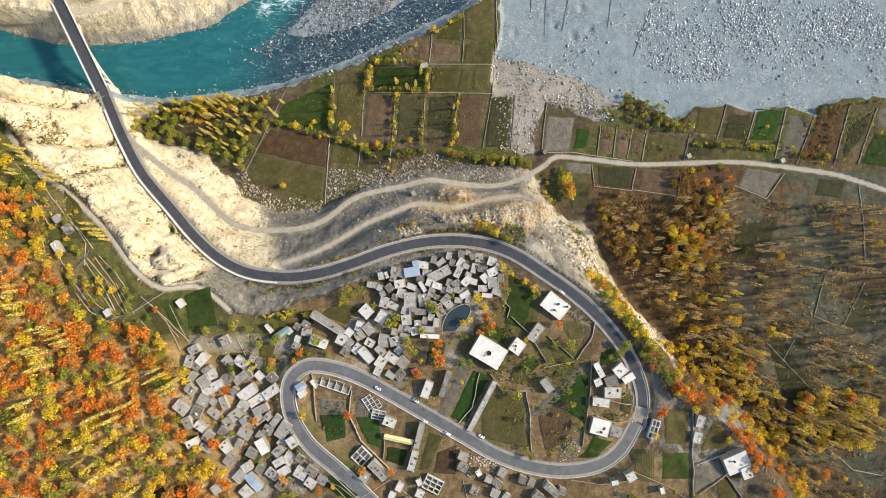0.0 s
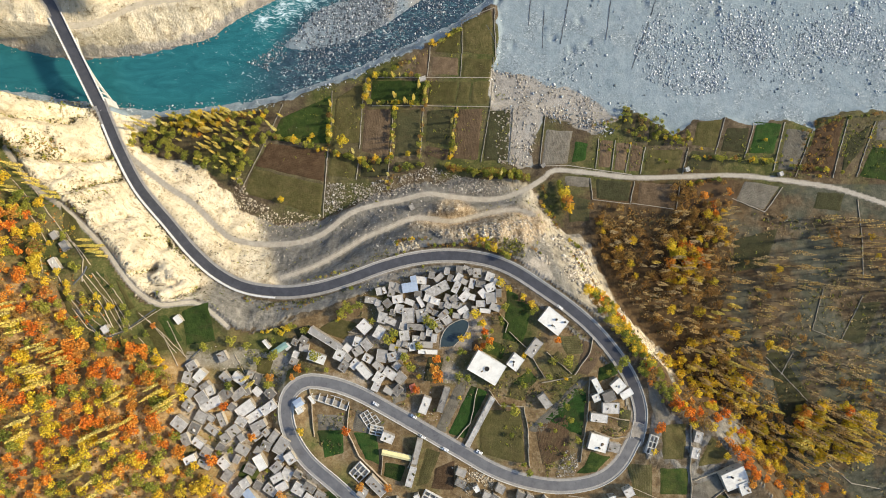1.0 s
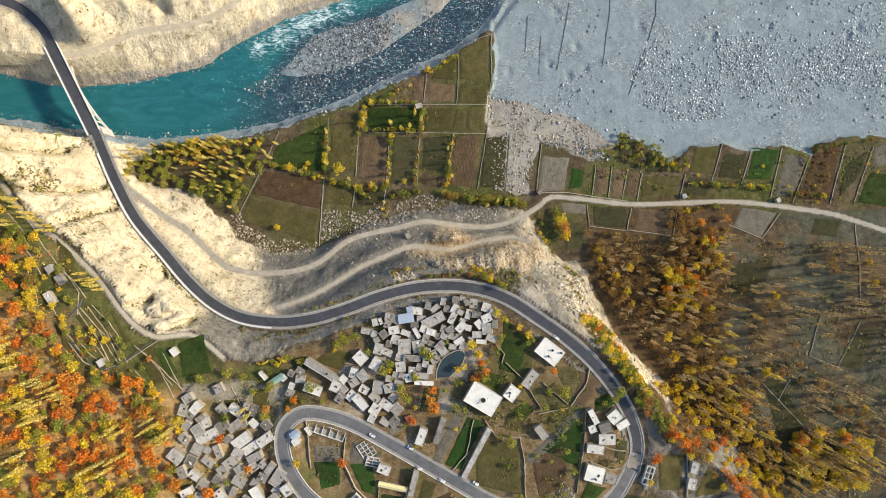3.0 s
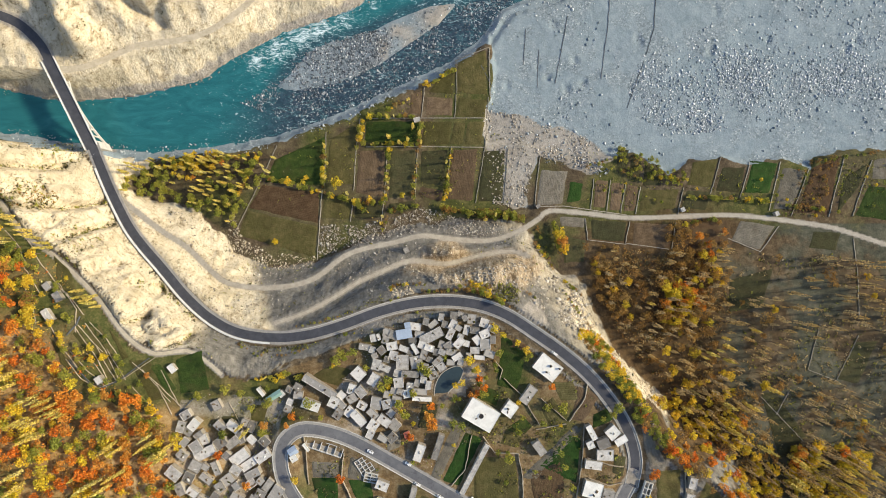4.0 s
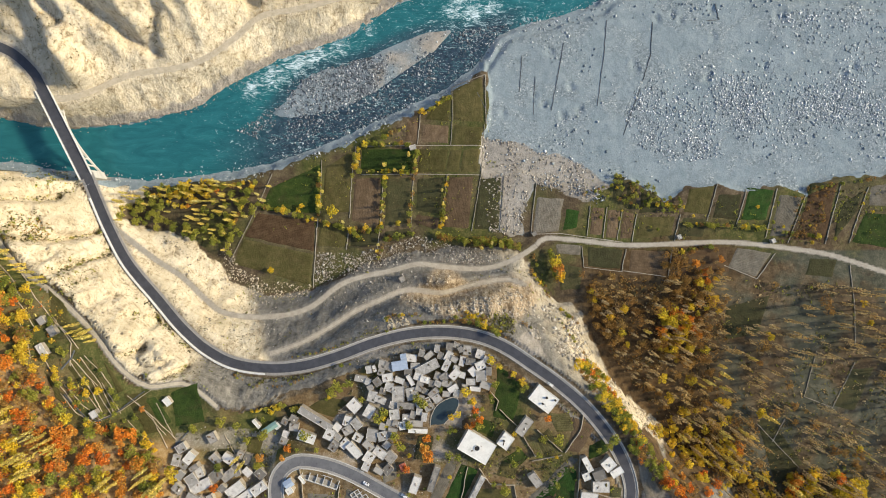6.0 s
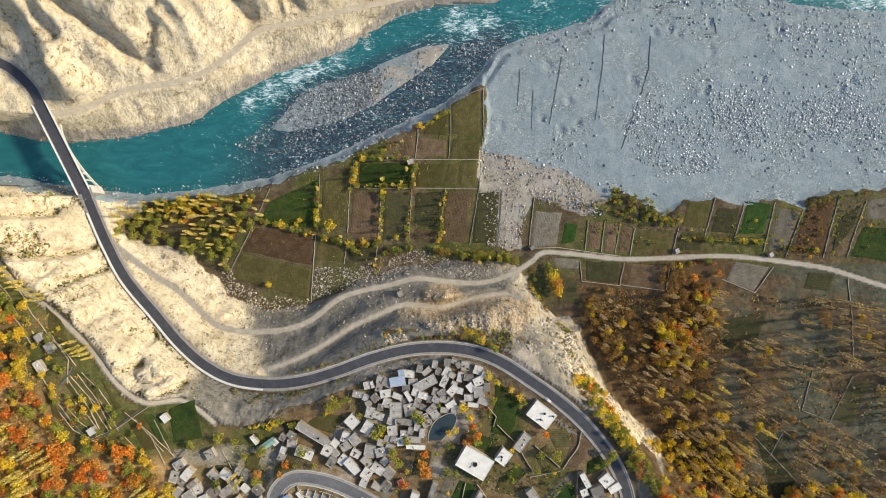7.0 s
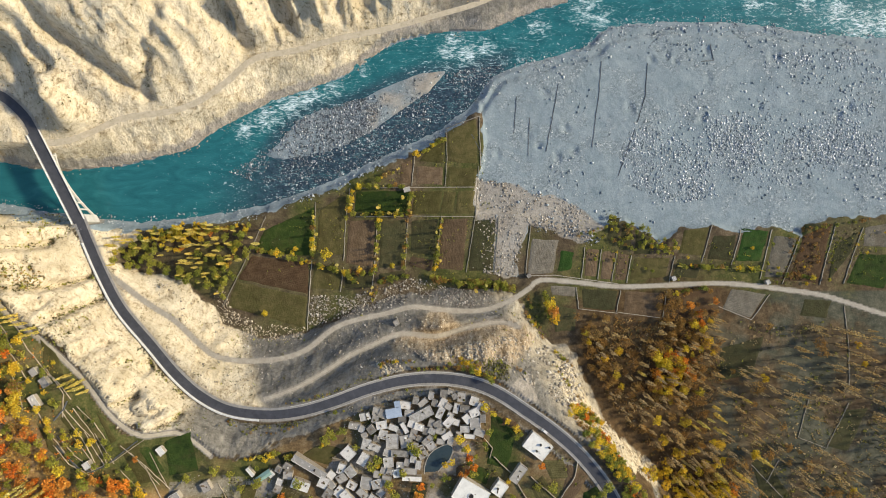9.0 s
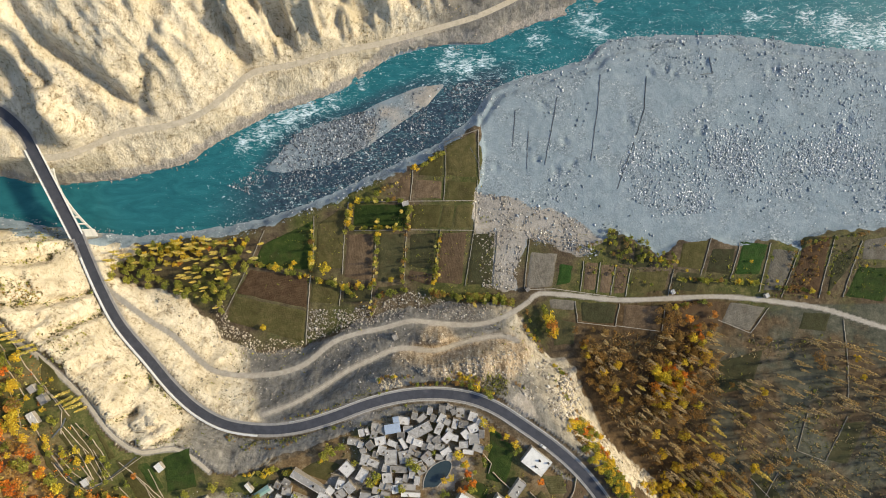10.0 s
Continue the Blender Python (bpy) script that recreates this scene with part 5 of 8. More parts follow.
def house(q, kind="mud", high=3.6, holes=1):
    """A flat-roofed house: two corners of one roof edge, and one of the opposite edge."""
    a, b, c = [Vector(v) for v in q]
    along = (b - a).normalized()
    side = Vector((-along.y, along.x))
    w, d = (b - a).length, (c - b).dot(side)
    if d < 0:
        side, d = -side, -d
    mid = a + along * w / 2 + side * d / 2
    turn = math.atan2(along.y, along.x)
    BUILT.append((mid.x, mid.y, math.hypot(w, d) / 2))
    corners = [a, b, a + side * d, b + side * d]
    zs = [up(p.x, p.y) for p in corners]
    z0, z1 = min(zs) - 0.4, sum(zs) / 4 + high + dice.uniform(-0.5, 0.6)
    ROOFS.append((mid.x, mid.y, math.hypot(w, d) / 2, z1 + 0.27))
    top = empty("house", Matrix.Translation((mid.x, mid.y, z0)) @ Matrix.Rotation(turn, 4, "Z"), ROOF_WORDS[kind], "house", "village houses")
    h = z1 - z0
    bm = bmesh.new()
    box(bm, 0, 0, h / 2, w - 0.3, d - 0.3, h, 0, 0.06)
    part("wall", bm, WALLS, top)
    metal = kind in ("blue", "teal", "red", "yellow")
    bm = bmesh.new()
    if metal:
        for s in (-1, 1):
            r = bmesh.ops.create_grid(bm, x_segments=max(2, int(w / 0.5)), y_segments=1, size=0.5)
            for i, v in enumerate(r["verts"]):
                x, y = v.co.x * (w + 0.6), v.co.y
                v.co = (x, s * (y + 0.5) * (d / 2 + 0.3), h + 0.12 + 0.9 * (0.5 - y) + 0.04 * (round((x + w) / 0.5) % 2))
        bmesh.ops.solidify(bm, geom=bm.faces[:], thickness=0.08)
    else:
        box(bm, 0, 0, h + 0.12, w, d, 0.30, 0, 0.07)
    roof = part("roof", bm, ROOF[kind], top)
    if not metal:
        e = 0.3
        for x, y, sx, sy in ((0, d / 2 - e / 2, w, e), (0, e / 2 - d / 2, w, e), (w / 2 - e / 2, 0, e, d - 2 * e), (e / 2 - w / 2, 0, e, d - 2 * e)):
            bm = bmesh.new()
            box(bm, x, y, h + 0.27 + 0.06, sx + 0.02, sy, 0.22 + dice.uniform(0, 0.08), 0, 0.06)
            part("parapet", bm, ROOF[kind], roof)
        for i in range(holes if min(w, d) > 5 and dice.random() < 0.4 else 0):
            x, y = dice.uniform(-0.34, 0.34) * w, dice.uniform(-0.34, 0.34) * d
            s = dice.uniform(0.6, 1.1)
            bm = bmesh.new()
            ring = []
            for rad, hz in ((s / 2 + 0.12, 0.24), (s / 2 + 0.12, 0.58), (s / 2 - 0.1, 0.58), (s / 2 - 0.1, 0.24)):
                ring.append([bm.verts.new((x + i * rad, y + j * rad, h + hz)) for i, j in ((-1, -1), (1, -1), (1, 1), (-1, 1))])
            for k in range(4):
                for i in range(4):
                    bm.faces.new((ring[k][i], ring[k][(i + 1) % 4], ring[(k + 1) % 4][(i + 1) % 4], ring[(k + 1) % 4][i]))
            light = part("smoke_hole", bm, WOOD, top, "dark square smoke hole with wooden curb")
            bm = bmesh.new()
            box(bm, x, y, h + 0.30, s - 0.2, s - 0.2, 0.05)
            part("opening", bm, DARK, light)
        for again in range(dice.choice((0, 1, 1, 2, 3)) if w * d > 30 else dice.choice((0, 0, 1))):
            # an added lump for firewood, fodder or a box stored on the roof
            x, y, s = dice.uniform(-0.3, 0.3) * w, dice.uniform(-0.3, 0.3) * d, dice.uniform(0.5, 1.1)
            bm = bmesh.new()
            r = bmesh.ops.create_icosphere(bm, subdivisions=1, radius=0.5)
            sx, sy, turn_ = dice.uniform(0.6, 1.7), dice.uniform(0.5, 1.2), dice.uniform(0, 3)
            for v in r["verts"]:
                g = dice.uniform(0.8, 1.2)
                px, py = v.co.x * sx * s * 2 * g, v.co.y * sy * s * 1.6 * g
                v.co = (x + px * math.cos(turn_) - py * math.sin(turn_), y + px * math.sin(turn_) + py * math.cos(turn_), h + 0.27 + max(-0.05, v.co.z * 0.9 * g + 0.1))
            part("tarpaulin", bm, dice.choice((WOOD, WOOD, EARTH, WALLS, WHITE, FIELD["olive"])), top, "added lump of goods stored on the roof")
    s = dice.choice((-1, 1))
    x = dice.uniform(-0.25, 0.25) * w
    bm = bmesh.new()
    box(bm, x, s * (d / 2 - 0.12), 0.4 + 1.0, 1.0, 0.12, 2.0)
    part("door", bm, WOOD, top)
    for k in (-1, 1):
        bm = bmesh.new()
        wx = max(-w / 2 + 0.8, min(w / 2 - 0.8, x + k * min(2.2, w / 3)))
        box(bm, wx, -s * (d / 2 - 0.12), h * 0.55, 0.9, 0.1, 0.9)
        frame_ob = part("window", bm, WOOD, top)
        bm = bmesh.new()
        box(bm, wx, -s * (d / 2 - 0.09), h * 0.55, 0.7, 0.1, 0.7)
        part("pane", bm, GLASS, frame_ob)
    return top


def ruin(q, nx=2, ny=3, high=2.4):
    """Bare walls without a roof, divided into rooms."""
    a, b, c = [Vector(v) for v in q]
    along = (b - a).normalized()
    side = Vector((-along.y, along.x))
    w, d = (b - a).length, (c - b).dot(side)
    if d < 0:
        side, d = -side, -d
    mid = a + along * w / 2 + side * d / 2
    BUILT.append((mid.x, mid.y, math.hypot(w, d) / 2))
    z = up(mid.x, mid.y)
    top = empty("unfinished_house", Matrix.Translation((mid.x, mid.y, z - 0.3)) @ Matrix.Rotation(math.atan2(along.y, along.x), 4, "Z"), "unfinished roofless house with bare concrete room walls", "house", "unfinished houses")
    for i in range(nx + 1):
        bm = bmesh.new()
        box(bm, -w / 2 + w * i / nx, 0, high / 2, 0.5, d + 0.5, high, 0, 0.05)
        part("wall", bm, CONCRETE, top)
    for j in range(ny + 1):
        for i in range(nx):
            bm = bmesh.new()
            box(bm, -w / 2 + w * (i + 0.5) / nx, -d / 2 + d * j / ny, high / 2 - 0.02, w / nx - 0.5, 0.5, high, 0, 0.05)
            part("wall", bm, CONCRETE, top)
    bm = bmesh.new()
    box(bm, 0, 0, 0.25, w - 0.1, d - 0.1, 0.5)
    part("floor_slab", bm, EARTH, top)


house([(-49.2, -41.3), (-43.6, -35.7), (-37.5, -41.3)], "mud")
house([(-33.5, -31.2), (-27.8, -32.7), (-29.3, -39.8)], "mud")
house([(-28.6, -34.2), (-21.8, -37.2), (-23.3, -41.3)], "mud")
house([(-36.3, -15.9), (-32.5, -15.1), (-32.5, -20.4)], "mud")
house([(-32.1, -15.5), (-29.9, -14.7), (-29.1, -19.3)], "mud")
house([(-25.3, -21.1), (-18.1, -20.0), (-16.6, -25.3)], "mud")
house([(-18.5, -29.0), (-10.2, -29.0), (-10.1, -39.1)], "mud")
house([(-9.4, -22.3), (-6.8, -20.8), (-0.0, -26.0)], "mud")
house([(-3.4, -17.4), (10.6, -10.2), (12.8, -16.6)], "mud")
house([(1.1, -21.5), (7.2, -23.4), (6.0, -27.5)], "mud")
house([(14.0, -17.8), (17.4, -11.0), (21.2, -13.2)], "mud")
house([(18.9, -22.3), (24.2, -16.6), (27.9, -20.4)], "mud")
house([(15.5, -11.4), (19.0, -5.3), (23.1, -7.6)], "mud")
house([(23.4, -14.7), (27.2, -16.6), (25.7, -19.6)], "mud")
house([(26.8, -19.3), (31.0, -20.4), (28.7, -24.1)], "mud")
house([(31.7, -18.5), (35.5, -15.5), (38.1, -21.5)], "mud")
house([(36.3, -14.0), (42.4, -11.4), (43.1, -17.4)], "mud")
house([(37.0, -19.3), (43.8, -18.5), (42.2, -26.0)], "mud")
house([(30.9, -24.1), (37.0, -24.1), (36.9, -28.6)], "mud")
house([(33.5, -29.0), (40.7, -29.8), (39.1, -32.7)], "mud")
house([(18.1, -30.5), (24.1, -26.8), (26.4, -30.1)], "mud")
house([(23.3, -30.5), (27.1, -31.6), (25.6, -36.5)], "mud")
house([(7.9, -36.5), (12.4, -33.5), (14.7, -38.3)], "mud")
house([(0.7, -38.0), (6.0, -35.7), (7.1, -40.9)], "mud")
house([(-38.2, -47.2), (-33.8, -39.8), (-28.9, -43.2)], "mud")
house([(-20.3, -43.9), (-13.9, -43.2), (-13.9, -50.2)], "mud")
house([(-60.1, -59.4), (-56.4, -56.1), (-50.4, -61.6)], "mud")
house([(-49.2, -67.5), (-45.1, -63.8), (-36.9, -71.9)], "mud")
house([(-38.3, -75.8), (-34.3, -69.7), (-29.4, -74.4)], "mud")
house([(-35.8, -63.8), (-34.4, -55.7), (-27.7, -58.3)], "mud")
house([(-53.7, -66.8), (-49.3, -61.6), (-45.1, -64.5)], "mud")
house([(-28.4, -58.7), (-22.1, -57.2), (-20.9, -63.1)], "mud")
house([(-46.4, -52.0), (-42.0, -48.3), (-35.9, -52.8)], "mud")
house([(-157.2, -64.1), (-151.7, -60.8), (-148.9, -65.5)], "mud")
house([(-151.2, -83.9), (-145.3, -80.0), (-141.4, -86.9)], "mud")
house([(-145.4, -78.9), (-140.8, -77.0), (-136.5, -82.5)], "mud")
house([(-148.6, -89.3), (-135.8, -83.2), (-133.5, -89.4)], "mud")
house([(-126.9, -94.0), (-117.1, -86.9), (-112.7, -92.9)], "mud")
house([(-110.9, -93.3), (-102.3, -87.2), (-98.7, -92.5)], "mud")
house([(-120.5, -99.3), (-110.6, -92.6), (-106.9, -97.0)], "mud")
house([(-117.0, -104.2), (-108.3, -99.9), (-104.5, -104.1)], "mud")
house([(-164.6, -100.3), (-160.0, -94.7), (-153.2, -101.1)], "mud")
house([(-14.7, -39.1), (-3.4, -39.8), (-4.1, -43.9)], "earth")
house([(-9.8, -30.5), (-1.5, -29.0), (-1.5, -37.6)], "earth")
house([(2.3, -9.8), (7.6, -5.3), (9.8, -8.3)], "earth")
house([(22.0, -8.7), (26.1, -11.0), (24.2, -14.4)], "earth")
house([(25.1, -4.2), (28.2, -2.7), (29.6, -6.5)], "earth")
house([(12.4, -22.3), (18.1, -19.3), (20.4, -23.8)], "earth")
house([(15.5, -24.5), (21.9, -26.0), (18.1, -29.8)], "earth")
house([(4.9, -34.2), (10.5, -29.0), (13.5, -32.0)], "earth")
house([(2.2, -41.7), (7.5, -38.7), (9.8, -43.2)], "earth")
house([(-3.4, -39.4), (1.1, -38.0), (1.5, -42.4)], "earth")
house([(-31.7, -25.3), (-27.9, -22.3), (-24.9, -26.8)], "earth")
house([(-35.4, -28.6), (-31.7, -27.1), (-30.5, -30.9)], "earth")
house([(-52.0, -56.5), (-46.4, -53.2), (-41.5, -57.2)], "earth")
house([(-31.0, -82.8), (-29.0, -79.5), (-24.4, -84.8)], "earth")
house([(-129.6, -84.6), (-122.2, -78.8), (-118.6, -83.3)], "earth")
house([(-122.9, -78.8), (-119.5, -77.1), (-115.8, -83.7)], "earth")
house([(-139.0, -58.3), (-134.0, -55.6), (-129.7, -60.8)], "earth")
house([(-148.4, -77.7), (-143.5, -74.3), (-141.7, -77.6)], "earth")
house([(-137.7, -95.9), (-134.1, -94.4), (-127.7, -101.8)], "earth")
house([(-158.8, -107.7), (-154.0, -105.5), (-148.2, -111.9)], "earth")
house([(-135.5, -110.2), (-130.6, -107.0), (-127.0, -112.5)], "earth")
house([(-132.3, -106.9), (-125.6, -101.9), (-122.0, -107.8)], "earth")
house([(-85.7, -52.0), (-79.7, -52.8), (-81.1, -57.9)], "earth")
house([(-8.2, -50.6), (2.2, -51.3), (1.5, -55.7)], "earth")
house([(-116.7, -110.2), (-111.6, -106.5), (-108.7, -111.6)], "mud")
house([(-102.4, -120.1), (-96.3, -110.5), (-90.4, -115.2)], "mud")
house([(-94.8, -123.3), (-89.6, -119.8), (-85.9, -126.3)], "mud")
house([(-103.9, -131.4), (-98.7, -126.6), (-94.9, -130.9)], "mud")
house([(-103.7, -137.7), (-96.7, -133.7), (-93.6, -137.9)], "mud")
house([(-100.0, -142.8), (-93.6, -139.0), (-90.2, -143.6)], "mud")
house([(-122.7, -139.0), (-117.7, -135.9), (-114.1, -140.7)], "mud")
house([(-136.6, -125.8), (-132.4, -122.0), (-127.5, -127.9)], "mud")
house([(-123.9, -155.3), (-119.0, -150.5), (-114.3, -156.7)], "mud")
house([(-140.7, -151.8), (-136.9, -148.7), (-133.7, -153.8)], "mud")
house([(-41.7, -140.1), (-37.3, -135.8), (-26.3, -145.0)], "mud")
house([(-32.4, -113.8), (-30.2, -108.4), (-22.5, -111.6)], "mud")
house([(113.4, -90.5), (124.5, -90.8), (123.5, -98.0)], "mud")
house([(105.8, -96.9), (116.9, -98.4), (115.6, -103.8)], "mud")
house([(124.8, -146.0), (130.2, -143.1), (132.5, -148.6)], "mud")
house([(175.6, -109.6), (180.5, -110.8), (178.9, -117.9)], "mud")
house([(172.3, -119.5), (177.7, -120.6), (175.6, -127.6)], "mud")
house([(-7.7, -96.3), (-3.7, -85.7), (1.1, -88.6)], "mud")
house([(-152.3, -72.2), (-147.5, -66.3), (-143.4, -70.1)], "white", 4.0)
house([(-79.3, -56.5), (-68.0, -60.5), (-69.5, -66.5)], "white", 4.0)
house([(-7.5, -55.7), (5.2, -56.5), (4.9, -59.4)], "white", 4.0)
house([(71.8, -37.2), (79.3, -27.6), (92.6, -38.4)], "white", 4.0)
house([(50.4, -65.7), (56.1, -58.0), (63.5, -61.6)], "white", 4.0)
house([(-114.6, -124.5), (-109.4, -121.5), (-102.9, -129.6)], "white", 4.0)
house([(-155.9, -122.1), (-149.2, -118.8), (-147.7, -123.4)], "white", 4.0)
house([(-14.2, -52.1), (-9.7, -51.3), (-9.4, -56.8)], "white", 4.0)
house([(102.6, -119.5), (105.4, -109.5), (117.2, -113.1)], "white", 4.0)
house([(188.8, -136.8), (203.5, -130.6), (206.6, -141.7)], "white", 4.0)
house([(199.8, -142.5), (206.0, -140.3), (207.7, -147.8)], "white", 4.0)
house([(118.6, -79.6), (124.8, -74.4), (129.7, -80.4)], "white", 4.0)
house([(124.8, -85.1), (132.0, -80.8), (133.7, -85.5)], "white", 4.0)
house([(106.0, -75.9), (109.4, -74.1), (114.4, -83.2)], "white", 4.0)
house([(106.1, -86.1), (110.6, -84.3), (112.3, -89.0)], "white", 4.0)
house([(115.7, -149.8), (120.0, -148.9), (119.9, -152.0)], "white", 4.0)
house([(146.8, -154.1), (149.4, -153.4), (149.9, -157.6)], "white", 4.0)
house([(22.9, -118.3), (25.9, -119.9), (41.8, -87.1)], "mud", 2.6, 0)
house([(27.8, -143.6), (30.7, -141.9), (33.6, -145.0)], "white", 4.0)
house([(-87.8, -93.7), (-84.0, -91.4), (-82.4, -95.7)], "white", 4.0)
house([(70.5, -87.2), (75.0, -83.9), (81.5, -91.5)], "earth")
house([(62.8, -58.7), (70.5, -48.4), (75.6, -52.1)], "earth")
house([(117.1, -115.3), (124.9, -117.2), (123.0, -123.1)], "earth")
house([(112.8, -85.0), (120.4, -82.1), (117.9, -90.1)], "earth")
house([(-12.1, -129.1), (-8.1, -112.9), (-4.4, -114.3)], "earth")
house([(4.4, -95.9), (9.7, -79.9), (13.7, -81.4)], "earth")
house([(71.6, -153.8), (74.8, -150.0), (86.2, -154.6)], "earth")
house([(-16.1, -142.9), (-12.5, -130.2), (-8.1, -131.2)], "mud")
house([(-124.7, -110.5), (-121.3, -108.2), (-118.4, -112.6)], "mud")
house([(-8.7, -153.4), (-10.6, -149.2), (-7.3, -147.8)], "mud")
house([(-18.5, -13.2), (-8.7, -11.7), (-7.6, -17.4)], "blue")
house([(-12.9, -8.3), (-9.5, -7.6), (-8.7, -11.4)], "blue")
house([(-120.1, -146.6), (-116.4, -143.3), (-109.3, -153.6)], "blue")
house([(-88.9, -89.3), (-84.4, -86.2), (-83.1, -91.2)], "blue")
house([(-237.9, 19.7), (-234.4, 22.2), (-231.2, 18.7)], "earth", 3.0)
house([(-232.5, 13.8), (-228.6, 16.3), (-225.2, 11.0)], "earth", 3.0)
house([(-15.6, 41.3), (-12.3, 43.1), (-9.7, 39.4)], "earth", 3.0)
house([(82.7, 73.0), (85.2, 74.7), (86.8, 72.1)], "earth", 3.0)
house([(-237.9, 3.2), (-234.1, 5.6), (-229.4, -1.4)], "mud", 3.0)
house([(-206.4, -39.2), (-202.8, -36.9), (-200.1, -40.8)], "mud", 3.0)
house([(-8.0, 137.7), (-3.4, 139.0), (-2.5, 135.7)], "mud", 3.0)
house([(191.6, 70.8), (194.2, 72.1), (195.8, 69.1)], "mud", 3.0)
house([(262.7, 67.6), (265.4, 68.9), (267.0, 65.9)], "mud", 3.0)
house([(-165.7, -34.2), (-162.5, -31.7), (-159.0, -36.1)], "white", 2.8)
house([(-104.5, -57.1), (-95.8, -51.3), (-93.9, -54.3)], "teal", 3.0)
house([(-13.4, -79.9), (-10.0, -78.5), (-8.5, -82.8)], "red", 2.6)
house([(-30.5, -120.6), (-12.1, -124.8), (-12.8, -127.7)], "yellow", 3.0)
house([(-97.2, -54.2), (-94.3, -51.7), (-90.2, -53.5)], "white", 3.0)
house([(-110.7, -50.7), (-109.0, -49.3), (-106.0, -55.6)], "white", 3.0)
house([(-80.1, -86.8), (-78.5, -85.6), (-77.0, -92.2)], "white", 3.0)
house([(-80.6, -44.6), (-78.1, -40.6), (-55.4, -52.0)], "mud", 4.5, 0)
house([(-64.2, -61.6), (-60.9, -55.0), (-54.6, -57.2)], "mud", 4.4, 0)
house([(32.0, -55.9), (50.5, -66.9), (42.9, -79.6)], "white", 5.2, 0)
ruin([(-52.5, -135.5), (-45.7, -128.6), (-39.3, -135.0)], 2, 3)
ruin([(145.9, -112.4), (150.8, -114.0), (146.4, -125.3)], 2, 3, 2.2)
ruin([(-6.6, -154.1), (-2.6, -146.3), (8.1, -151.3)], 3, 3)
ruin([(-76.3, -81.9), (-52.9, -90.0), (-54.6, -96.3)], 5, 1, 1.8)
ruin([(-46.0, -99.1), (-38.5, -94.3), (-27.4, -100.2)], 3, 4, 1.2)
ruin([(-38.6, -105.3), (-30.4, -107.1), (-33.3, -112.5)], 2, 3, 1.6)


def more_houses(poly, number, seed, turn=-0.62, lo=4.5, hi=9.0, kinds=("mud", "mud", "earth", "earth", "earth", "earth")):
    """The packed smaller houses and sheds between the larger ones."""
    rng = random.Random(seed)
    p = np.array(poly)
    a, b = p.min(0), p.max(0)
    made = tries = 0
    while made < number and tries < 6000:
        tries += 1
        x, y = rng.uniform(a[0], b[0]), rng.uniform(a[1], b[1])
        w, d = rng.uniform(lo, hi), rng.uniform(lo, hi * 0.85)
        r = math.hypot(w, d) / 2
        if not inside(poly, np.array([x]), np.array([y]))[0]:
            continue
        if any((x - i) ** 2 + (y - j) ** 2 < (0.655 * (r + q)) ** 2 for i, j, q in BUILT):
            continue
        if min(np.min(np.hypot(l[:, 0] - x, l[:, 1] - y)) for l in ROADS) < 6 + r * 0.7:
            continue
        t = turn + rng.gauss(0, 0.12)
        u, v = Vector((math.cos(t), math.sin(t))) * w / 2, Vector((-math.sin(t), math.cos(t))) * d / 2
        m = Vector((x, y))
        house([m - u - v, m + u - v, m + u + v], rng.choice(kinds), rng.uniform(2.6, 3.8), 1)
        made += 1


BUILT.append((*(10.6, -54.3), 9.0))
BUILT.append((*(20.4, -43.4), 9.0))
BUILT.append((*(14.7, -49.4), 9.0))
more_houses([(-41.2, -24.2), (-24.2, -14.0), (-1.5, -7.2), (28.9, -0.4), (46.0, -11.0), (46.4, -31.9), (27.0, -30.0), (13.7, -43.3), (-1.5, -54.6), (-24.2, -64.0), (-28.0, -60.2), (-16.7, -39.4), (-28.0, -29.9)], 66, 3, -0.25, 3.6, 9.0)
more_houses([(-60.6, -58.7), (-45.8, -47.7), (-27.4, -58.9), (-16.3, -73.7), (-23.7, -88.5), (-45.8, -77.3), (-60.6, -66.1)], 10, 4)
more_houses([(-154.8, -59.6), (-135.6, -70.3), (-111.0, -70.4), (-95.2, -81.1), (-94.9, -98.8), (-79.4, -127.2), (-61.7, -152.2), (-118.1, -155.2), (-128.6, -137.4), (-153.1, -123.1), (-163.6, -101.9)], 40, 5, -0.55, 4.0, 9.5)
more_houses([(13.2, -128.1), (35.3, -131.9), (87.0, -150.7), (90.7, -161.8), (50.0, -161.4), (20.5, -157.5)], 12, 6, -0.45, 4.0, 7.0)
more_houses([(-99.4, -53.2), (-82.9, -47.7), (-79.2, -58.8), (-90.2, -66.2)], 4, 7, -0.5, 4.0, 6.0)
more_houses([(-45.3, -145.9), (-23.4, -149.7), (13.2, -161.1), (9.5, -168.4), (-38.0, -167.9)], 8, 8, -0.5, 4.0, 7.0)


# ---- trees ----
BARK = plain("bark", (0.10, 0.08, 0.06), (0.22, 0.185, 0.145), 0.6, bump=0.05)


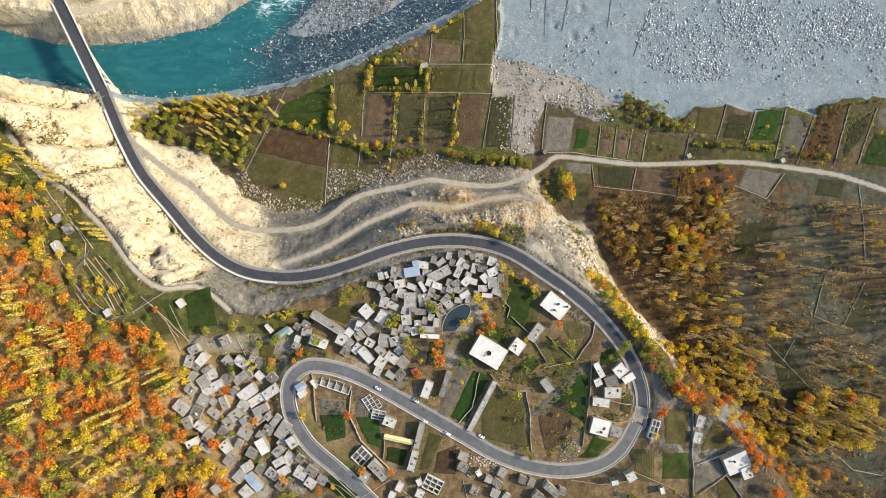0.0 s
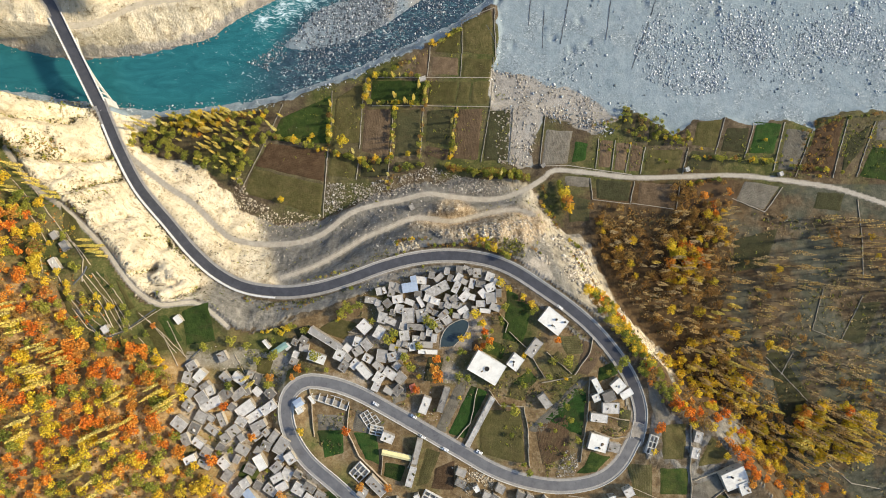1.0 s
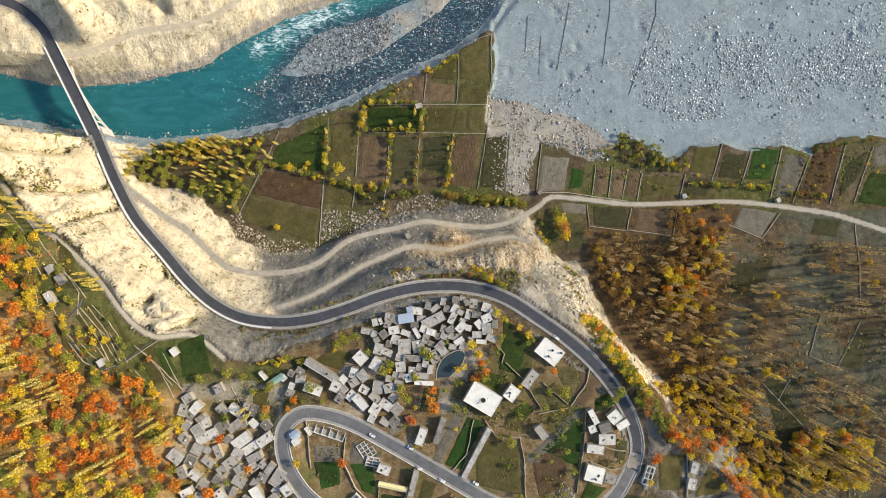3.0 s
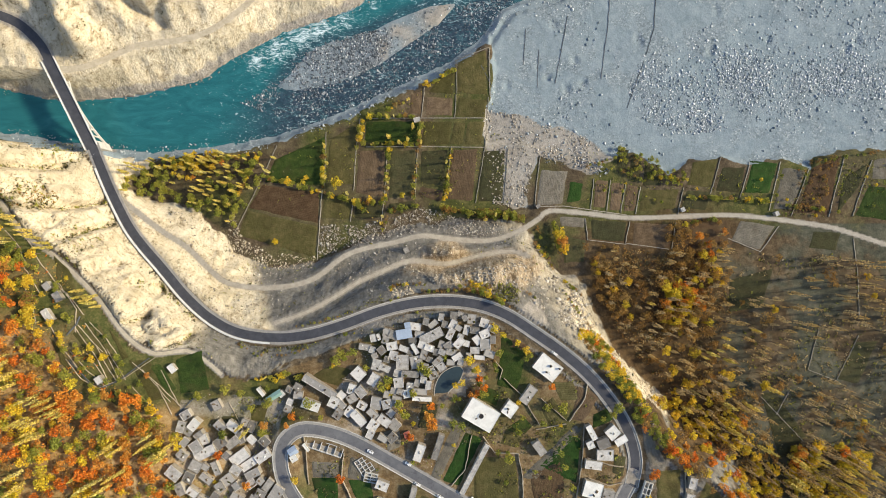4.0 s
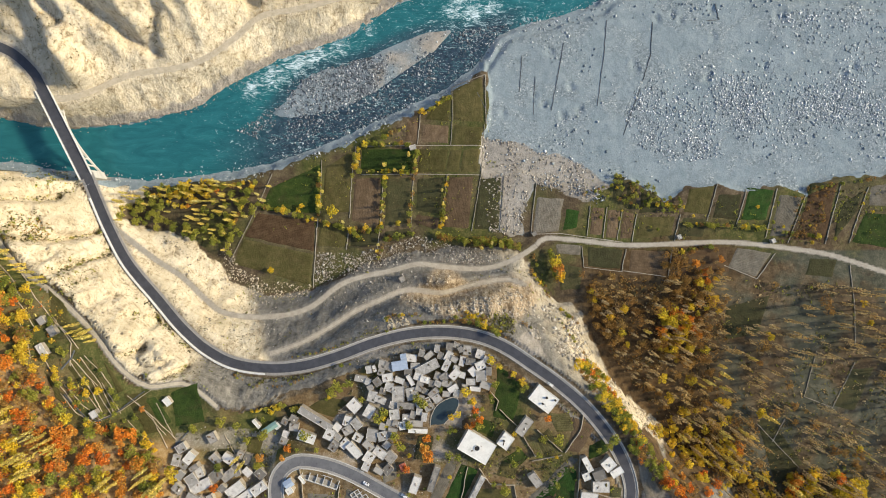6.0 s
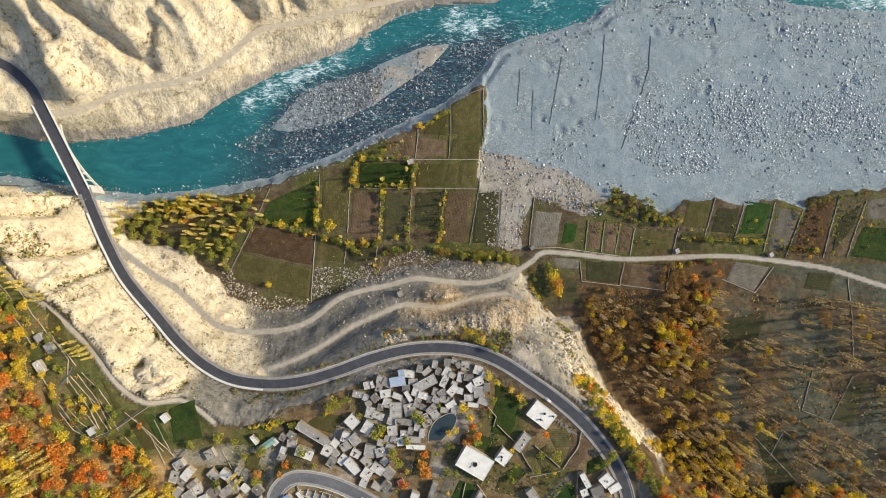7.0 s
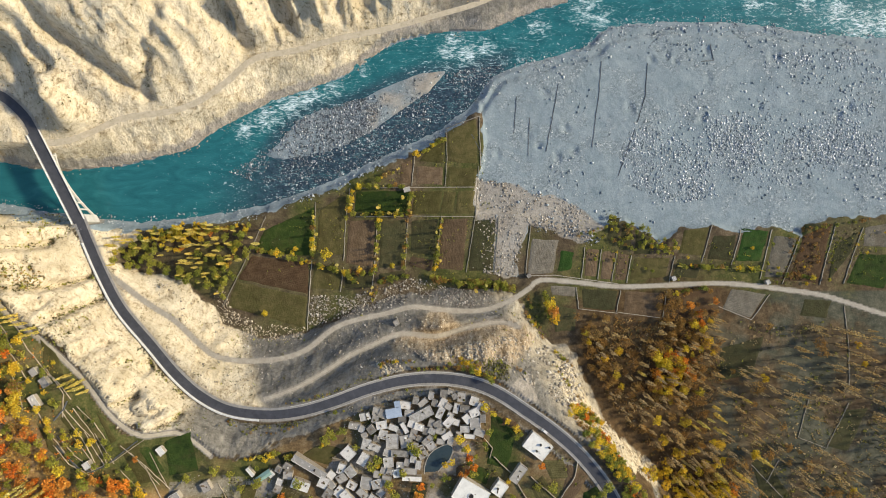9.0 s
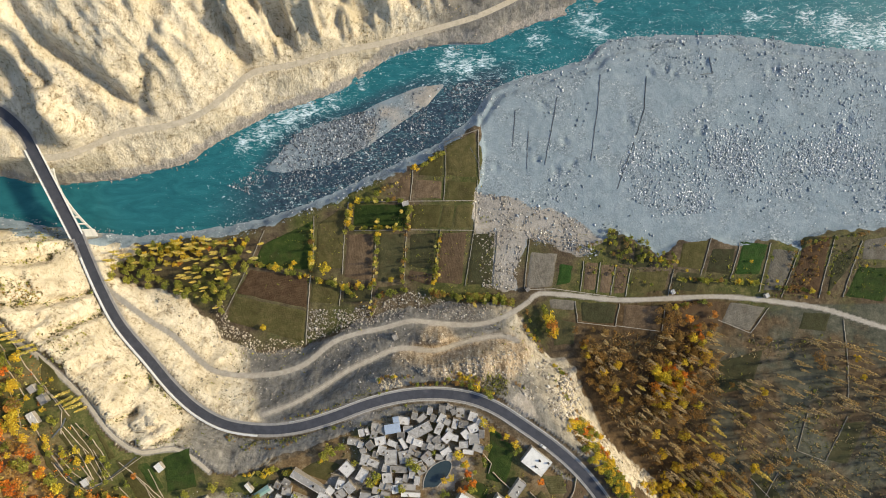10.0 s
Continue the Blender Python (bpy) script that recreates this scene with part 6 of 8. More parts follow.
def leaf_material(name, *stops):
    """Leaves that change hue from tree to tree and a little from leaf to leaf."""
    k = Nodes(name, 0.7, spec=0.2)
    tone = k.math("FRACT", k.math("ADD", k.attribute("tone").outputs["Fac"], k.chance()))
    v = k.math("ADD", k.math("MULTIPLY", tone, 0.72), k.math("MULTIPLY", k.island(), 0.28))
    n = len(stops) - 1
    col = k.ramp(v, *[(i / n, c) for i, c in enumerate(stops)])
    dim = k.n("ShaderNodeHueSaturation")
    k.put(dim.inputs["Color"], col)
    k.put(dim.inputs["Value"], k.math("ADD", k.math("MULTIPLY", k.island(), 0.7), 0.6))
    shade = k.n("ShaderNodeBsdfTranslucent")
    k.put(shade.inputs["Color"], dim.outputs[0])
    k.put(k.b.inputs["Base Color"], dim.outputs[0])
    both = k.n("ShaderNodeMixShader")
    both.inputs[0].default_value = 0.35
    k.put(both.inputs[1], k.b.outputs[0])
    k.put(both.inputs[2], shade.outputs[0])
    k.put(k.t.nodes["Material Output"].inputs["Surface"], both.outputs[0])
    return k.m


LEAF = {
    "orange": leaf_material("orange_leaves", (0.50, 0.15, 0.025), (0.74, 0.21, 0.03), (0.82, 0.33, 0.04), (0.68, 0.38, 0.08), (0.60, 0.15, 0.026)),
    "yellow": leaf_material("yellow_leaves", (0.56, 0.45, 0.045), (0.82, 0.63, 0.05), (0.82, 0.54, 0.045), (0.50, 0.48, 0.06)),
    "olive": leaf_material("olive_leaves", (0.13, 0.155, 0.028), (0.29, 0.31, 0.05), (0.44, 0.40, 0.065), (0.19, 0.24, 0.036)),
    "poplar": leaf_material("golden_poplar_leaves", (0.66, 0.50, 0.09), (0.84, 0.66, 0.17), (0.60, 0.50, 0.10), (0.80, 0.70, 0.28)),
    "scrub": leaf_material("dark_scrub_leaves", (0.055, 0.06, 0.03), (0.12, 0.115, 0.05), (0.19, 0.16, 0.075), (0.08, 0.095, 0.04)),
    "bare": leaf_material("thin_brown_leaves", (0.42, 0.32, 0.17), (0.60, 0.47, 0.25), (0.60, 0.41, 0.14), (0.54, 0.46, 0.29)),
    "brown": leaf_material("dry_brown_leaves", (0.21, 0.125, 0.042), (0.35, 0.19, 0.05), (0.42, 0.25, 0.064), (0.29, 0.21, 0.078)),
}
TREE_WORDS = {"orange": "broad apricot tree with orange autumn leaves", "yellow": "broad tree with bright yellow autumn leaves", "olive": "leafy tree with yellow-green foliage",
              "poplar": "slender poplar with pale golden leaves", "bare": "slender nearly bare poplar with thin brown leaves", "brown": "bushy tree with dry brown leaves"}


def prism(a, b, ra, rb, sides=5):
    """Places and triangles of a tapered stick from a to b."""
    a, b = np.array(a, float), np.array(b, float)
    d = (b - a) / np.linalg.norm(b - a)
    u = np.cross(d, (0.3, 0.9, 0.2))
    u /= np.linalg.norm(u)
    v = np.cross(d, u)
    t = np.arange(sides) * 2 * np.pi / sides
    ring = np.cos(t)[:, None] * u + np.sin(t)[:, None] * v
    co = np.vstack([a + ra * ring, b + rb * ring])
    i = np.arange(sides)
    j = (i + 1) % sides
    return co, np.vstack([np.c_[i, j, j + sides], np.c_[i, j + sides, i + sides]])


def join(pieces):
    co, tris, n = [], [], 0
    for c, t in pieces:
        co.append(c)
        tris.append(t + n)
        n += len(c)
    return np.vstack(co), np.vstack(tris)


def leaves(rng, places, size, lift=0.5):
    """Small leaf sprays, a quad each, at the given places."""
    n = len(places)
    d = rng.normal(size=(n, 3))
    d[:, 2] = np.abs(d[:, 2]) + lift
    d /= np.linalg.norm(d, axis=1)[:, None]
    u = np.cross(d, rng.normal(size=(n, 3)))
    u /= np.linalg.norm(u, axis=1)[:, None] + 1e-9
    v = np.cross(d, u)
    s = size * rng.uniform(0.6, 1.35, (n, 1))
    r = rng.uniform(0.55, 1.0, (n, 1))
    q = np.stack([places + u * s, places + v * s * r, places - u * s * 0.9, places - v * s * r], 1).reshape(-1, 3)
    k = np.arange(n) * 4
    return q, np.vstack([np.c_[k, k + 1, k + 2], np.c_[k, k + 2, k + 3]])


def tree_shape(kind, seed):
    """Trunk with limbs, and crown, as arrays."""
    rng = np.random.default_rng(seed)
    if kind in ("poplar", "bare"):
        high = rng.uniform(13, 18) if kind == "poplar" else rng.uniform(12, 17)
        bend = rng.normal(0, 0.35, 2)
        sticks = [prism((0, 0, -0.8), (bend[0] * 0.5, bend[1] * 0.5, high * 0.55), 0.2, 0.12), prism((bend[0] * 0.5, bend[1] * 0.5, high * 0.55), (*bend, high), 0.12, 0.03, 4)]
        n = 22 if kind == "bare" else 10
        tips = []
        for i in range(n):
            u = rng.uniform(0.18, 0.92)
            t, r = rng.uniform(0, 6.28), rng.uniform(0.5, 1.1) * (1.15 - u)
            base = np.array((bend[0] * u, bend[1] * u, high * u))
            tip = base + (r * math.cos(t), r * math.sin(t), rng.uniform(1.4, 2.6))
            sticks.append(prism(base, tip, 0.05, 0.02, 3))
            tips.append(tip)
        m = 200 if kind == "poplar" else 110
        u = rng.uniform(0.13 if kind == "poplar" else 0.3, 1.02, m)
        t = rng.uniform(0, 6.28, m)
        r = (1.0 if kind == "poplar" else 0.95) * np.sqrt(rng.uniform(0.05, 1, m)) * np.sin(np.clip(u * 0.93 + 0.1, 0, 1) * np.pi) ** 0.6
        P = np.c_[bend[0] * u + r * np.cos(t), bend[1] * u + r * np.sin(t), high * u]
        return join(sticks), leaves(rng, P, 0.40 if kind == "poplar" else 0.34, 0.3)
    high, wide = rng.uniform(5.0, 8.0), rng.uniform(2.3, 3.6)
    sticks = [prism((0, 0, -0.8), (0, 0, high * 0.42), 0.26, 0.18, 6)]
    P = []
    n = int(rng.integers(8, 13))
    for i in range(n):
        t, r = i * 2.4 + rng.uniform(-0.5, 0.5), wide * math.sqrt((i + 0.3) / n) * rng.uniform(0.7, 1.0)
        z = high * (0.98 - 0.42 * (r / wide) ** 2) * rng.uniform(0.86, 1.0)
        c = np.array((r * math.cos(t), r * math.sin(t), z))
        sticks.append(prism((0, 0, high * rng.uniform(0.28, 0.42)), c * (0.9, 0.9, 0.93), 0.1, 0.03, 4))
        m = 28 if kind != "brown" else 22
        d = rng.normal(size=(m, 3))
        d /= np.linalg.norm(d, axis=1)[:, None]
        P.append(c + d * rng.uniform(0.55, 1.0, (m, 1)) * (wide * 0.40, wide * 0.40, wide * 0.34))
    return join(sticks), leaves(rng, np.vstack(P), 0.40 if kind != "brown" else 0.33)


KINDS = ("orange", "yellow", "olive", "poplar", "bare", "brown")
SHAPES = {k: [tree_shape(k, 100 * i + j) for j in range(6)] for i, k in enumerate(KINDS)}
MODELS = {k: [(tri_mesh("trunk", *a, BARK), tri_mesh("crown", *b, LEAF[k])) for a, b in SHAPES[k]] for k in KINDS}
grove = random.Random(9)
MANY = {}       # trees that nobody could count, by wood


def lone_tree(x, y, kind, size=1.0, seat=0.0):
    m = Matrix.LocRotScale((x, y, up(x, y) - 0.1), Euler((grove.uniform(-0.04, 0.04), grove.uniform(-0.04, 0.04), grove.uniform(0, 6.28))), (size, size, size * grove.uniform(0.9, 1.12)))
    top = empty("tree", m, TREE_WORDS[kind], "tree", kind + " trees")
    trunk, crown = MODELS[kind][grove.randrange(6)]
    shared("trunk", trunk, top)
    shared("crown", crown, top)


def trees(pts, kind, size=1.0):
    for p in pts if isinstance(pts, list) else [pts]:
        lone_tree(p[0], p[1], kind, size * grove.uniform(0.85, 1.15))


def block_map():
    """Where on the ground's net a road, track, river or building stands."""
    X, Y = GRID_X[DISTANT:-DISTANT, DISTANT:-DISTANT], GRID_Y[DISTANT:-DISTANT, DISTANT:-DISTANT]
    m = inside(RIVER, X, Y)
    for line in ROADS:
        m |= near(line[::2], X, Y)[0] < 6.3
    for line in LANES + [TRACK_N]:
        m |= near(line, X, Y)[0] < 3.0
    for x, y, r in BUILT:
        m |= (X - x) ** 2 + (Y - y) ** 2 < (r * 0.85 + 1.0) ** 2
    return m


BLOCKED = block_map()


def clear(x, y):
    i, j = int(round((x + 335) / 1.6)), int(round((y + 215) / 1.6))
    return not (0 <= i < BLOCKED.shape[1] and 0 <= j < BLOCKED.shape[0] and BLOCKED[j, i])


def wood(poly, each, mix, name, lone=0, size=1.0, gaps=0.0, seed=1, grain=22.0, holes=()):
    """Trees scattered over a stretch of ground, one to so many square metres: the first as things, the rest as one wood."""
    p = np.array(poly)
    lo, hi = p.min(0), p.max(0)
    step = math.sqrt(each)
    rng = random.Random(seed)
    spots = []
    for i in range(int((hi[0] - lo[0]) / step) + 1):
        for j in range(int((hi[1] - lo[1]) / step) + 1):
            spots.append((lo[0] + (i + rng.uniform(-0.1, 1.1)) * step, lo[1] + (j + rng.uniform(-0.1, 1.1)) * step))
    S = np.array(spots)
    keep = inside(poly, S[:, 0], S[:, 1]) & (wave(S[:, 0], S[:, 1], grain, seed + 3) > gaps - 1)
    for h in holes:
        keep &= ~inside(h, S[:, 0], S[:, 1])
    hue = wave(S[:, 0], S[:, 1], 19, seed + 7) * 0.30 + 0.5
    rng.shuffle(order := list(np.nonzero(keep)[0]))
    names, weights = list(mix), np.cumsum(list(mix.values())) / sum(mix.values())
    count = 0
    for i in order:
        x, y = S[i]
        if not clear(x, y):
            continue
        v = min(0.999, max(0, 0.55 * rng.random() + 0.9 * (hue[i] - 0.28)))
        kind = names[int(np.searchsorted(weights, v))]
        s = size * rng.uniform(0.62, 1.25)
        if count < lone:
            lone_tree(x, y, kind, s)
            count += 1
        else:
            MANY.setdefault(name, []).append((x, y, kind, s, rng.uniform(0, 6.28), rng.randrange(6), rng.random()))


def plant_woods():
    """One mesh for each wood, with bark and every sort of leaf."""
    for name, rows in MANY.items():
        co, tris, tone, slot, n = [], [], [], [], 0
        Z = lie(np.array([r[0] for r in rows]), np.array([r[1] for r in rows]))
        for (x, y, kind, s, turn, which, hue), z in zip(rows, Z):
            c, q = math.cos(turn) * s, math.sin(turn) * s
            M = np.array(((c, -q, 0), (q, c, 0), (0, 0, s)))
            for k, (P, T) in enumerate(SHAPES[kind][which]):
                co.append(P @ M.T + (x, y, z - 0.1))
                tris.append(T + n)
                n += len(P)
                tone.append(np.full(len(P), hue))
                slot.append(np.full(len(T), 0 if k == 0 else 1 + KINDS.index(kind)))
        me = tri_mesh(name, np.vstack(co), np.vstack(tris), BARK, np.concatenate(tone))
        for k in KINDS:
            me.materials.append(LEAF[k])
        me.polygons.foreach_set("material_index", np.concatenate(slot).astype(np.int32))
        tagged(new(name, me), WOOD_WORDS[name], "trees", kind="stuff")


WOOD_WORDS = {"orchard": "dense orchard of orange, red and yellow autumn trees on terraces", "poplar_grove": "grove of nearly bare brown poplars on low ground",
              "riverside_grove": "thicket of golden poplars and bushes above the river", "slope_trees": "orange and yellow trees along the cliff edge", "village_trees": "scattered garden trees among village houses", "hedges": "yellow-green hedge bushes along field walls"}

trees((-243.8, 23.1), "yellow", 1.25)
trees((-64.0, 89.8), "yellow", 1.25)
trees((260.3, -4.6), "yellow", 1.25)
trees((188.0, 16.4), "yellow", 1.25)
trees((195.6, 8.9), "yellow", 1.25)
trees((-252.3, 33.5), "yellow", 0.9)
trees((-225.4, -16.1), "yellow", 0.9)
trees((-236.3, -9.0), "yellow", 0.9)
trees((-244.6, -19.3), "yellow", 0.9)
trees((-236.8, -25.6), "yellow", 0.9)
trees((-208.0, -55.7), "yellow", 0.9)
trees((1.7, 162.9), "yellow", 0.9)
trees((-180.4, 101.1), "yellow", 0.9)
trees((-170.2, 105.3), "yellow", 0.9)
trees((-202.5, 96.7), "yellow", 0.9)
trees((-212.8, 91.8), "yellow", 0.9)
trees((-45.4, 129.6), "yellow", 0.9)
trees((35.2, -38.9), "yellow", 0.9)
trees((30.4, -32.6), "yellow", 0.9)
trees((20.9, -48.9), "yellow", 0.9)
trees((25.4, -47.4), "yellow", 0.9)
trees((-83.4, -107.1), "yellow", 0.9)
trees((-98.6, -45.2), "yellow", 0.9)
trees((-94.2, -43.0), "yellow", 0.9)
trees((181.4, 5.5), "yellow", 0.9)
trees((182.7, -4.6), "yellow", 0.9)
trees((178.3, -12.2), "yellow", 0.9)
trees((189.3, -17.3), "yellow", 0.9)
trees((153.8, -10.1), "yellow", 0.9)
trees((327.6, -89.1), "yellow", 0.9)
trees((121.2, -37.4), "yellow", 0.9)
trees((124.9, -43.1), "yellow", 0.9)
trees((130.0, -49.7), "yellow", 0.9)
trees((134.7, -55.6), "yellow", 0.9)
trees((117.7, -23.3), "yellow", 0.9)
trees((109.9, -18.3), "yellow", 0.9)
trees((128.9, -33.4), "yellow", 0.9)
trees((128.2, -44.7), "yellow", 0.9)
trees((120.7, -30.6), "yellow", 0.9)
trees((53.1, -15.8), "yellow", 0.9)
trees((47.5, -12.1), "yellow", 0.9)
trees((62.4, -21.4), "yellow", 0.9)
trees((68.0, -26.7), "yellow", 0.9)
trees((128.8, 23.6), "yellow", 0.9)
trees((126.7, 29.9), "yellow", 0.9)
trees((331.6, 19.5), "yellow", 0.9)
trees((338.1, 4.7), "yellow", 0.9)
trees((-109.2, 46.8), "yellow", 0.95)
trees((-88.7, 90.8), "yellow", 0.7)
trees((-30.9, 77.6), "yellow", 0.7)
trees((-16.3, 81.0), "yellow", 0.7)
trees((-82.5, 83.4), "yellow", 0.7)
trees((-7.0, -73.8), "yellow", 0.7)
trees((147.3, -122.7), "yellow", 0.7)
trees((-51.6, 74.5), "yellow", 0.7)
trees((-40.0, 77.5), "yellow", 0.7)
trees((-86.7, 93.7), "yellow", 0.7)
trees((236.6, -122.9), "yellow", 0.7)
trees((309.1, -171.8), "yellow", 0.7)
trees((319.7, -176.0), "yellow", 0.7)
trees((106.1, -18.8), "yellow", 0.7)
trees((-23.9, -50.0), "yellow", 0.7)
trees((-22.0, -55.5), "yellow", 0.7)
trees((102.2, 45.8), "orange", 1.55)
trees((100.1, 51.7), "yellow", 1.35)
trees((104.3, 40.8), "yellow", 1.35)
trees((4.5, -61.8), "orange", 1.2)
trees((3.0, -68.3), "orange", 1.2)
trees((5.9, -73.1), "orange", 1.2)
trees((198.5, -100.1), "orange", 1.2)
trees((212.5, -107.1), "orange", 1.2)
trees((197.4, -105.3), "orange", 1.2)
trees((221.5, -141.1), "orange", 1.2)
trees((237.0, -150.0), "orange", 1.2)
trees((36.6, -44.5), "orange", 0.95)
trees((39.6, -50.0), "orange", 0.95)
trees((200.1, -118.4), "orange", 0.95)
trees((250.1, -160.4), "orange", 0.95)
trees((210.9, -129.6), "orange", 0.95)
trees((211.5, -135.8), "orange", 0.95)
trees((-95.9, -148.6), "orange", 0.95)
trees((-8.9, -81.8), "orange", 0.95)
trees((294.3, -169.7), "orange", 0.95)
trees((292.2, -165.5), "orange", 0.95)
trees((-157.8, -117.0), "orange", 0.95)
trees((-89.2, -72.8), "orange", 0.95)
trees((-86.4, -67.9), "orange", 0.95)
trees((-132.3, -90.5), "orange", 0.95)
trees((-114.6, -110.9), "orange", 0.95)
trees((-45.0, -143.0), "orange", 0.95)
trees((-26.9, -143.4), "orange", 0.95)
trees((150.2, -108.8), "orange", 0.95)
trees((151.8, -106.0), "orange", 0.95)
trees((84.3, -50.0), "orange", 0.95)
trees((32.0, -55.5), "orange", 0.95)
trees((-54.7, -108.0), "orange", 0.95)
trees((-105.1, -73.6), "orange", 0.95)
trees((35.8, -53.7), "orange", 0.95)
trees((318.3, -125.1), "orange", 0.95)
trees((325.7, -135.1), "orange", 0.95)
trees((-54.8, -28.1), "olive", 1.1)
trees((-59.2, -31.5), "olive", 1.1)
trees((-172.2, -67.5), "olive", 1.1)
trees((-129.6, -49.3), "olive", 1.1)
trees((-119.8, -53.2), "olive", 1.1)
trees((-168.2, 77.8), "olive", 1.1)
trees((-130.0, -78.2), "olive", 1.1)
trees((-23.9, -44.5), "olive", 1.1)
trees((-27.6, -48.9), "olive", 1.1)
trees((-1.5, -37.1), "olive", 1.1)
trees((2.2, -40.0), "olive", 1.1)
trees((-145.5, -52.5), "olive", 1.1)
trees((91.5, -62.9), "olive", 1.1)
trees((55.7, -95.5), "olive", 1.1)
trees((-16.4, -61.0), "olive", 1.1)
trees((-12.6, -66.5), "olive", 1.1)
trees((-7.1, -53.7), "olive", 1.1)
trees((-101.8, -59.1), "olive", 1.1)
trees((39.5, -53.7), "olive", 1.1)
trees((125.3, -68.6), "olive", 1.1)
trees((128.4, -63.1), "olive", 1.1)
trees((-75.9, -59.2), "olive", 1.1)
trees((-213.5, 96.2), "poplar", 1.0)
trees((-210.3, 92.5), "poplar", 1.0)
trees((-26.7, 138.2), "poplar", 1.0)
trees((-12.1, 121.6), "poplar", 1.0)
trees((-71.5, 104.3), "poplar", 1.0)
trees((-72.3, 93.9), "poplar", 1.0)
trees((-73.1, 116.7), "poplar", 1.0)
trees((-45.4, 125.4), "poplar", 1.0)
trees((-3.8, 126.0), "poplar", 1.0)
trees((-2.5, 119.7), "poplar", 1.0)
trees((17.2, 94.6), "poplar", 1.0)
trees((19.2, 84.1), "poplar", 1.0)
trees((16.3, 105.1), "poplar", 1.0)
trees((-25.9, 123.5), "poplar", 1.0)
trees((-18.4, 119.5), "poplar", 1.0)
trees((-7.9, 130.1), "poplar", 1.0)
trees((-56.6, 81.6), "poplar", 1.0)
trees((-26.7, 85.9), "poplar", 1.0)
trees((-27.5, 94.3), "poplar", 1.0)
trees((-30.8, 65.0), "poplar", 1.0)
trees((44.4, 62.4), "poplar", 1.0)
trees((52.8, 65.4), "poplar", 1.0)
trees((59.1, 67.5), "poplar", 1.0)
trees((-109.2, 108.0), "poplar", 1.0)
trees((-113.2, 97.5), "poplar", 1.0)
trees((-118.1, 101.6), "poplar", 1.0)
trees((-233.6, -49.2), "poplar", 1.15)
trees((-230.6, -51.0), "poplar", 1.15)
trees((-227.4, -53.1), "poplar", 1.15)
trees((-225.0, -55.2), "poplar", 1.15)
trees((-221.9, -57.4), "poplar", 1.15)
trees((-219.4, -58.8), "poplar", 1.15)
trees((-235.2, -46.8), "poplar", 1.15)
trees((-229.2, -49.3), "poplar", 1.15)
trees((-223.9, -51.9), "poplar", 1.15)
trees((-220.8, -54.7), "poplar", 1.15)
trees((-235.5, -67.5), "poplar", 1.15)
trees((-233.0, -69.0), "poplar", 1.15)
trees((-230.0, -70.4), "poplar", 1.15)
trees((-237.6, -71.4), "poplar", 1.15)
trees((-195.8, -80.2), "poplar", 1.15)
trees((-193.4, -79.0), "poplar", 1.15)
trees((-191.0, -77.8), "poplar", 1.15)
trees((-189.0, -82.0), "poplar", 1.15)
trees((-186.6, -80.7), "poplar", 1.15)
trees((-174.2, -75.5), "poplar", 1.15)
trees((-171.8, -74.6), "poplar", 1.15)
trees((-174.6, -81.4), "poplar", 1.15)
trees((-172.2, -80.1), "poplar", 1.15)
trees((-169.1, -78.9), "poplar", 1.15)
trees((-167.4, -85.9), "poplar", 1.15)
trees((-164.9, -84.6), "poplar", 1.15)
trees((-162.4, -83.3), "poplar", 1.15)
trees((-159.9, -82.1), "poplar", 1.15)
trees((-169.3, -88.5), "poplar", 1.15)
trees((-164.2, -88.1), "poplar", 1.15)
trees((-206.8, -103.1), "poplar", 1.15)
trees((-203.9, -101.3), "poplar", 1.15)
trees((-200.9, -100.1), "poplar", 1.15)
trees((-198.0, -99.0), "poplar", 1.15)
trees((-198.9, -106.3), "poplar", 1.15)
trees((-195.9, -104.9), "poplar", 1.15)
trees((-193.2, -103.4), "poplar", 1.15)
trees((-188.9, -96.9), "poplar", 1.15)
trees((-184.4, -94.5), "poplar", 1.15)
trees((-211.7, -97.1), "poplar", 1.15)
trees((-252.7, -21.7), "poplar", 1.15)
trees((-250.2, -25.2), "poplar", 1.15)
trees((-253.8, -28.5), "poplar", 1.15)
trees((-247.8, -32.0), "poplar", 1.15)
trees((-250.4, -35.3), "poplar", 1.15)
trees((-245.9, -38.7), "poplar", 1.15)
trees((-238.7, -60.7), "poplar", 1.15)
trees((-254.9, -33.5), "poplar", 1.15)
trees((-118.2, -72.6), "poplar", 1.15)
trees((-115.4, -76.3), "poplar", 1.15)
trees((-213.4, 12.7), "poplar", 1.0)
trees((-210.7, 10.3), "poplar", 1.0)
trees((-207.9, 8.1), "poplar", 1.0)
trees((-205.1, 5.7), "poplar", 1.0)
trees((-215.2, 16.3), "poplar", 1.0)
trees((-207.3, 12.7), "poplar", 1.0)
trees((-247.3, 52.0), "poplar", 1.0)
trees((-240.9, 49.0), "poplar", 1.0)
trees((-236.9, 46.0), "poplar", 1.0)
trees((-248.0, 53.9), "poplar", 1.0)
trees((-234.5, 43.3), "poplar", 1.0)
trees((-259.8, 60.5), "poplar", 1.0)
trees((-256.0, 57.7), "poplar", 1.0)
trees((-258.7, 49.0), "poplar", 1.0)

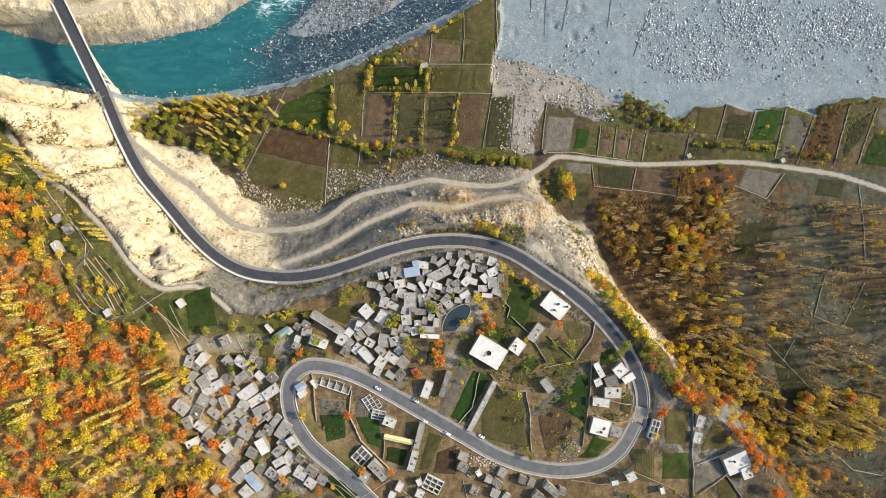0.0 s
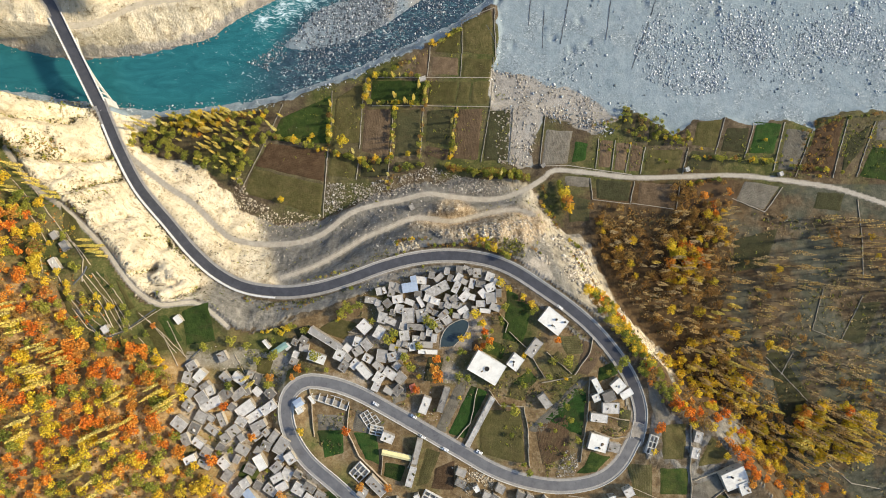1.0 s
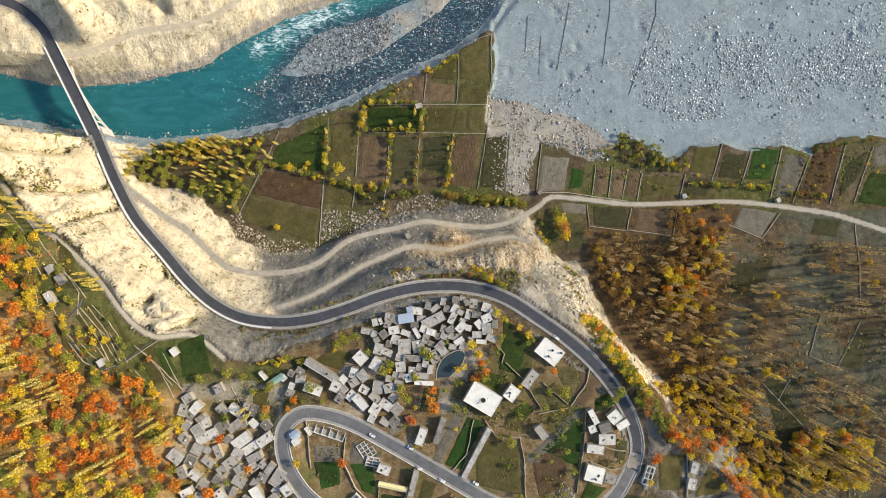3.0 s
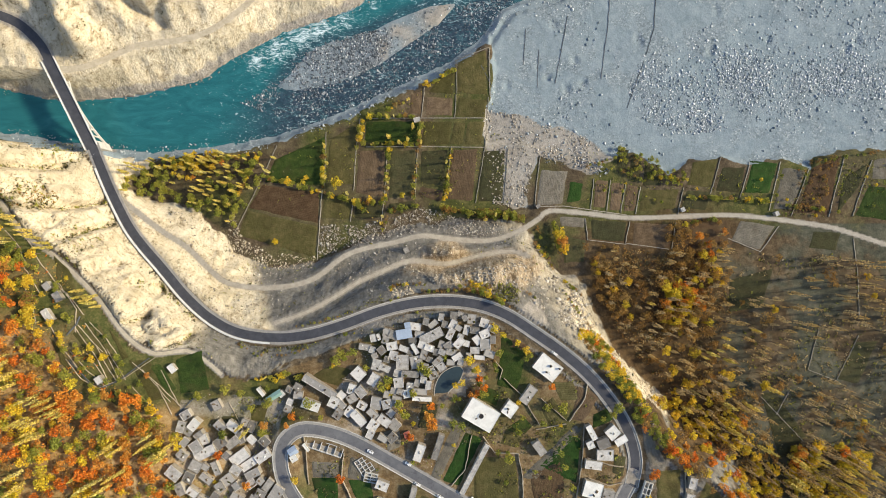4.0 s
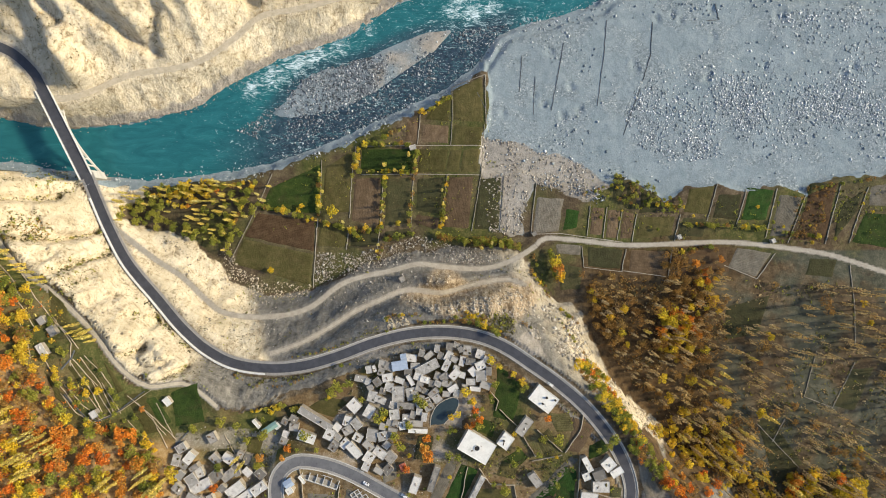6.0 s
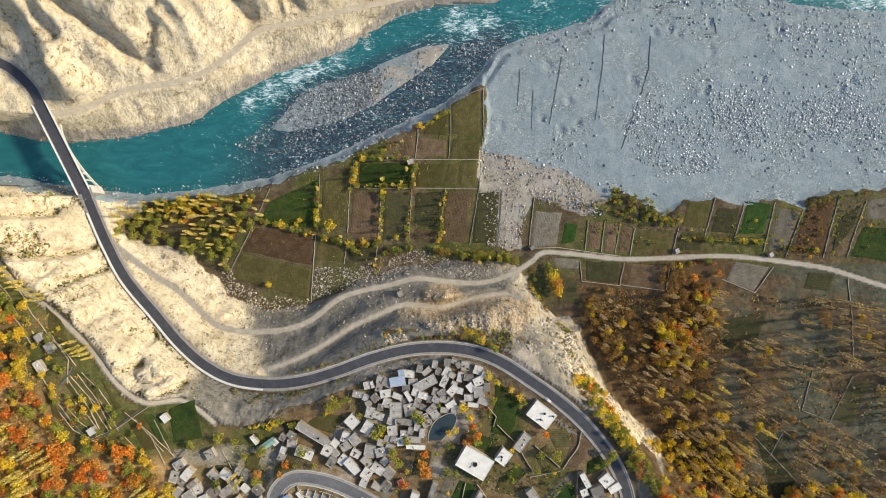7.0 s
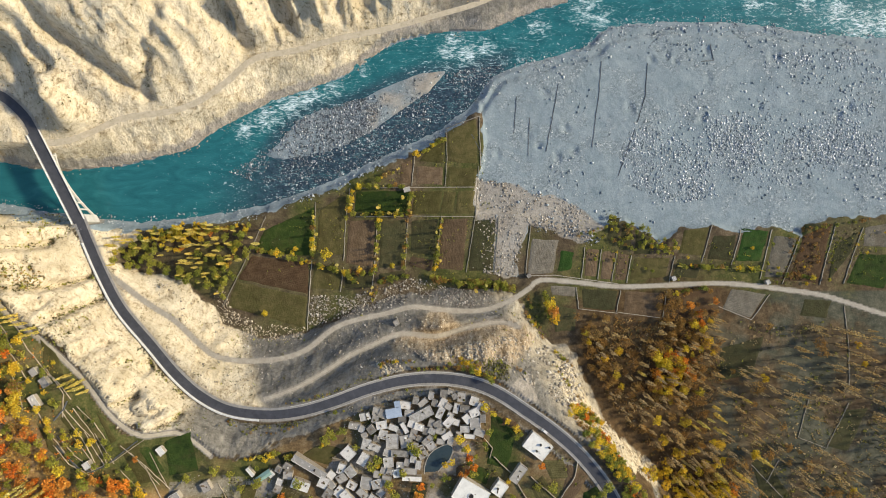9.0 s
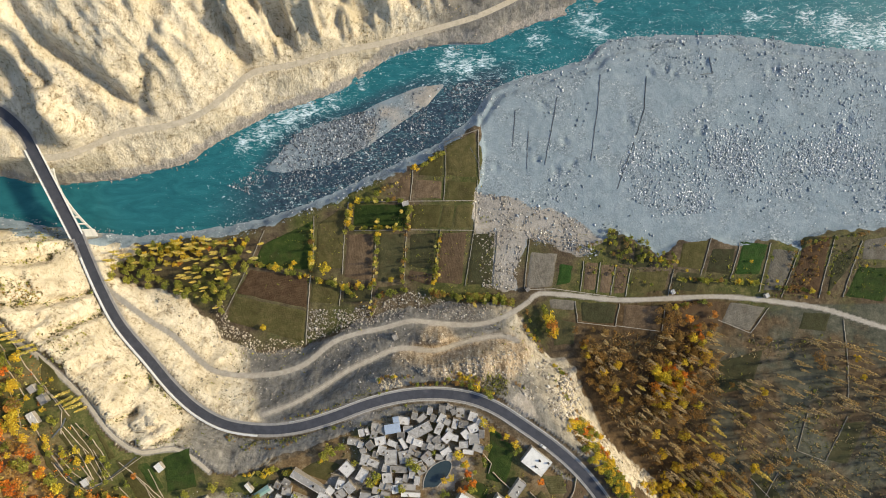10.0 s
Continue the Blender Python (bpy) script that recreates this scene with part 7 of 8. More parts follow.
ORCHARD = [(-294.1, 77.8), (-256.8, 64.2), (-241.2, 42.5), (-225.5, 23.9), (-212.5, -10.0), (-200.6, -41.2), (-174.2, -55.9), (-149.1, -86.6), (-161.1, -99.7), (-133.6, -124.9), (-129.5, -153.5), (-116.3, -194.7)] + [(-301.7, -186.6), (-301.7, 13.7)]
wood(ORCHARD, 34.0, {"orange": 0.40, "brown": 0.08, "olive": 0.12, "yellow": 0.24, "poplar": 0.16}, "orchard", 25, 1.22, 0.16, 21, 16.0, [[(-243.4, 42.0), (-225.8, 40.3), (-216.3, 23.0), (-209.0, -1.2), (-178.3, -29.1), (-192.1, -46.3), (-216.0, -37.5), (-227.4, -15.0), (-240.2, 12.7)]])
OPEN = [[(245.3, -66.3), (263.7, -63.0), (286.9, -101.1), (263.7, -121.3)], [(302.3, -25.0), (344.2, -25.0), (326.9, -66.6), (302.3, -61.0)], [(290.3, -144.3), (346.3, -143.9), (355.0, -194.9), (311.8, -177.5)], [(226.1, 40.5), (266.7, 46.9), (256.0, 8.9), (230.3, 4.6)]]
GROVE_W = [(124.8, 29.1), (150.3, 40.5), (184.4, 38.5), (222.9, 40.7), (227.2, 4.7), (240.1, -50.5), (270.2, -110.1), (258.1, -148.2), (227.2, -114.9), (187.8, -76.6), (141.8, -17.3)]
GROVE_E = [(222.9, 40.7), (270.2, 34.4), (304.7, 36.6), (343.7, 29.4), (400.3, 9.0)] + [(400.3, -217.7), (287.4, -220.7), (258.1, -148.2), (270.2, -110.1), (240.1, -50.5), (227.2, 4.7)]
wood(GROVE_W, 50.0, {"bare": 0.58, "brown": 0.14, "yellow": 0.10, "poplar": 0.18}, "poplar_grove", 18, 1.3, 0.5, 31, 16.0, OPEN)
wood(GROVE_E, 56.0, {"bare": 0.76, "brown": 0.12, "yellow": 0.03, "poplar": 0.09}, "poplar_grove", 8, 1.32, 0.6, 32, 18.0, OPEN)
GOLD = [(179.2, 59.3), (226.1, 61.6), (230.3, 34.2), (221.8, 8.9), (209.0, -20.7), (179.2, -24.8), (175.0, 4.6), (185.6, 25.7)]
wood(GOLD, 28.0, {"brown": 0.66, "orange": 0.12, "yellow": 0.08, "bare": 0.14}, "poplar_grove", 5, 1.1, 0.45, 33, 12.0)
SLOPE = [(138.7, -63.8), (150.9, -63.0), (178.4, -88.8), (200.4, -113.1), (228.1, -132.6), (264.9, -177.3), (281.3, -209.8)] + [(259.3, -205.2), (227.3, -165.4), (207.3, -141.5), (183.4, -115.7), (163.6, -97.9), (151.7, -84.1)]
wood(SLOPE, 34.0, {"orange": 0.40, "brown": 0.18, "yellow": 0.30, "olive": 0.12}, "slope_trees", 15, 1.1, 0.55, 41, 14.0)
LOWER = [(180.4, -62.4), (224.9, -49.9), (259.0, -108.9), (284.6, -100.6), (327.4, -109.3), (336.0, -134.7), (288.8, -151.2), (259.0, -146.7), (224.9, -110.8), (186.8, -77.1)]
wood(LOWER, 36.0, {"poplar": 0.26, "bare": 0.24, "yellow": 0.30, "orange": 0.20}, "poplar_grove", 5, 1.3, 0.3, 45, 14.0, OPEN)
CORNER = [(268.8, -105.3), (311.8, -101.3), (331.2, -122.6), (324.7, -148.0), (277.4, -141.3), (260.3, -126.4)]
wood(CORNER, 32.0, {"poplar": 0.5, "yellow": 0.2, "bare": 0.3}, "poplar_grove", 5, 1.35, 0.2, 47, 14.0)
RIVERSIDE = [(-229.0, 97.9), (-192.9, 109.4), (-151.7, 112.1), (-123.5, 108.1), (-120.2, 91.4), (-135.1, 63.0), (-141.3, 51.3), (-159.9, 69.1), (-180.5, 76.1), (-217.6, 83.5)]
wood(RIVERSIDE, 21.0, {"olive": 0.52, "poplar": 0.36, "yellow": 0.08, "orange": 0.04}, "riverside_grove", 8, 0.9, 0.55, 51, 12.0)
BROW_TREES = [(-275.4, 61.7), (-254.1, 46.6), (-236.3, 34.7), (-222.1, 20.3), (-204.2, -3.3), (-192.8, -21.4), (-157.6, -57.7), (-168.4, -72.2), (-204.2, -50.3), (-229.2, -14.1), (-254.1, 18.4), (-275.4, 40.0)]
wood(BROW_TREES, 44.0, {"yellow": 0.35, "olive": 0.4, "orange": 0.25}, "orchard", 4, 0.7, 0.6, 55, 16.0)
GARDENS = [(-116.9, -44.3), (-76.1, -44.4), (-46.4, -14.6), (21.0, -3.4), (51.1, -10.9), (96.5, -44.9), (126.9, -75.2), (134.5, -120.6), (88.9, -142.9), (36.1, -131.2), (-24.0, -97.0), (-61.3, -78.1), (-102.1, -74.2)]
wood(GARDENS, 190.0, {"olive": 0.72, "yellow": 0.2, "orange": 0.08}, "village_trees", 5, 0.75, 0.6, 61, 14.0)
GARDENS_W = [(-158.4, -56.7), (-101.7, -53.4), (-94.6, -78.5), (-94.6, -107.1), (-44.6, -161.4), (-1.4, -161.8), (85.5, -155.4), (177.0, -156.2), (195.4, -189.2)] + [(-130.1, -185.5), (-133.6, -128.3), (-165.5, -99.5)]
wood(GARDENS_W, 100.0, {"olive": 0.6, "orange": 0.2, "yellow": 0.2}, "village_trees", 5, 0.8, 0.5, 65, 14.0)
EAST_FIELDS = [(121.8, 115.4), (186.2, 96.6), (290.3, 97.1), (347.1, 112.4), (404.3, 60.9), (229.5, 66.8), (121.8, 72.8)]
wood([(106.7, -15.4), (122.6, -23.3), (140.5, -47.1), (152.5, -66.9), (164.5, -86.8), (156.5, -94.7), (144.5, -78.8), (128.6, -51.0), (112.6, -31.2)], 13.0, {"yellow": 0.26, "olive": 0.42, "brown": 0.26, "orange": 0.06}, "slope_trees", 6, 0.8, 0.25, 81, 10.0)
wood([(118.4, 44.2), (143.8, 41.9), (146.0, 8.0), (160.6, -36.2), (140.5, -18.2), (126.8, 10.4)], 34.0, {"brown": 0.5, "bare": 0.36, "yellow": 0.14}, "poplar_grove", 3, 0.95, 0.3, 83, 12.0)
wood([(-188.0, 112.0), (-150.0, 114.0), (-146.0, 100.0), (-170.0, 92.0), (-190.0, 98.0)], 26.0, {"orange": 0.35, "yellow": 0.65}, "riverside_grove", 4, 0.85, 0.2, 85, 10.0)
wood([(158.0, -62.0), (180.0, -72.0), (227.0, -112.0), (258.0, -146.0), (290.0, -175.0), (272.0, -182.0), (228.0, -134.0), (200.0, -112.0), (178.0, -88.0)], 25.0, {"brown": 0.34, "yellow": 0.30, "bare": 0.24, "orange": 0.12}, "slope_trees", 4, 1.0, 0.25, 87, 12.0)
BUSHES = [(146.3, 118.3), (178.2, 108.3), (178.2, 92.5), (154.2, 96.6), (142.3, 108.5)]
wood(BUSHES, 15.0, {"olive": 0.9, "brown": 0.1}, "hedges", 4, 0.62, 0.35, 73, 9.0)
wood([(180.2, 100.4), (196.2, 99.4), (194.2, 88.5), (181.2, 89.5)], 12.0, {"yellow": 0.45, "olive": 0.55}, "hedges", 2, 0.6, 0.1, 75, 9.0)
wood([(280.0, 104.0), (314.3, 111.8), (300.5, 72.0), (284.3, 72.1)], 22.0, {"brown": 0.9, "orange": 0.1}, "hedges", 0, 0.45, 0.3, 77, 9.0)
wood([(180.8, 15.9), (200.7, 12.5), (201.9, -10.6), (190.3, -22.2), (176.8, -12.9)], 20.0, {"yellow": 0.6, "olive": 0.4}, "poplar_grove", 5, 1.0, 0.1, 79, 9.0)
wood(EAST_FIELDS, 190.0, {"olive": 0.5, "yellow": 0.3, "brown": 0.2}, "hedges", 0, 0.45, 0.55, 71, 14.0)


def hedge(pts, each=2.0, size=0.64, kinds=("olive", "olive", "poplar", "olive", "brown", "yellow")):
    line = smooth(pts, each)
    for x, y in line[:, :2]:
        if grove.random() < 0.85 and clear(x, y):
            k = grove.choice(kinds)
            s = size * grove.uniform(0.6, 1.35) * (0.7 if k == "poplar" else 1)
            MANY.setdefault("hedges", []).append((x + grove.uniform(-0.8, 0.8), y + grove.uniform(-0.8, 0.8), k, s, grove.uniform(0, 6.28), grove.randrange(6), grove.random()))


hedge([(-73.1, 122.3), (-74.8, 87.9)])
hedge([(-46.0, 136.2), (-48.9, 116.4)])
hedge([(-2.5, 133.9), (-3.8, 117.0)])
hedge([(-24.9, 123.8), (-29.1, 78.5)])
hedge([(20.4, 115.0), (15.3, 77.6)])
hedge([(-5.1, 114.0), (-8.0, 80.0)])
hedge([(-118.7, 94.5), (-85.6, 86.5), (-52.3, 77.1), (-31.2, 75.6)])
hedge([(-41.8, 138.8), (-3.8, 139.4)])
hedge([(-43.9, 118.6), (-3.8, 119.1)])
hedge([(11.0, 72.5), (36.5, 68.3), (74.8, 64.2)])
hedge([(-52.3, 77.1), (-31.2, 59.5)])
hedge([(177.9, 94.5), (197.2, 92.4)])
hedge([(197.2, 79.6), (247.0, 76.8), (259.9, 75.5)])
hedge([(273.1, 73.4), (303.8, 69.3)])
hedge([(-139.5, 75.6), (-119.6, 111.3)])
hedge([(-192.9, 100.2), (-122.9, 111.2)])
hedge([(2.5, 161.6), (15.3, 170.2), (22.9, 173.6)])
hedge([(-27.0, 144.1), (-10.2, 152.8)])
hedge([(188.5, 58.1), (225.2, 63.8)])
hedge([(96.2, 60.0), (100.4, 38.7)])
hedge([(-62.2, -37.6), (-47.2, -26.3)])
hedge([(44.3, -11.1), (47.8, -37.6)])
hedge([(-110.8, -44.9), (-92.5, -41.3), (-77.3, -45.1)])
hedge([(-110.5, -15.2), (-63.3, -15.1), (-40.1, -1.5)])
hedge([(-78.9, -14.3), (-43.9, -0.4), (-1.5, 11.2)])
hedge([(29.3, 13.9), (44.6, 10.0), (54.1, 4.2)])
hedge([(11.0, 71.6), (36.5, 66.6), (74.8, 63.3)], 2.4, 0.8, ("olive", "olive", "brown"))
hedge([(40.7, 68.3), (66.3, 67.1)], 2.4, 0.8, ("olive", "olive", "brown"))
hedge([(-24.9, 70.1), (-5.9, 73.2)], 2.4, 0.8, ("olive", "olive", "brown"))
hedge([(109.4, -14.7), (124.6, -32.3), (132.7, -46.4), (140.4, -59.4)], 1.5, 0.72, ("yellow", "olive", "yellow", "olive", "orange"))
hedge([(113.2, -16.3), (129.0, -33.5), (137.4, -47.0), (144.4, -58.0)], 1.5, 0.72, ("yellow", "olive", "yellow", "olive", "orange"))
hedge([(118.9, -18.3), (133.5, -32.1)], 1.5, 0.72, ("yellow", "olive", "yellow", "olive", "orange"))
hedge([(139.2, 102.9), (165.1, 92.4)], 2.6, 0.45, ("brown", "olive"))
hedge([(122.0, 102.8), (139.2, 107.2)], 2.6, 0.45, ("brown", "olive"))
hedge([(83.0, 59.7), (95.8, 25.9)], 2.6, 0.45, ("brown", "olive"))
hedge([(-27.0, 65.9), (-31.2, 55.3)], 2.6, 0.45, ("brown", "olive"))
hedge([(296.2, 106.2), (343.2, 113.4)], 2.6, 0.45, ("brown", "olive"))
hedge([(33.1, 6.2), (59.7, 0.4)], 2.6, 0.45, ("brown", "olive"))
hedge([(-86.8, -22.9), (-47.8, -15.0)], 2.6, 0.45, ("brown", "olive"))
hedge([(-1.5, 12.7), (40.9, 13.9)], 2.6, 0.45, ("brown", "olive"))
hedge([(-25.0, 15.2), (-13.2, 16.7), (2.3, 17.4)], 2.0, 0.42, ("olive", "brown", "olive", "yellow"))
hedge([(25.5, 16.6), (41.0, 15.1), (54.1, 6.1)], 2.0, 0.42, ("olive", "brown", "olive", "yellow"))
hedge([(31.4, 19.0), (46.9, 15.9)], 2.0, 0.42, ("olive", "brown", "olive", "yellow"))
hedge([(52.2, 6.1), (63.5, -1.5)], 2.0, 0.42, ("olive", "brown", "olive", "yellow"))
hedge([(83.3, 45.0), (93.6, 28.0)], 2.0, 0.42, ("olive", "brown", "olive", "yellow"))
hedge([(-17.2, 18.0), (-23.0, 14.0)], 2.0, 0.42, ("olive", "brown", "olive", "yellow"))
hedge([(103.5, 17.3), (115.6, 6.7)], 2.0, 0.42, ("olive", "brown", "olive", "yellow"))
hedge([(-102.6, -15.9), (-47.8, -1.5), (-17.0, 8.9)], 3.0, 0.3, ("olive", "brown"))
hedge([(-55.6, -15.1), (-24.7, -5.4), (-1.5, -1.5)], 3.0, 0.3, ("olive", "brown"))
hedge([(145.1, -57.5), (164.8, -90.3)], 3.0, 0.3, ("olive", "brown"))
hedge([(-142.0, -15.2), (-109.4, -30.4), (-78.5, -26.6)], 3.0, 0.3, ("olive", "brown"))
hedge([(21.8, 17.4), (30.6, 14.4), (40.9, 10.5), (50.8, 8.2)], 2.8, 0.4, ("olive", "brown", "brown", "olive", "bare"))
hedge([(27.3, 19.7), (36.5, 17.4), (44.9, 14.3)], 2.8, 0.4, ("olive", "brown", "brown", "olive", "bare"))
hedge([(100.1, 10.1), (108.9, -1.9), (117.7, -14.9)], 2.8, 0.4, ("olive", "brown", "brown", "olive", "bare"))
hedge([(70.8, 10.9), (76.4, 7.7)], 2.8, 0.4, ("olive", "brown", "brown", "olive", "bare"))
plant_woods()


# ---- loose stones ----
def stone_shapes():
    out = []
    for j in range(8):
        rng = np.random.default_rng(300 + j)
        bm = bmesh.new()
        bmesh.ops.create_cube(bm, size=0.72)
        bmesh.ops.triangulate(bm, faces=bm.faces[:])
        co = np.array([v.co for v in bm.verts])
        bm.verts.index_update()
        tris = np.array([[v.index for v in f.verts] for f in bm.faces])
        bm.free()
        co = (co * rng.uniform(0.6, 1.3, (len(co), 1)) + rng.normal(0, 0.06, co.shape)) * (1.0, rng.uniform(0.55, 0.9), rng.uniform(0.5, 0.8))
        out.append((co, tris))
    return out


STONE_SHAPES = stone_shapes()


def stone_material(name, *stops):
    k = Nodes(name, 0.9, spec=0.2)
    col = k.ramp(k.island(), *stops)
    col = k.mix(k.band(k.noise(0.6, 3), 0.45, 0.75), col, tuple(0.75 * v for v in stops[1][1]))
    return k.done(col)


RIVER_STONE = stone_material("river_stone", (0.0, (0.11, 0.14, 0.155)), (0.42, (0.27, 0.31, 0.33)), (0.72, (0.50, 0.54, 0.56)), (1.0, (0.84, 0.85, 0.85)))
WET_STONE = stone_material("wet_stone", (0.0, (0.05, 0.06, 0.07)), (0.5, (0.15, 0.17, 0.185)), (0.8, (0.36, 0.385, 0.40)), (1.0, (0.72, 0.74, 0.74)))
PALE_RUBBLE = stone_material("pale_rubble", (0.0, (0.26, 0.21, 0.14)), (0.5, (0.50, 0.42, 0.30)), (0.85, (0.64, 0.56, 0.42)), (1.0, (0.78, 0.71, 0.57)))
RUBBLE = stone_material("slope_rubble", (0.0, (0.17, 0.145, 0.11)), (0.5, (0.34, 0.30, 0.24)), (0.85, (0.52, 0.47, 0.39)), (1.0, (0.72, 0.68, 0.60)))


def stones(name, poly, number, lo, hi, material, label, seed, clump=20.0, bias=0.0, sink=0.25, floor=None, dry=False):
    rng = np.random.default_rng(seed)
    p = np.array(poly)[:, :2]
    S = rng.uniform(p.min(0), p.max(0), (number * 6, 2))
    S = S[inside(p, S[:, 0], S[:, 1])]
    w = 0.5 + 0.5 * rough(S[:, 0], S[:, 1], clump, seed, 3) + bias
    S = S[rng.random(len(S)) < np.clip(w, 0.03, 1) ** 1.6][:number]
    if dry:
        S = S[[clear(x, y) for x, y in S]]
    Z = lie(S[:, 0], S[:, 1])
    if floor is not None:
        Z = np.maximum(Z, floor)
    size = lo + (hi - lo) * rng.random(len(S)) ** 4
    co, tris, n = [], [], 0
    for (x, y), z, s in zip(S, Z, size):
        P, T = STONE_SHAPES[int(rng.integers(8))]
        t = rng.uniform(0, 6.28)
        c, q = math.cos(t) * s, math.sin(t) * s
        co.append(P @ np.array(((c, -q, 0), (q, c, 0), (0, 0, s))).T + (x, y, z + s * (0.3 - sink)))
        tris.append(T + n)
        n += len(P)
    tagged(new(name, tri_mesh(name, np.vstack(co), np.vstack(tris), material)), label, "stones", kind="stuff")


stones("river_boulders", BAR, 6000, 0.5, 2.4, RIVER_STONE, "grey boulders and cobbles strewn over the gravel bar", 5, 45.0, -0.25)
STONY = [(165.7, 187.5), (221.5, 212.9), (286.3, 242.7), (359.6, 242.8), (439.8, 238.7), (441.5, 126.7), (309.1, 118.7), (243.6, 131.1), (191.6, 125.8), (161.4, 140.8), (152.8, 162.1)]
stones("cobble_spread", STONY, 14000, 0.55, 2.3, RIVER_STONE, "dense spread of pale cobbles on the gravel bar", 15, 38.0, -0.1, 0.38)
SHALLOWS = [(-138.8, 150.5), (-115.7, 165.1), (-96.7, 186.0), (-71.4, 198.6), (-21.0, 209.1), (4.4, 221.7), (29.8, 225.9), (72.2, 232.3), (59.4, 219.6), (50.9, 207.0), (29.6, 193.1), (-12.9, 167.0), (-55.2, 148.1), (-97.3, 135.6)]
stones("shallow_stones", SHALLOWS, 3800, 0.6, 2.0, WET_STONE, "wet stones breaking the shallow water", 6, 18.0, 0.15, floor=-0.1)
stones("bank_stones", [tuple(v) for v in np.vstack([SOUTH[:, :2] + (0, 4.0), (SOUTH[:, :2] - (0, 9.5))[::-1]])], 9000, 0.6, 1.9, RIVER_STONE, "pale stones along the river bank", 7, 9.0, 0.3, floor=-0.1)
stones("far_bank_stones", [tuple(v) for v in np.vstack([NORTH[:, :2] - (0, 4.0), (NORTH[:, :2] + (0, 9))[::-1]])], 4500, 0.5, 1.9, RUBBLE, "pale stones along the far river bank", 8, 9.0, 0.2, floor=-0.1)
SCREE = [(-188.6, 72.8), (-164.4, 68.8), (-141.0, 45.2), (-119.9, 28.2), (-83.4, 29.0), (-50.8, 42.2), (-26.2, 51.3), (14.8, 59.6), (72.5, 56.1), (81.6, 42.5), (97.4, 23.1), (118.1, 12.0)] + [(126.6, -14.0), (154.9, -52.6), (185.3, -86.1), (211.8, -112.4), (167.1, -79.9), (130.7, -42.9), (106.5, -23.6), (88.4, -10.8), (70.3, 2.0), (46.3, 15.6), (14.3, 18.7), (-17.5, 13.1), (-49.2, 2.0), (-80.8, -8.3), (-116.3, -11.5), (-143.7, 0.4), (-167.2, 24.1)]
stones("slope_boulders", SCREE, 4200, 0.45, 2.2, RUBBLE, "pale rubble and boulders on the slope below the road", 9, 22.0, -0.1, 0.34, dry=True)
RUBBLE_FIELD = [(-77.2, 59.1), (-52.1, 59.2), (-26.9, 63.5), (-1.7, 72.0), (27.8, 63.7), (57.4, 59.6), (74.4, 55.4), (40.5, 50.2), (-1.7, 54.3), (-43.7, 45.0), (-68.8, 38.2), (-79.2, 34.0)]
stones("rubble_heaps", RUBBLE_FIELD, 2600, 0.5, 2.0, RUBBLE, "heaps of grey rubble beside the dirt track", 10, 10.0, 0.25, dry=True)
stones("flood_debris", DEBRIS, 2200, 0.45, 2.0, RUBBLE, "flood stones spread over the edge of fields", 11, 12.0, 0.1, dry=True)


def scrub(name, poly, number, lo, hi, kinds, label, seed, clump=14.0, bias=0.0, lines=(), bare=()):
    """Low tufts and bushes of small leaves; along lines too, where given."""
    rng = np.random.default_rng(seed)
    p = np.array(poly)[:, :2]
    S = rng.uniform(p.min(0), p.max(0), (number * 7, 2))
    S = S[inside(p, S[:, 0], S[:, 1])]
    w = 0.5 + 0.5 * rough(S[:, 0], S[:, 1], clump, seed, 3) + bias
    S = S[rng.random(len(S)) < np.clip(w, 0.02, 1) ** 2.2][:number]
    for x, y, r, h in bare:
        S = S[np.hypot(S[:, 0] - x, S[:, 1] - y) > 0.8 * r]
    for line in lines:
        L = smooth(line, 0.9)[:, :2]
        L = np.repeat(L, 3, 0)
        S = np.vstack([S, L + rng.normal(0, 0.9, L.shape)])
    S = np.array([v for v in S if clear(v[0], v[1])])
    Z = lie(S[:, 0], S[:, 1])
    co, tris, tone, slot, n = [], [], [], [], 0
    for (x, y), z in zip(S, Z):
        r = lo + (hi - lo) * rng.random() ** 2.5
        m = 6
        d = rng.normal(size=(m, 3)) * (0.5, 0.5, 0.28) * r
        P, T = leaves(rng, d + (x, y, z + 0.35 * r), 0.42 * r)
        co.append(P)
        tris.append(T + n)
        n += len(P)
        tone.append(np.full(len(P), rng.random()))
        slot.append(np.full(len(T), rng.integers(len(kinds))))
    me = tri_mesh(name, np.vstack(co), np.vstack(tris), LEAF[kinds[0]], np.concatenate(tone))
    for k in kinds[1:]:
        me.materials.append(LEAF[k])
    me.polygons.foreach_set("material_index", np.concatenate(slot).astype(np.int32))
    tagged(new(name, me), label, "shrubs", kind="stuff")


WEST_CLIFF = BROW[:10] + [(-139.7, -34.7), (-128.0, -22.0)] + [v[:2] for v in ROAD[7::-1]]
# shrubs of the cliff, plus dark rows along CRACKS in place of crevice shade
scrub("cliff_scrub", WEST_CLIFF, 2300, 0.45, 1.9, ("scrub", "scrub", "olive"), "dark low scrub on the pale cliff, standing in for shade in its cracks", 101, 24.0, 0.0, CRACKS, DOMES)
scrub("cliff_foot_scrub", [(-273.5, 88.0), (-252.8, 88.0), (-240.6, 73.2), (-258.9, 67.0), (-273.5, 73.2)], 420, 0.6, 1.8, ("scrub", "olive", "brown"), "olive and golden scrub on the cliff top", 102, 9.0, 0.3)
HILL = [tuple(v) for v in TRACK_N[::4, :2]] + [(200.0, 330.0), (-60.0, 300.0), (-290.0, 290.0), (-330.0, 215.0), (-270.0, 190.0)]
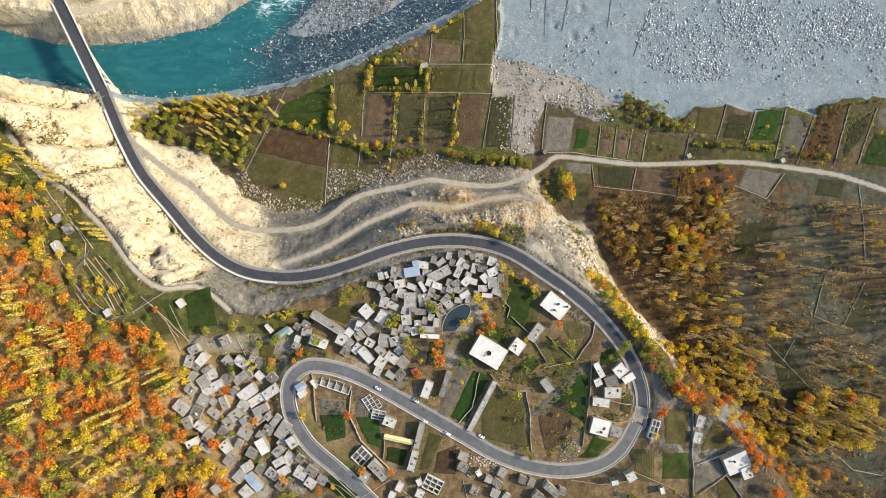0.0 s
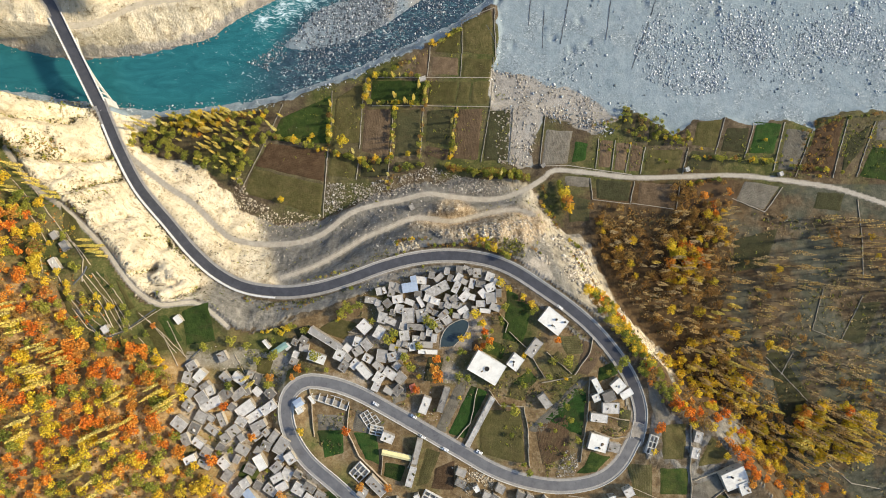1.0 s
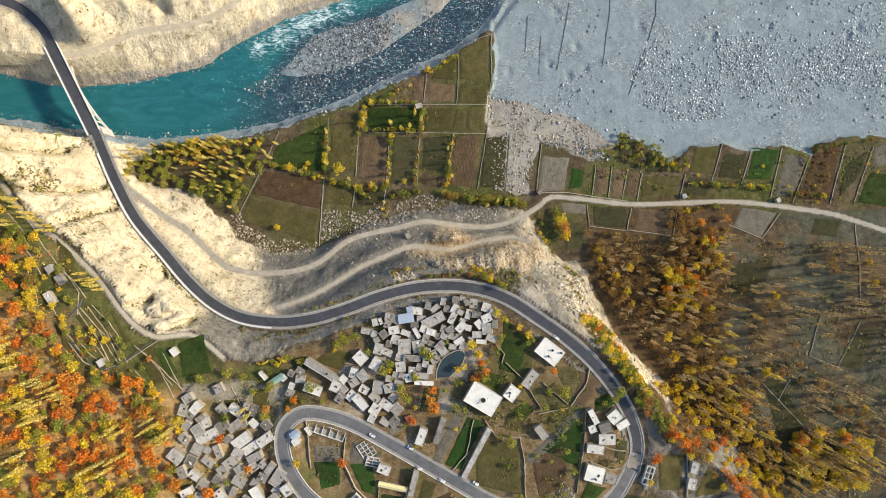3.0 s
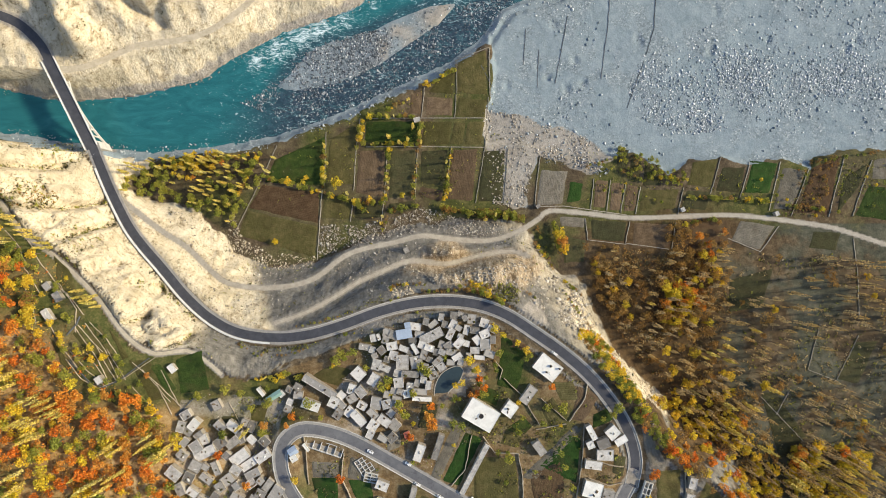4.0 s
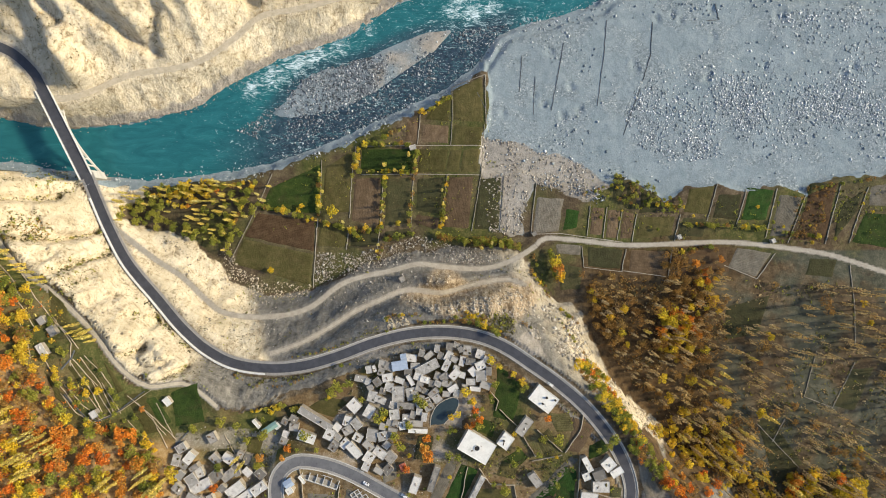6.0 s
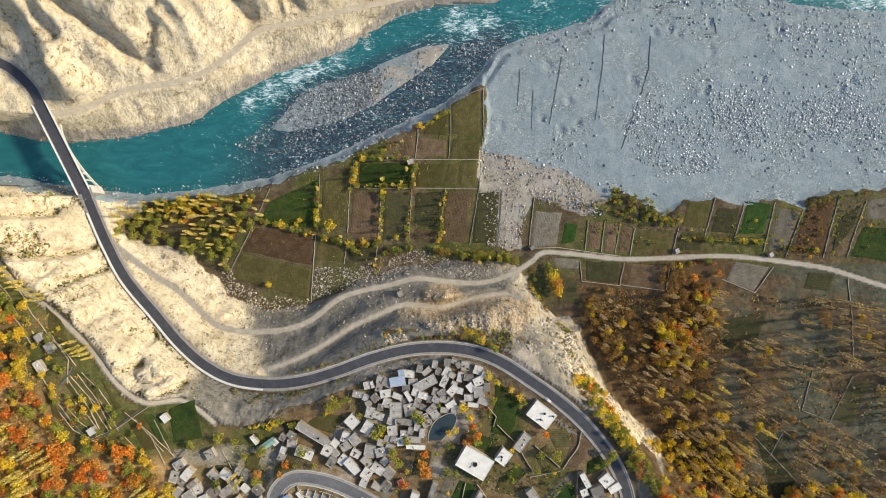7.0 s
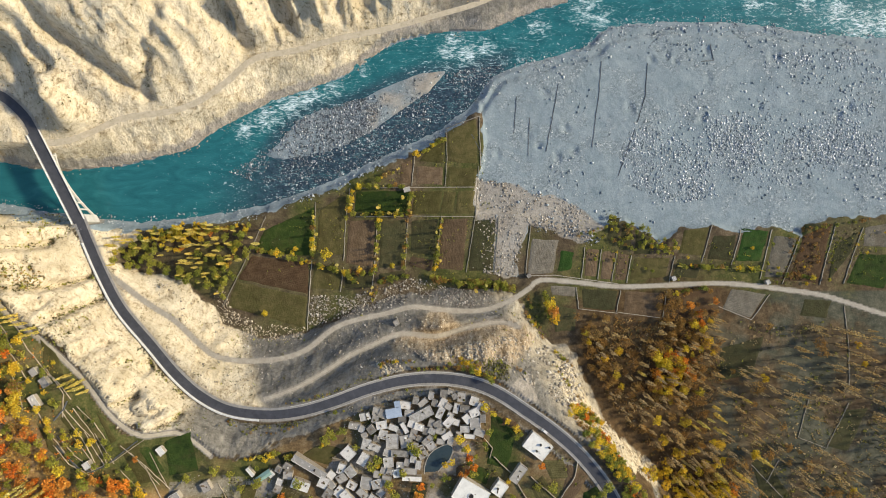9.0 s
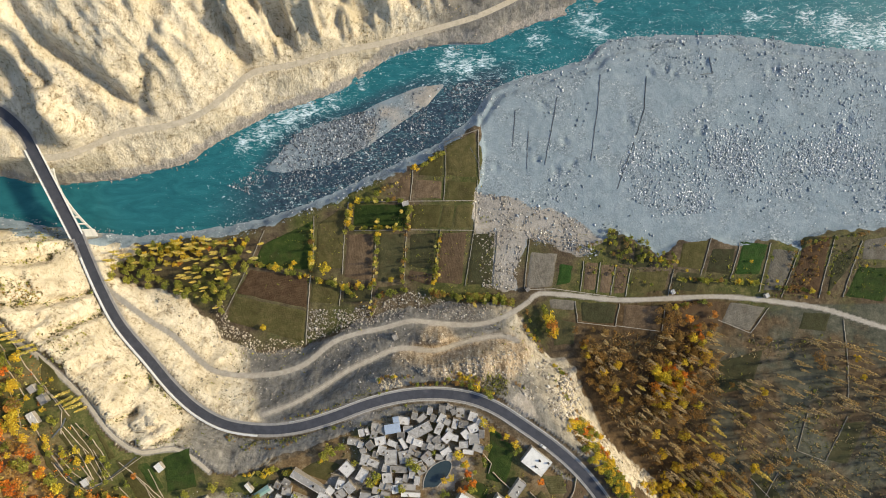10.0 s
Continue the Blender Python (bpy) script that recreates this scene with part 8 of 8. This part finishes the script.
scrub("hill_scrub", HILL, 2600, 0.4, 1.5, ("scrub", "scrub", "bare"), "sparse dry scrub on the bare hillside", 103, 26.0, -0.05)
scrub("slope_scrub", SCREE, 1500, 0.4, 1.5, ("scrub", "scrub", "olive"), "sparse scrub on the slope below the road", 104, 18.0, -0.1, [[(-80.1, -11.3), (-64.5, -7.4), (-45.0, 0.4), (-29.4, 6.3)]])
scrub("verge_scrub", [(-143.0, -16.0), (-112.0, -30.0), (-78.0, -26.0), (-45.0, -13.0), (-20.0, -4.0), (-45.0, -6.0), (-78.0, -18.0), (-110.0, -23.0), (-130.0, -20.0)], 620, 0.5, 1.8, ("scrub", "scrub", "olive"), "dark scrub on the bank above the road", 114, 9.0, 0.2)
scrub("hollow_shrubs", [(46.3, 16.1), (57.1, 18.1), (66.1, 14.0), (64.1, 4.3), (52.0, 7.0)], 200, 0.7, 1.9, ("scrub", "olive", "scrub"), "dark shrubs in a hollow beside the road", 105, 7.0, 0.5)
scrub("grove_floor", GROVE_W, 3800, 0.5, 1.6, ("brown", "scrub", "brown", "bare"), "brown undergrowth between the poplars", 106, 16.0, 0.05)
scrub("thin_undergrowth", GROVE_E, 3600, 0.5, 1.6, ("scrub", "scrub", "bare", "olive"), "grey-green undergrowth between bare poplars", 107, 18.0, 0.0)
scrub("orchard_floor", ORCHARD, 4200, 0.5, 1.6, ("brown", "orange", "poplar", "scrub"), "brown and orange undergrowth between the orchard trees", 108, 14.0, 0.1)
scrub("village_weeds", VILLAGE, 1000, 0.4, 1.5, ("olive", "scrub", "scrub"), "weeds and bushes in the village yards", 109, 12.0, 0.0)
scrub("hamlet_weeds", VILLAGE_W, 1200, 0.4, 1.6, ("olive", "scrub", "scrub"), "weeds and bushes between village houses", 110, 12.0, 0.1)
LOOP = [(-75.0, -85.0), (-45.0, -90.0), (5.0, -118.0), (45.0, -138.0), (90.0, -140.0), (130.0, -112.0), (134.0, -80.0), (118.0, -55.0), (95.0, -40.0), (52.0, -50.0), (20.0, -75.0), (-8.0, -85.0), (-25.0, -100.0), (-60.0, -125.0), (-76.0, -118.0)]
scrub("garden_weeds", LOOP, 1800, 0.4, 1.5, ("olive", "scrub", "scrub"), "weeds and low bushes in the walled gardens", 111, 14.0, 0.0)
PLOTS = [(-115.0, 108.0), (-60.0, 138.0), (0.0, 160.0), (46.0, 186.0), (60.0, 116.0), (78.0, 72.0), (40.0, 66.0), (-30.0, 62.0), (-75.0, 62.0), (-125.0, 78.0)]
scrub("field_weeds", PLOTS, 1000, 0.4, 1.2, ("olive", "scrub"), "weeds along the field edges", 112, 12.0, -0.05)
scrub("lane_weeds", EAST_FIELDS, 1000, 0.4, 1.3, ("scrub", "olive"), "weeds over the eastern plots", 113, 14.0, -0.05)
stones("island_stones", [(-112.6, 163.1), (-97.3, 182.3), (-82.0, 196.0), (-59.1, 200.6), (-38.7, 205.7), (-24.0, 196.0), (-31.7, 181.2), (-56.3, 168.0), (-79.3, 159.4)], 2600, 0.5, 1.7, WET_STONE, "wet and pale stones heaped on the river island", 21, 26.0, 0.2)
stones("yard_stones", VILLAGE, 1500, 0.35, 1.3, RUBBLE, "rubble and firewood heaps in the village yards", 22, 9.0, 0.1, dry=True)
stones("hamlet_stones", VILLAGE_W, 1300, 0.35, 1.3, RUBBLE, "rubble and firewood heaps between the houses", 23, 9.0, 0.1, dry=True)
ROADSIDE = [(-186.5, 41.1), (-172.7, 29.5), (-157.4, 13.2), (-143.2, 0.8), (-133.5, -7.7), (-135.5, -11.7), (-147.2, -3.8), (-161.4, 8.2), (-176.7, 25.5), (-189.5, 39.1)]
stones("roadside_rubble", ROADSIDE, 700, 0.4, 1.6, PALE_RUBBLE, "pale rubble strewn along the road edge", 24, 7.0, 0.4, dry=True)
stones("cliff_stones", WEST_CLIFF, 1600, 0.5, 2.2, PALE_RUBBLE, "pale loose blocks on the cliff face", 25, 16.0, 0.0, 0.34, dry=True)
stones("cut_blocks", CUT, 900, 0.5, 2.0, PALE_RUBBLE, "pale blocks standing out of the cut slope", 26, 8.0, 0.1, 0.36, dry=True)
stones("outcrop_blocks", [(-25.5, 15.1), (-11.7, 19.1), (-6.8, 11.2), (-21.5, 7.3)], 240, 0.7, 2.8, PALE_RUBBLE, "pale rock outcrop beside the road", 27, 6.0, 0.5, 0.36, dry=True)
stones("hill_stones", HILL, 2600, 0.4, 1.8, PALE_RUBBLE, "loose pale stones on the bare hillside", 28, 24.0, -0.1, 0.36, dry=True)
stones("ledge_blocks", [(106.0, 10.0), (124.0, -18.0), (142.0, -37.0), (160.0, -55.0), (178.0, -70.0), (174.0, -78.0), (154.0, -64.0), (134.0, -45.0), (115.0, -24.0), (103.0, 2.0)], 900, 0.6, 2.6, PALE_RUBBLE, "pale broken rock along the cliff ledge", 30, 8.0, 0.3, 0.34, dry=True)
stones("toe_rubble", [(-140.0, 66.0), (-133.0, 48.0), (-115.0, 39.0), (-80.0, 36.0), (-82.0, 27.0), (-117.0, 26.0), (-142.0, 38.0), (-150.0, 58.0)], 900, 0.45, 1.9, PALE_RUBBLE, "pale rubble at the foot of the slope", 31, 8.0, 0.3, 0.34, dry=True)
stones("dark_debris", [(87.4, 114.3), (120.8, 111.6), (141.1, 100.9), (131.9, 91.4), (114.7, 103.6), (90.4, 105.7)], 320, 0.5, 2.0, WET_STONE, "dark boulders along the edge of the flood debris", 32, 7.0, 0.2)
stones("plot_stones", [(44.1, 114.2), (61.2, 115.2), (59.0, 78.0), (41.0, 78.9)], 420, 0.4, 1.2, RUBBLE, "pale stones washed over the plot", 29, 9.0, 0.3)


# ---- the round light well and roof tanks of the large buildings ----
def on_roof(spot, seat):
    """The top of the roof nearest to a place."""
    best = min(ROOFS, key=lambda r: math.hypot(r[0] - spot[0], r[1] - spot[1]) / r[2])
    return Vector((spot[0], spot[1], best[3]))


def light_well(spot, seat, r):
    z = on_roof(spot, seat).z
    top = empty("light_well", Matrix.Translation((*spot, z)), "round light well with raised rim on a flat roof", "roof light")
    n, v, f = 20, [], []
    for rad, h in ((r, 0.0), (r, 0.5), (r - 0.3, 0.5), (r - 0.3, 0.05)):
        v += [(rad * math.cos(i * 2 * math.pi / n), rad * math.sin(i * 2 * math.pi / n), h) for i in range(n)]
    for k in range(3):
        f += [(k * n + i, k * n + (i + 1) % n, (k + 1) * n + (i + 1) % n, (k + 1) * n + i) for i in range(n)]
    link_mesh("rim", v, f, CONCRETE, top)
    v = [((r - 0.3) * math.cos(i * 2 * math.pi / n), (r - 0.3) * math.sin(i * 2 * math.pi / n), 0.06) for i in range(n)]
    link_mesh("opening", v, [tuple(range(n))], DARK, top)


light_well((37.5, -68.4), 5.15, 1.9)


def water_tank(spot, seat):
    p = on_roof(spot, seat)
    top = empty("water_tank", Matrix.Translation(p), "dark round plastic water tank on a roof", "water tank", "roof tanks")
    bm = bmesh.new()
    bmesh.ops.create_cone(bm, cap_ends=True, segments=14, radius1=0.6, radius2=0.56, depth=1.3, matrix=Matrix.Translation((0, 0, 0.65)))
    bmesh.ops.create_cone(bm, cap_ends=True, segments=14, radius1=0.7, radius2=0.3, depth=0.3, matrix=Matrix.Translation((0, 0, 1.45)))
    part("drum", bm, DARK, top)
    bm = bmesh.new()
    bmesh.ops.create_cone(bm, cap_ends=True, segments=10, radius1=0.26, radius2=0.24, depth=0.14, matrix=Matrix.Translation((0, 0, 1.66)))
    part("lid", bm, WOOD, top)


for spot in [(84.2, -36.5), (81.4, -40.5), (89.9, -38.4), (55.2, -63.8), (110.2, -119.1), (-65.1, -51.2), (195.9, -137.7)]:
    water_tank(spot, 3.9)


# ---- the pond ----
POND_WATER = plain("still_pond_water", (0.03, 0.048, 0.058), (0.05, 0.072, 0.082), 8, 0.15, 0.0)


def pond(poly):
    line = smooth(poly + poly[:1], 2.0)[:-1, :2]
    z = float(np.median(lie(line[:, 0], line[:, 1]))) + 0.3
    n = len(line)
    top = empty("pond", Matrix.Identity(4), "dark still pond with earth rim among village houses", "pond")
    link_mesh("pond_water", [(x, y, z) for x, y in line] + [(x, y, z - 2.5) for x, y in line], [tuple(range(n))] + [(i, i + n, (i + 1) % n + n, (i + 1) % n) for i in range(n)], POND_WATER, top)
    loop = np.vstack([line, line[:1]])
    ribbon("rim", np.c_[loop, np.full(n + 1, z)], 0.25, 0.12, EARTH, 2.6, parent=top)


pond([(6.8, -60.0), (7.6, -49.6), (12.5, -41.3), (22.0, -36.8), (26.2, -39.8), (23.5, -47.3), (16.6, -54.4), (14.3, -60.8)])


# ---- ridge lines over the bar, coloured dark to stand for their shadow ----
stone_wall([(140.5, 232.8), (138.9, 208.4), (133.5, 168.3)], 0.3, 0.42, STONE_AND_LINE_SHADE, "low broken ridge line across the gravel, its shadow put into dark colour")
stone_wall([(175.5, 231.6), (173.9, 206.4), (167.8, 187.3)], 0.3, 0.42, STONE_AND_LINE_SHADE, "low broken ridge line across the gravel, its shadow put into dark colour")
stone_wall([(166.1, 182.2), (160.1, 166.2), (153.5, 147.2)], 0.3, 0.42, STONE_AND_LINE_SHADE, "low broken ridge line across the gravel, its shadow put into dark colour")
stone_wall([(108.2, 215.9), (103.9, 192.4), (98.8, 165.5)], 0.3, 0.42, STONE_AND_LINE_SHADE, "low broken ridge line across the gravel, its shadow put into dark colour")
stone_wall([(86.5, 190.7), (85.2, 162.2)], 0.3, 0.42, STONE_AND_LINE_SHADE, "low broken ridge line across the gravel, its shadow put into dark colour")
stone_wall([(76.8, 206.3), (74.6, 179.0)], 0.3, 0.42, STONE_AND_LINE_SHADE, "low broken ridge line across the gravel, its shadow put into dark colour")
stone_wall([(41.9, 179.4), (51.1, 162.0)], 0.3, 0.42, STONE_AND_LINE_SHADE, "low broken ridge line across the gravel, its shadow put into dark colour")
stone_wall([(223.0, 245.6), (226.3, 233.9), (216.8, 233.0)], 0.3, 0.42, STONE_AND_LINE_SHADE, "low broken ridge line across the gravel, its shadow put into dark colour")


# ---- parked and passing cars, at rest ----
TYRE = plain("tyre", (0.012, 0.012, 0.013), (0.025, 0.025, 0.026), 0.5, 0.8, 0.0)
RIM = plain("rim_metal", (0.35, 0.35, 0.36), (0.45, 0.45, 0.46), 0.5, 0.35, 0.0, 0.8)
PAINT = {"white": plain("white_car_paint", (0.70, 0.70, 0.69), (0.80, 0.80, 0.79), 2, 0.3, 0.0), "blue": plain("blue_car_paint", (0.10, 0.20, 0.38), (0.13, 0.25, 0.45), 2, 0.3, 0.0)}
LAMP_GLASS = plain("lamp_glass", (0.6, 0.6, 0.58), (0.7, 0.7, 0.68), 1.0, 0.15, 0.0)


def car(colour="white"):
    top = empty("car", Matrix.Identity(4), colour + " saloon car standing on the asphalt road", "car", "cars")
    bm = bmesh.new()
    box(bm, 0, 0, 0.62, 4.3, 1.72, 0.6, 0, 0.14)
    part("body", bm, PAINT[colour], top)
    bm = bmesh.new()
    r = bmesh.ops.create_cube(bm, size=1.0)
    for v in r["verts"]:
        s = 0.78 if v.co.z > 0 else 1.0
        v.co = (v.co.x * 2.3 * s - 0.2, v.co.y * 1.58 * (0.86 if v.co.z > 0 else 1), 0.92 + (v.co.z + 0.5) * 0.56)
    part("windows", bm, GLASS, top, "dark car windows")
    bm = bmesh.new()
    box(bm, -0.2, 0, 1.5, 1.75, 1.34, 0.06, 0, 0.02)
    part("roof", bm, PAINT[colour], top)
    for x in (-1.35, 1.35):
        for y in (-0.8, 0.8):
            wheel = empty("wheel", Matrix.Translation((x, y, 0.32)))
            wheel.parent = top
            bm = bmesh.new()
            bmesh.ops.create_cone(bm, cap_ends=True, segments=12, radius1=0.32, radius2=0.32, depth=0.2, matrix=Matrix.Rotation(radians(90), 4, "X"))
            part("tyre", bm, TYRE, wheel)
            bm = bmesh.new()
            bmesh.ops.create_cone(bm, cap_ends=True, segments=10, radius1=0.19, radius2=0.19, depth=0.23, matrix=Matrix.Rotation(radians(90), 4, "X"))
            part("rim", bm, RIM, wheel)
    for y in (-0.6, 0.6):
        bm = bmesh.new()
        box(bm, 2.13, y, 0.7, 0.08, 0.34, 0.16, 0, 0.02)
        part("headlight", bm, LAMP_GLASS, top)
    return top


def on_road(spot, off=0.0):
    """The pose of a vehicle by the road nearest to a place."""
    best = None
    for line in ROADS:
        d = np.hypot(line[:, 0] - spot[0], line[:, 1] - spot[1])
        i = int(np.clip(np.argmin(d), 1, len(line) - 2))
        if best is None or d[i] < best[0]:
            t = line[i + 1] - line[i - 1]
            best = (d[i], math.atan2(t[1], t[0]), line[i][2])
    z = max(best[2] + 0.07, up(*spot) + 0.02) if best[0] > 3.6 else best[2] + 0.07
    return Matrix.Translation((*spot, z)) @ Matrix.Rotation(best[1] + off, 4, "Z")


first = car("white")
first.matrix_world = on_road((87.6, -29.0))
for spot, off in zip([(-35.3, -91.5), (-10.4, -99.6), (10.4, -121.0), (-4.5, -112.9), (32.6, -122.7)], (0.0, 0.0, 3.14, 3.14, 0.0)):
    copy_thing(first, on_road(spot, off))
second = car("blue")
second.matrix_world = on_road((-88.0, -89.9))
BLOCKS = [(76.3, 23.6), (94.4, 21.2), (114.5, 11.6), (126.6, -14.8), (112.5, -20.4), (88.4, -6.8), (73.5, 5.2)]
stones("cliff_blocks", BLOCKS, 900, 0.7, 3.4, RUBBLE, "pale broken blocks fallen down the cliff", 12, 12.0, 0.1, 0.36, dry=True)
RIBBED = [(-26.0, 18.7), (-1.6, 22.8), (35.0, 28.1), (71.8, 32.2), (75.9, 16.7), (55.4, 10.6), (35.0, 17.5), (6.5, 18.3)]
stones("ribbed_rubble", RIBBED, 900, 0.5, 2.4, RUBBLE, "brown rubble on the cut slope above the track", 13, 10.0, 0.1, 0.36, dry=True)
CROP = [(-110.2, 104.8), (-73.6, 122.6), (-76.1, 89.1), (-115.2, 90.6)]
stones("field_stones", CROP, 260, 0.35, 0.9, RIVER_STONE, "pale stones dotted over the green field", 14, 12.0, 0.3)
HEAP = [(81.9, -139.7), (88.6, -121.2), (98.6, -125.0), (94.2, -141.3)]
stones("rubble_patch", HEAP, 380, 0.4, 1.6, RUBBLE, "grey building rubble heaped beside the road", 16, 8.0, 0.3, dry=True)
YARDS = [(13.3, -129.5), (31.8, -132.6), (50.3, -140.9), (42.9, -151.2), (24.4, -151.0)]
stones("yard_rubble", YARDS, 900, 0.4, 1.8, PALE_RUBBLE, "pale building rubble in the roadside yards", 17, 8.0, 0.1, dry=True)
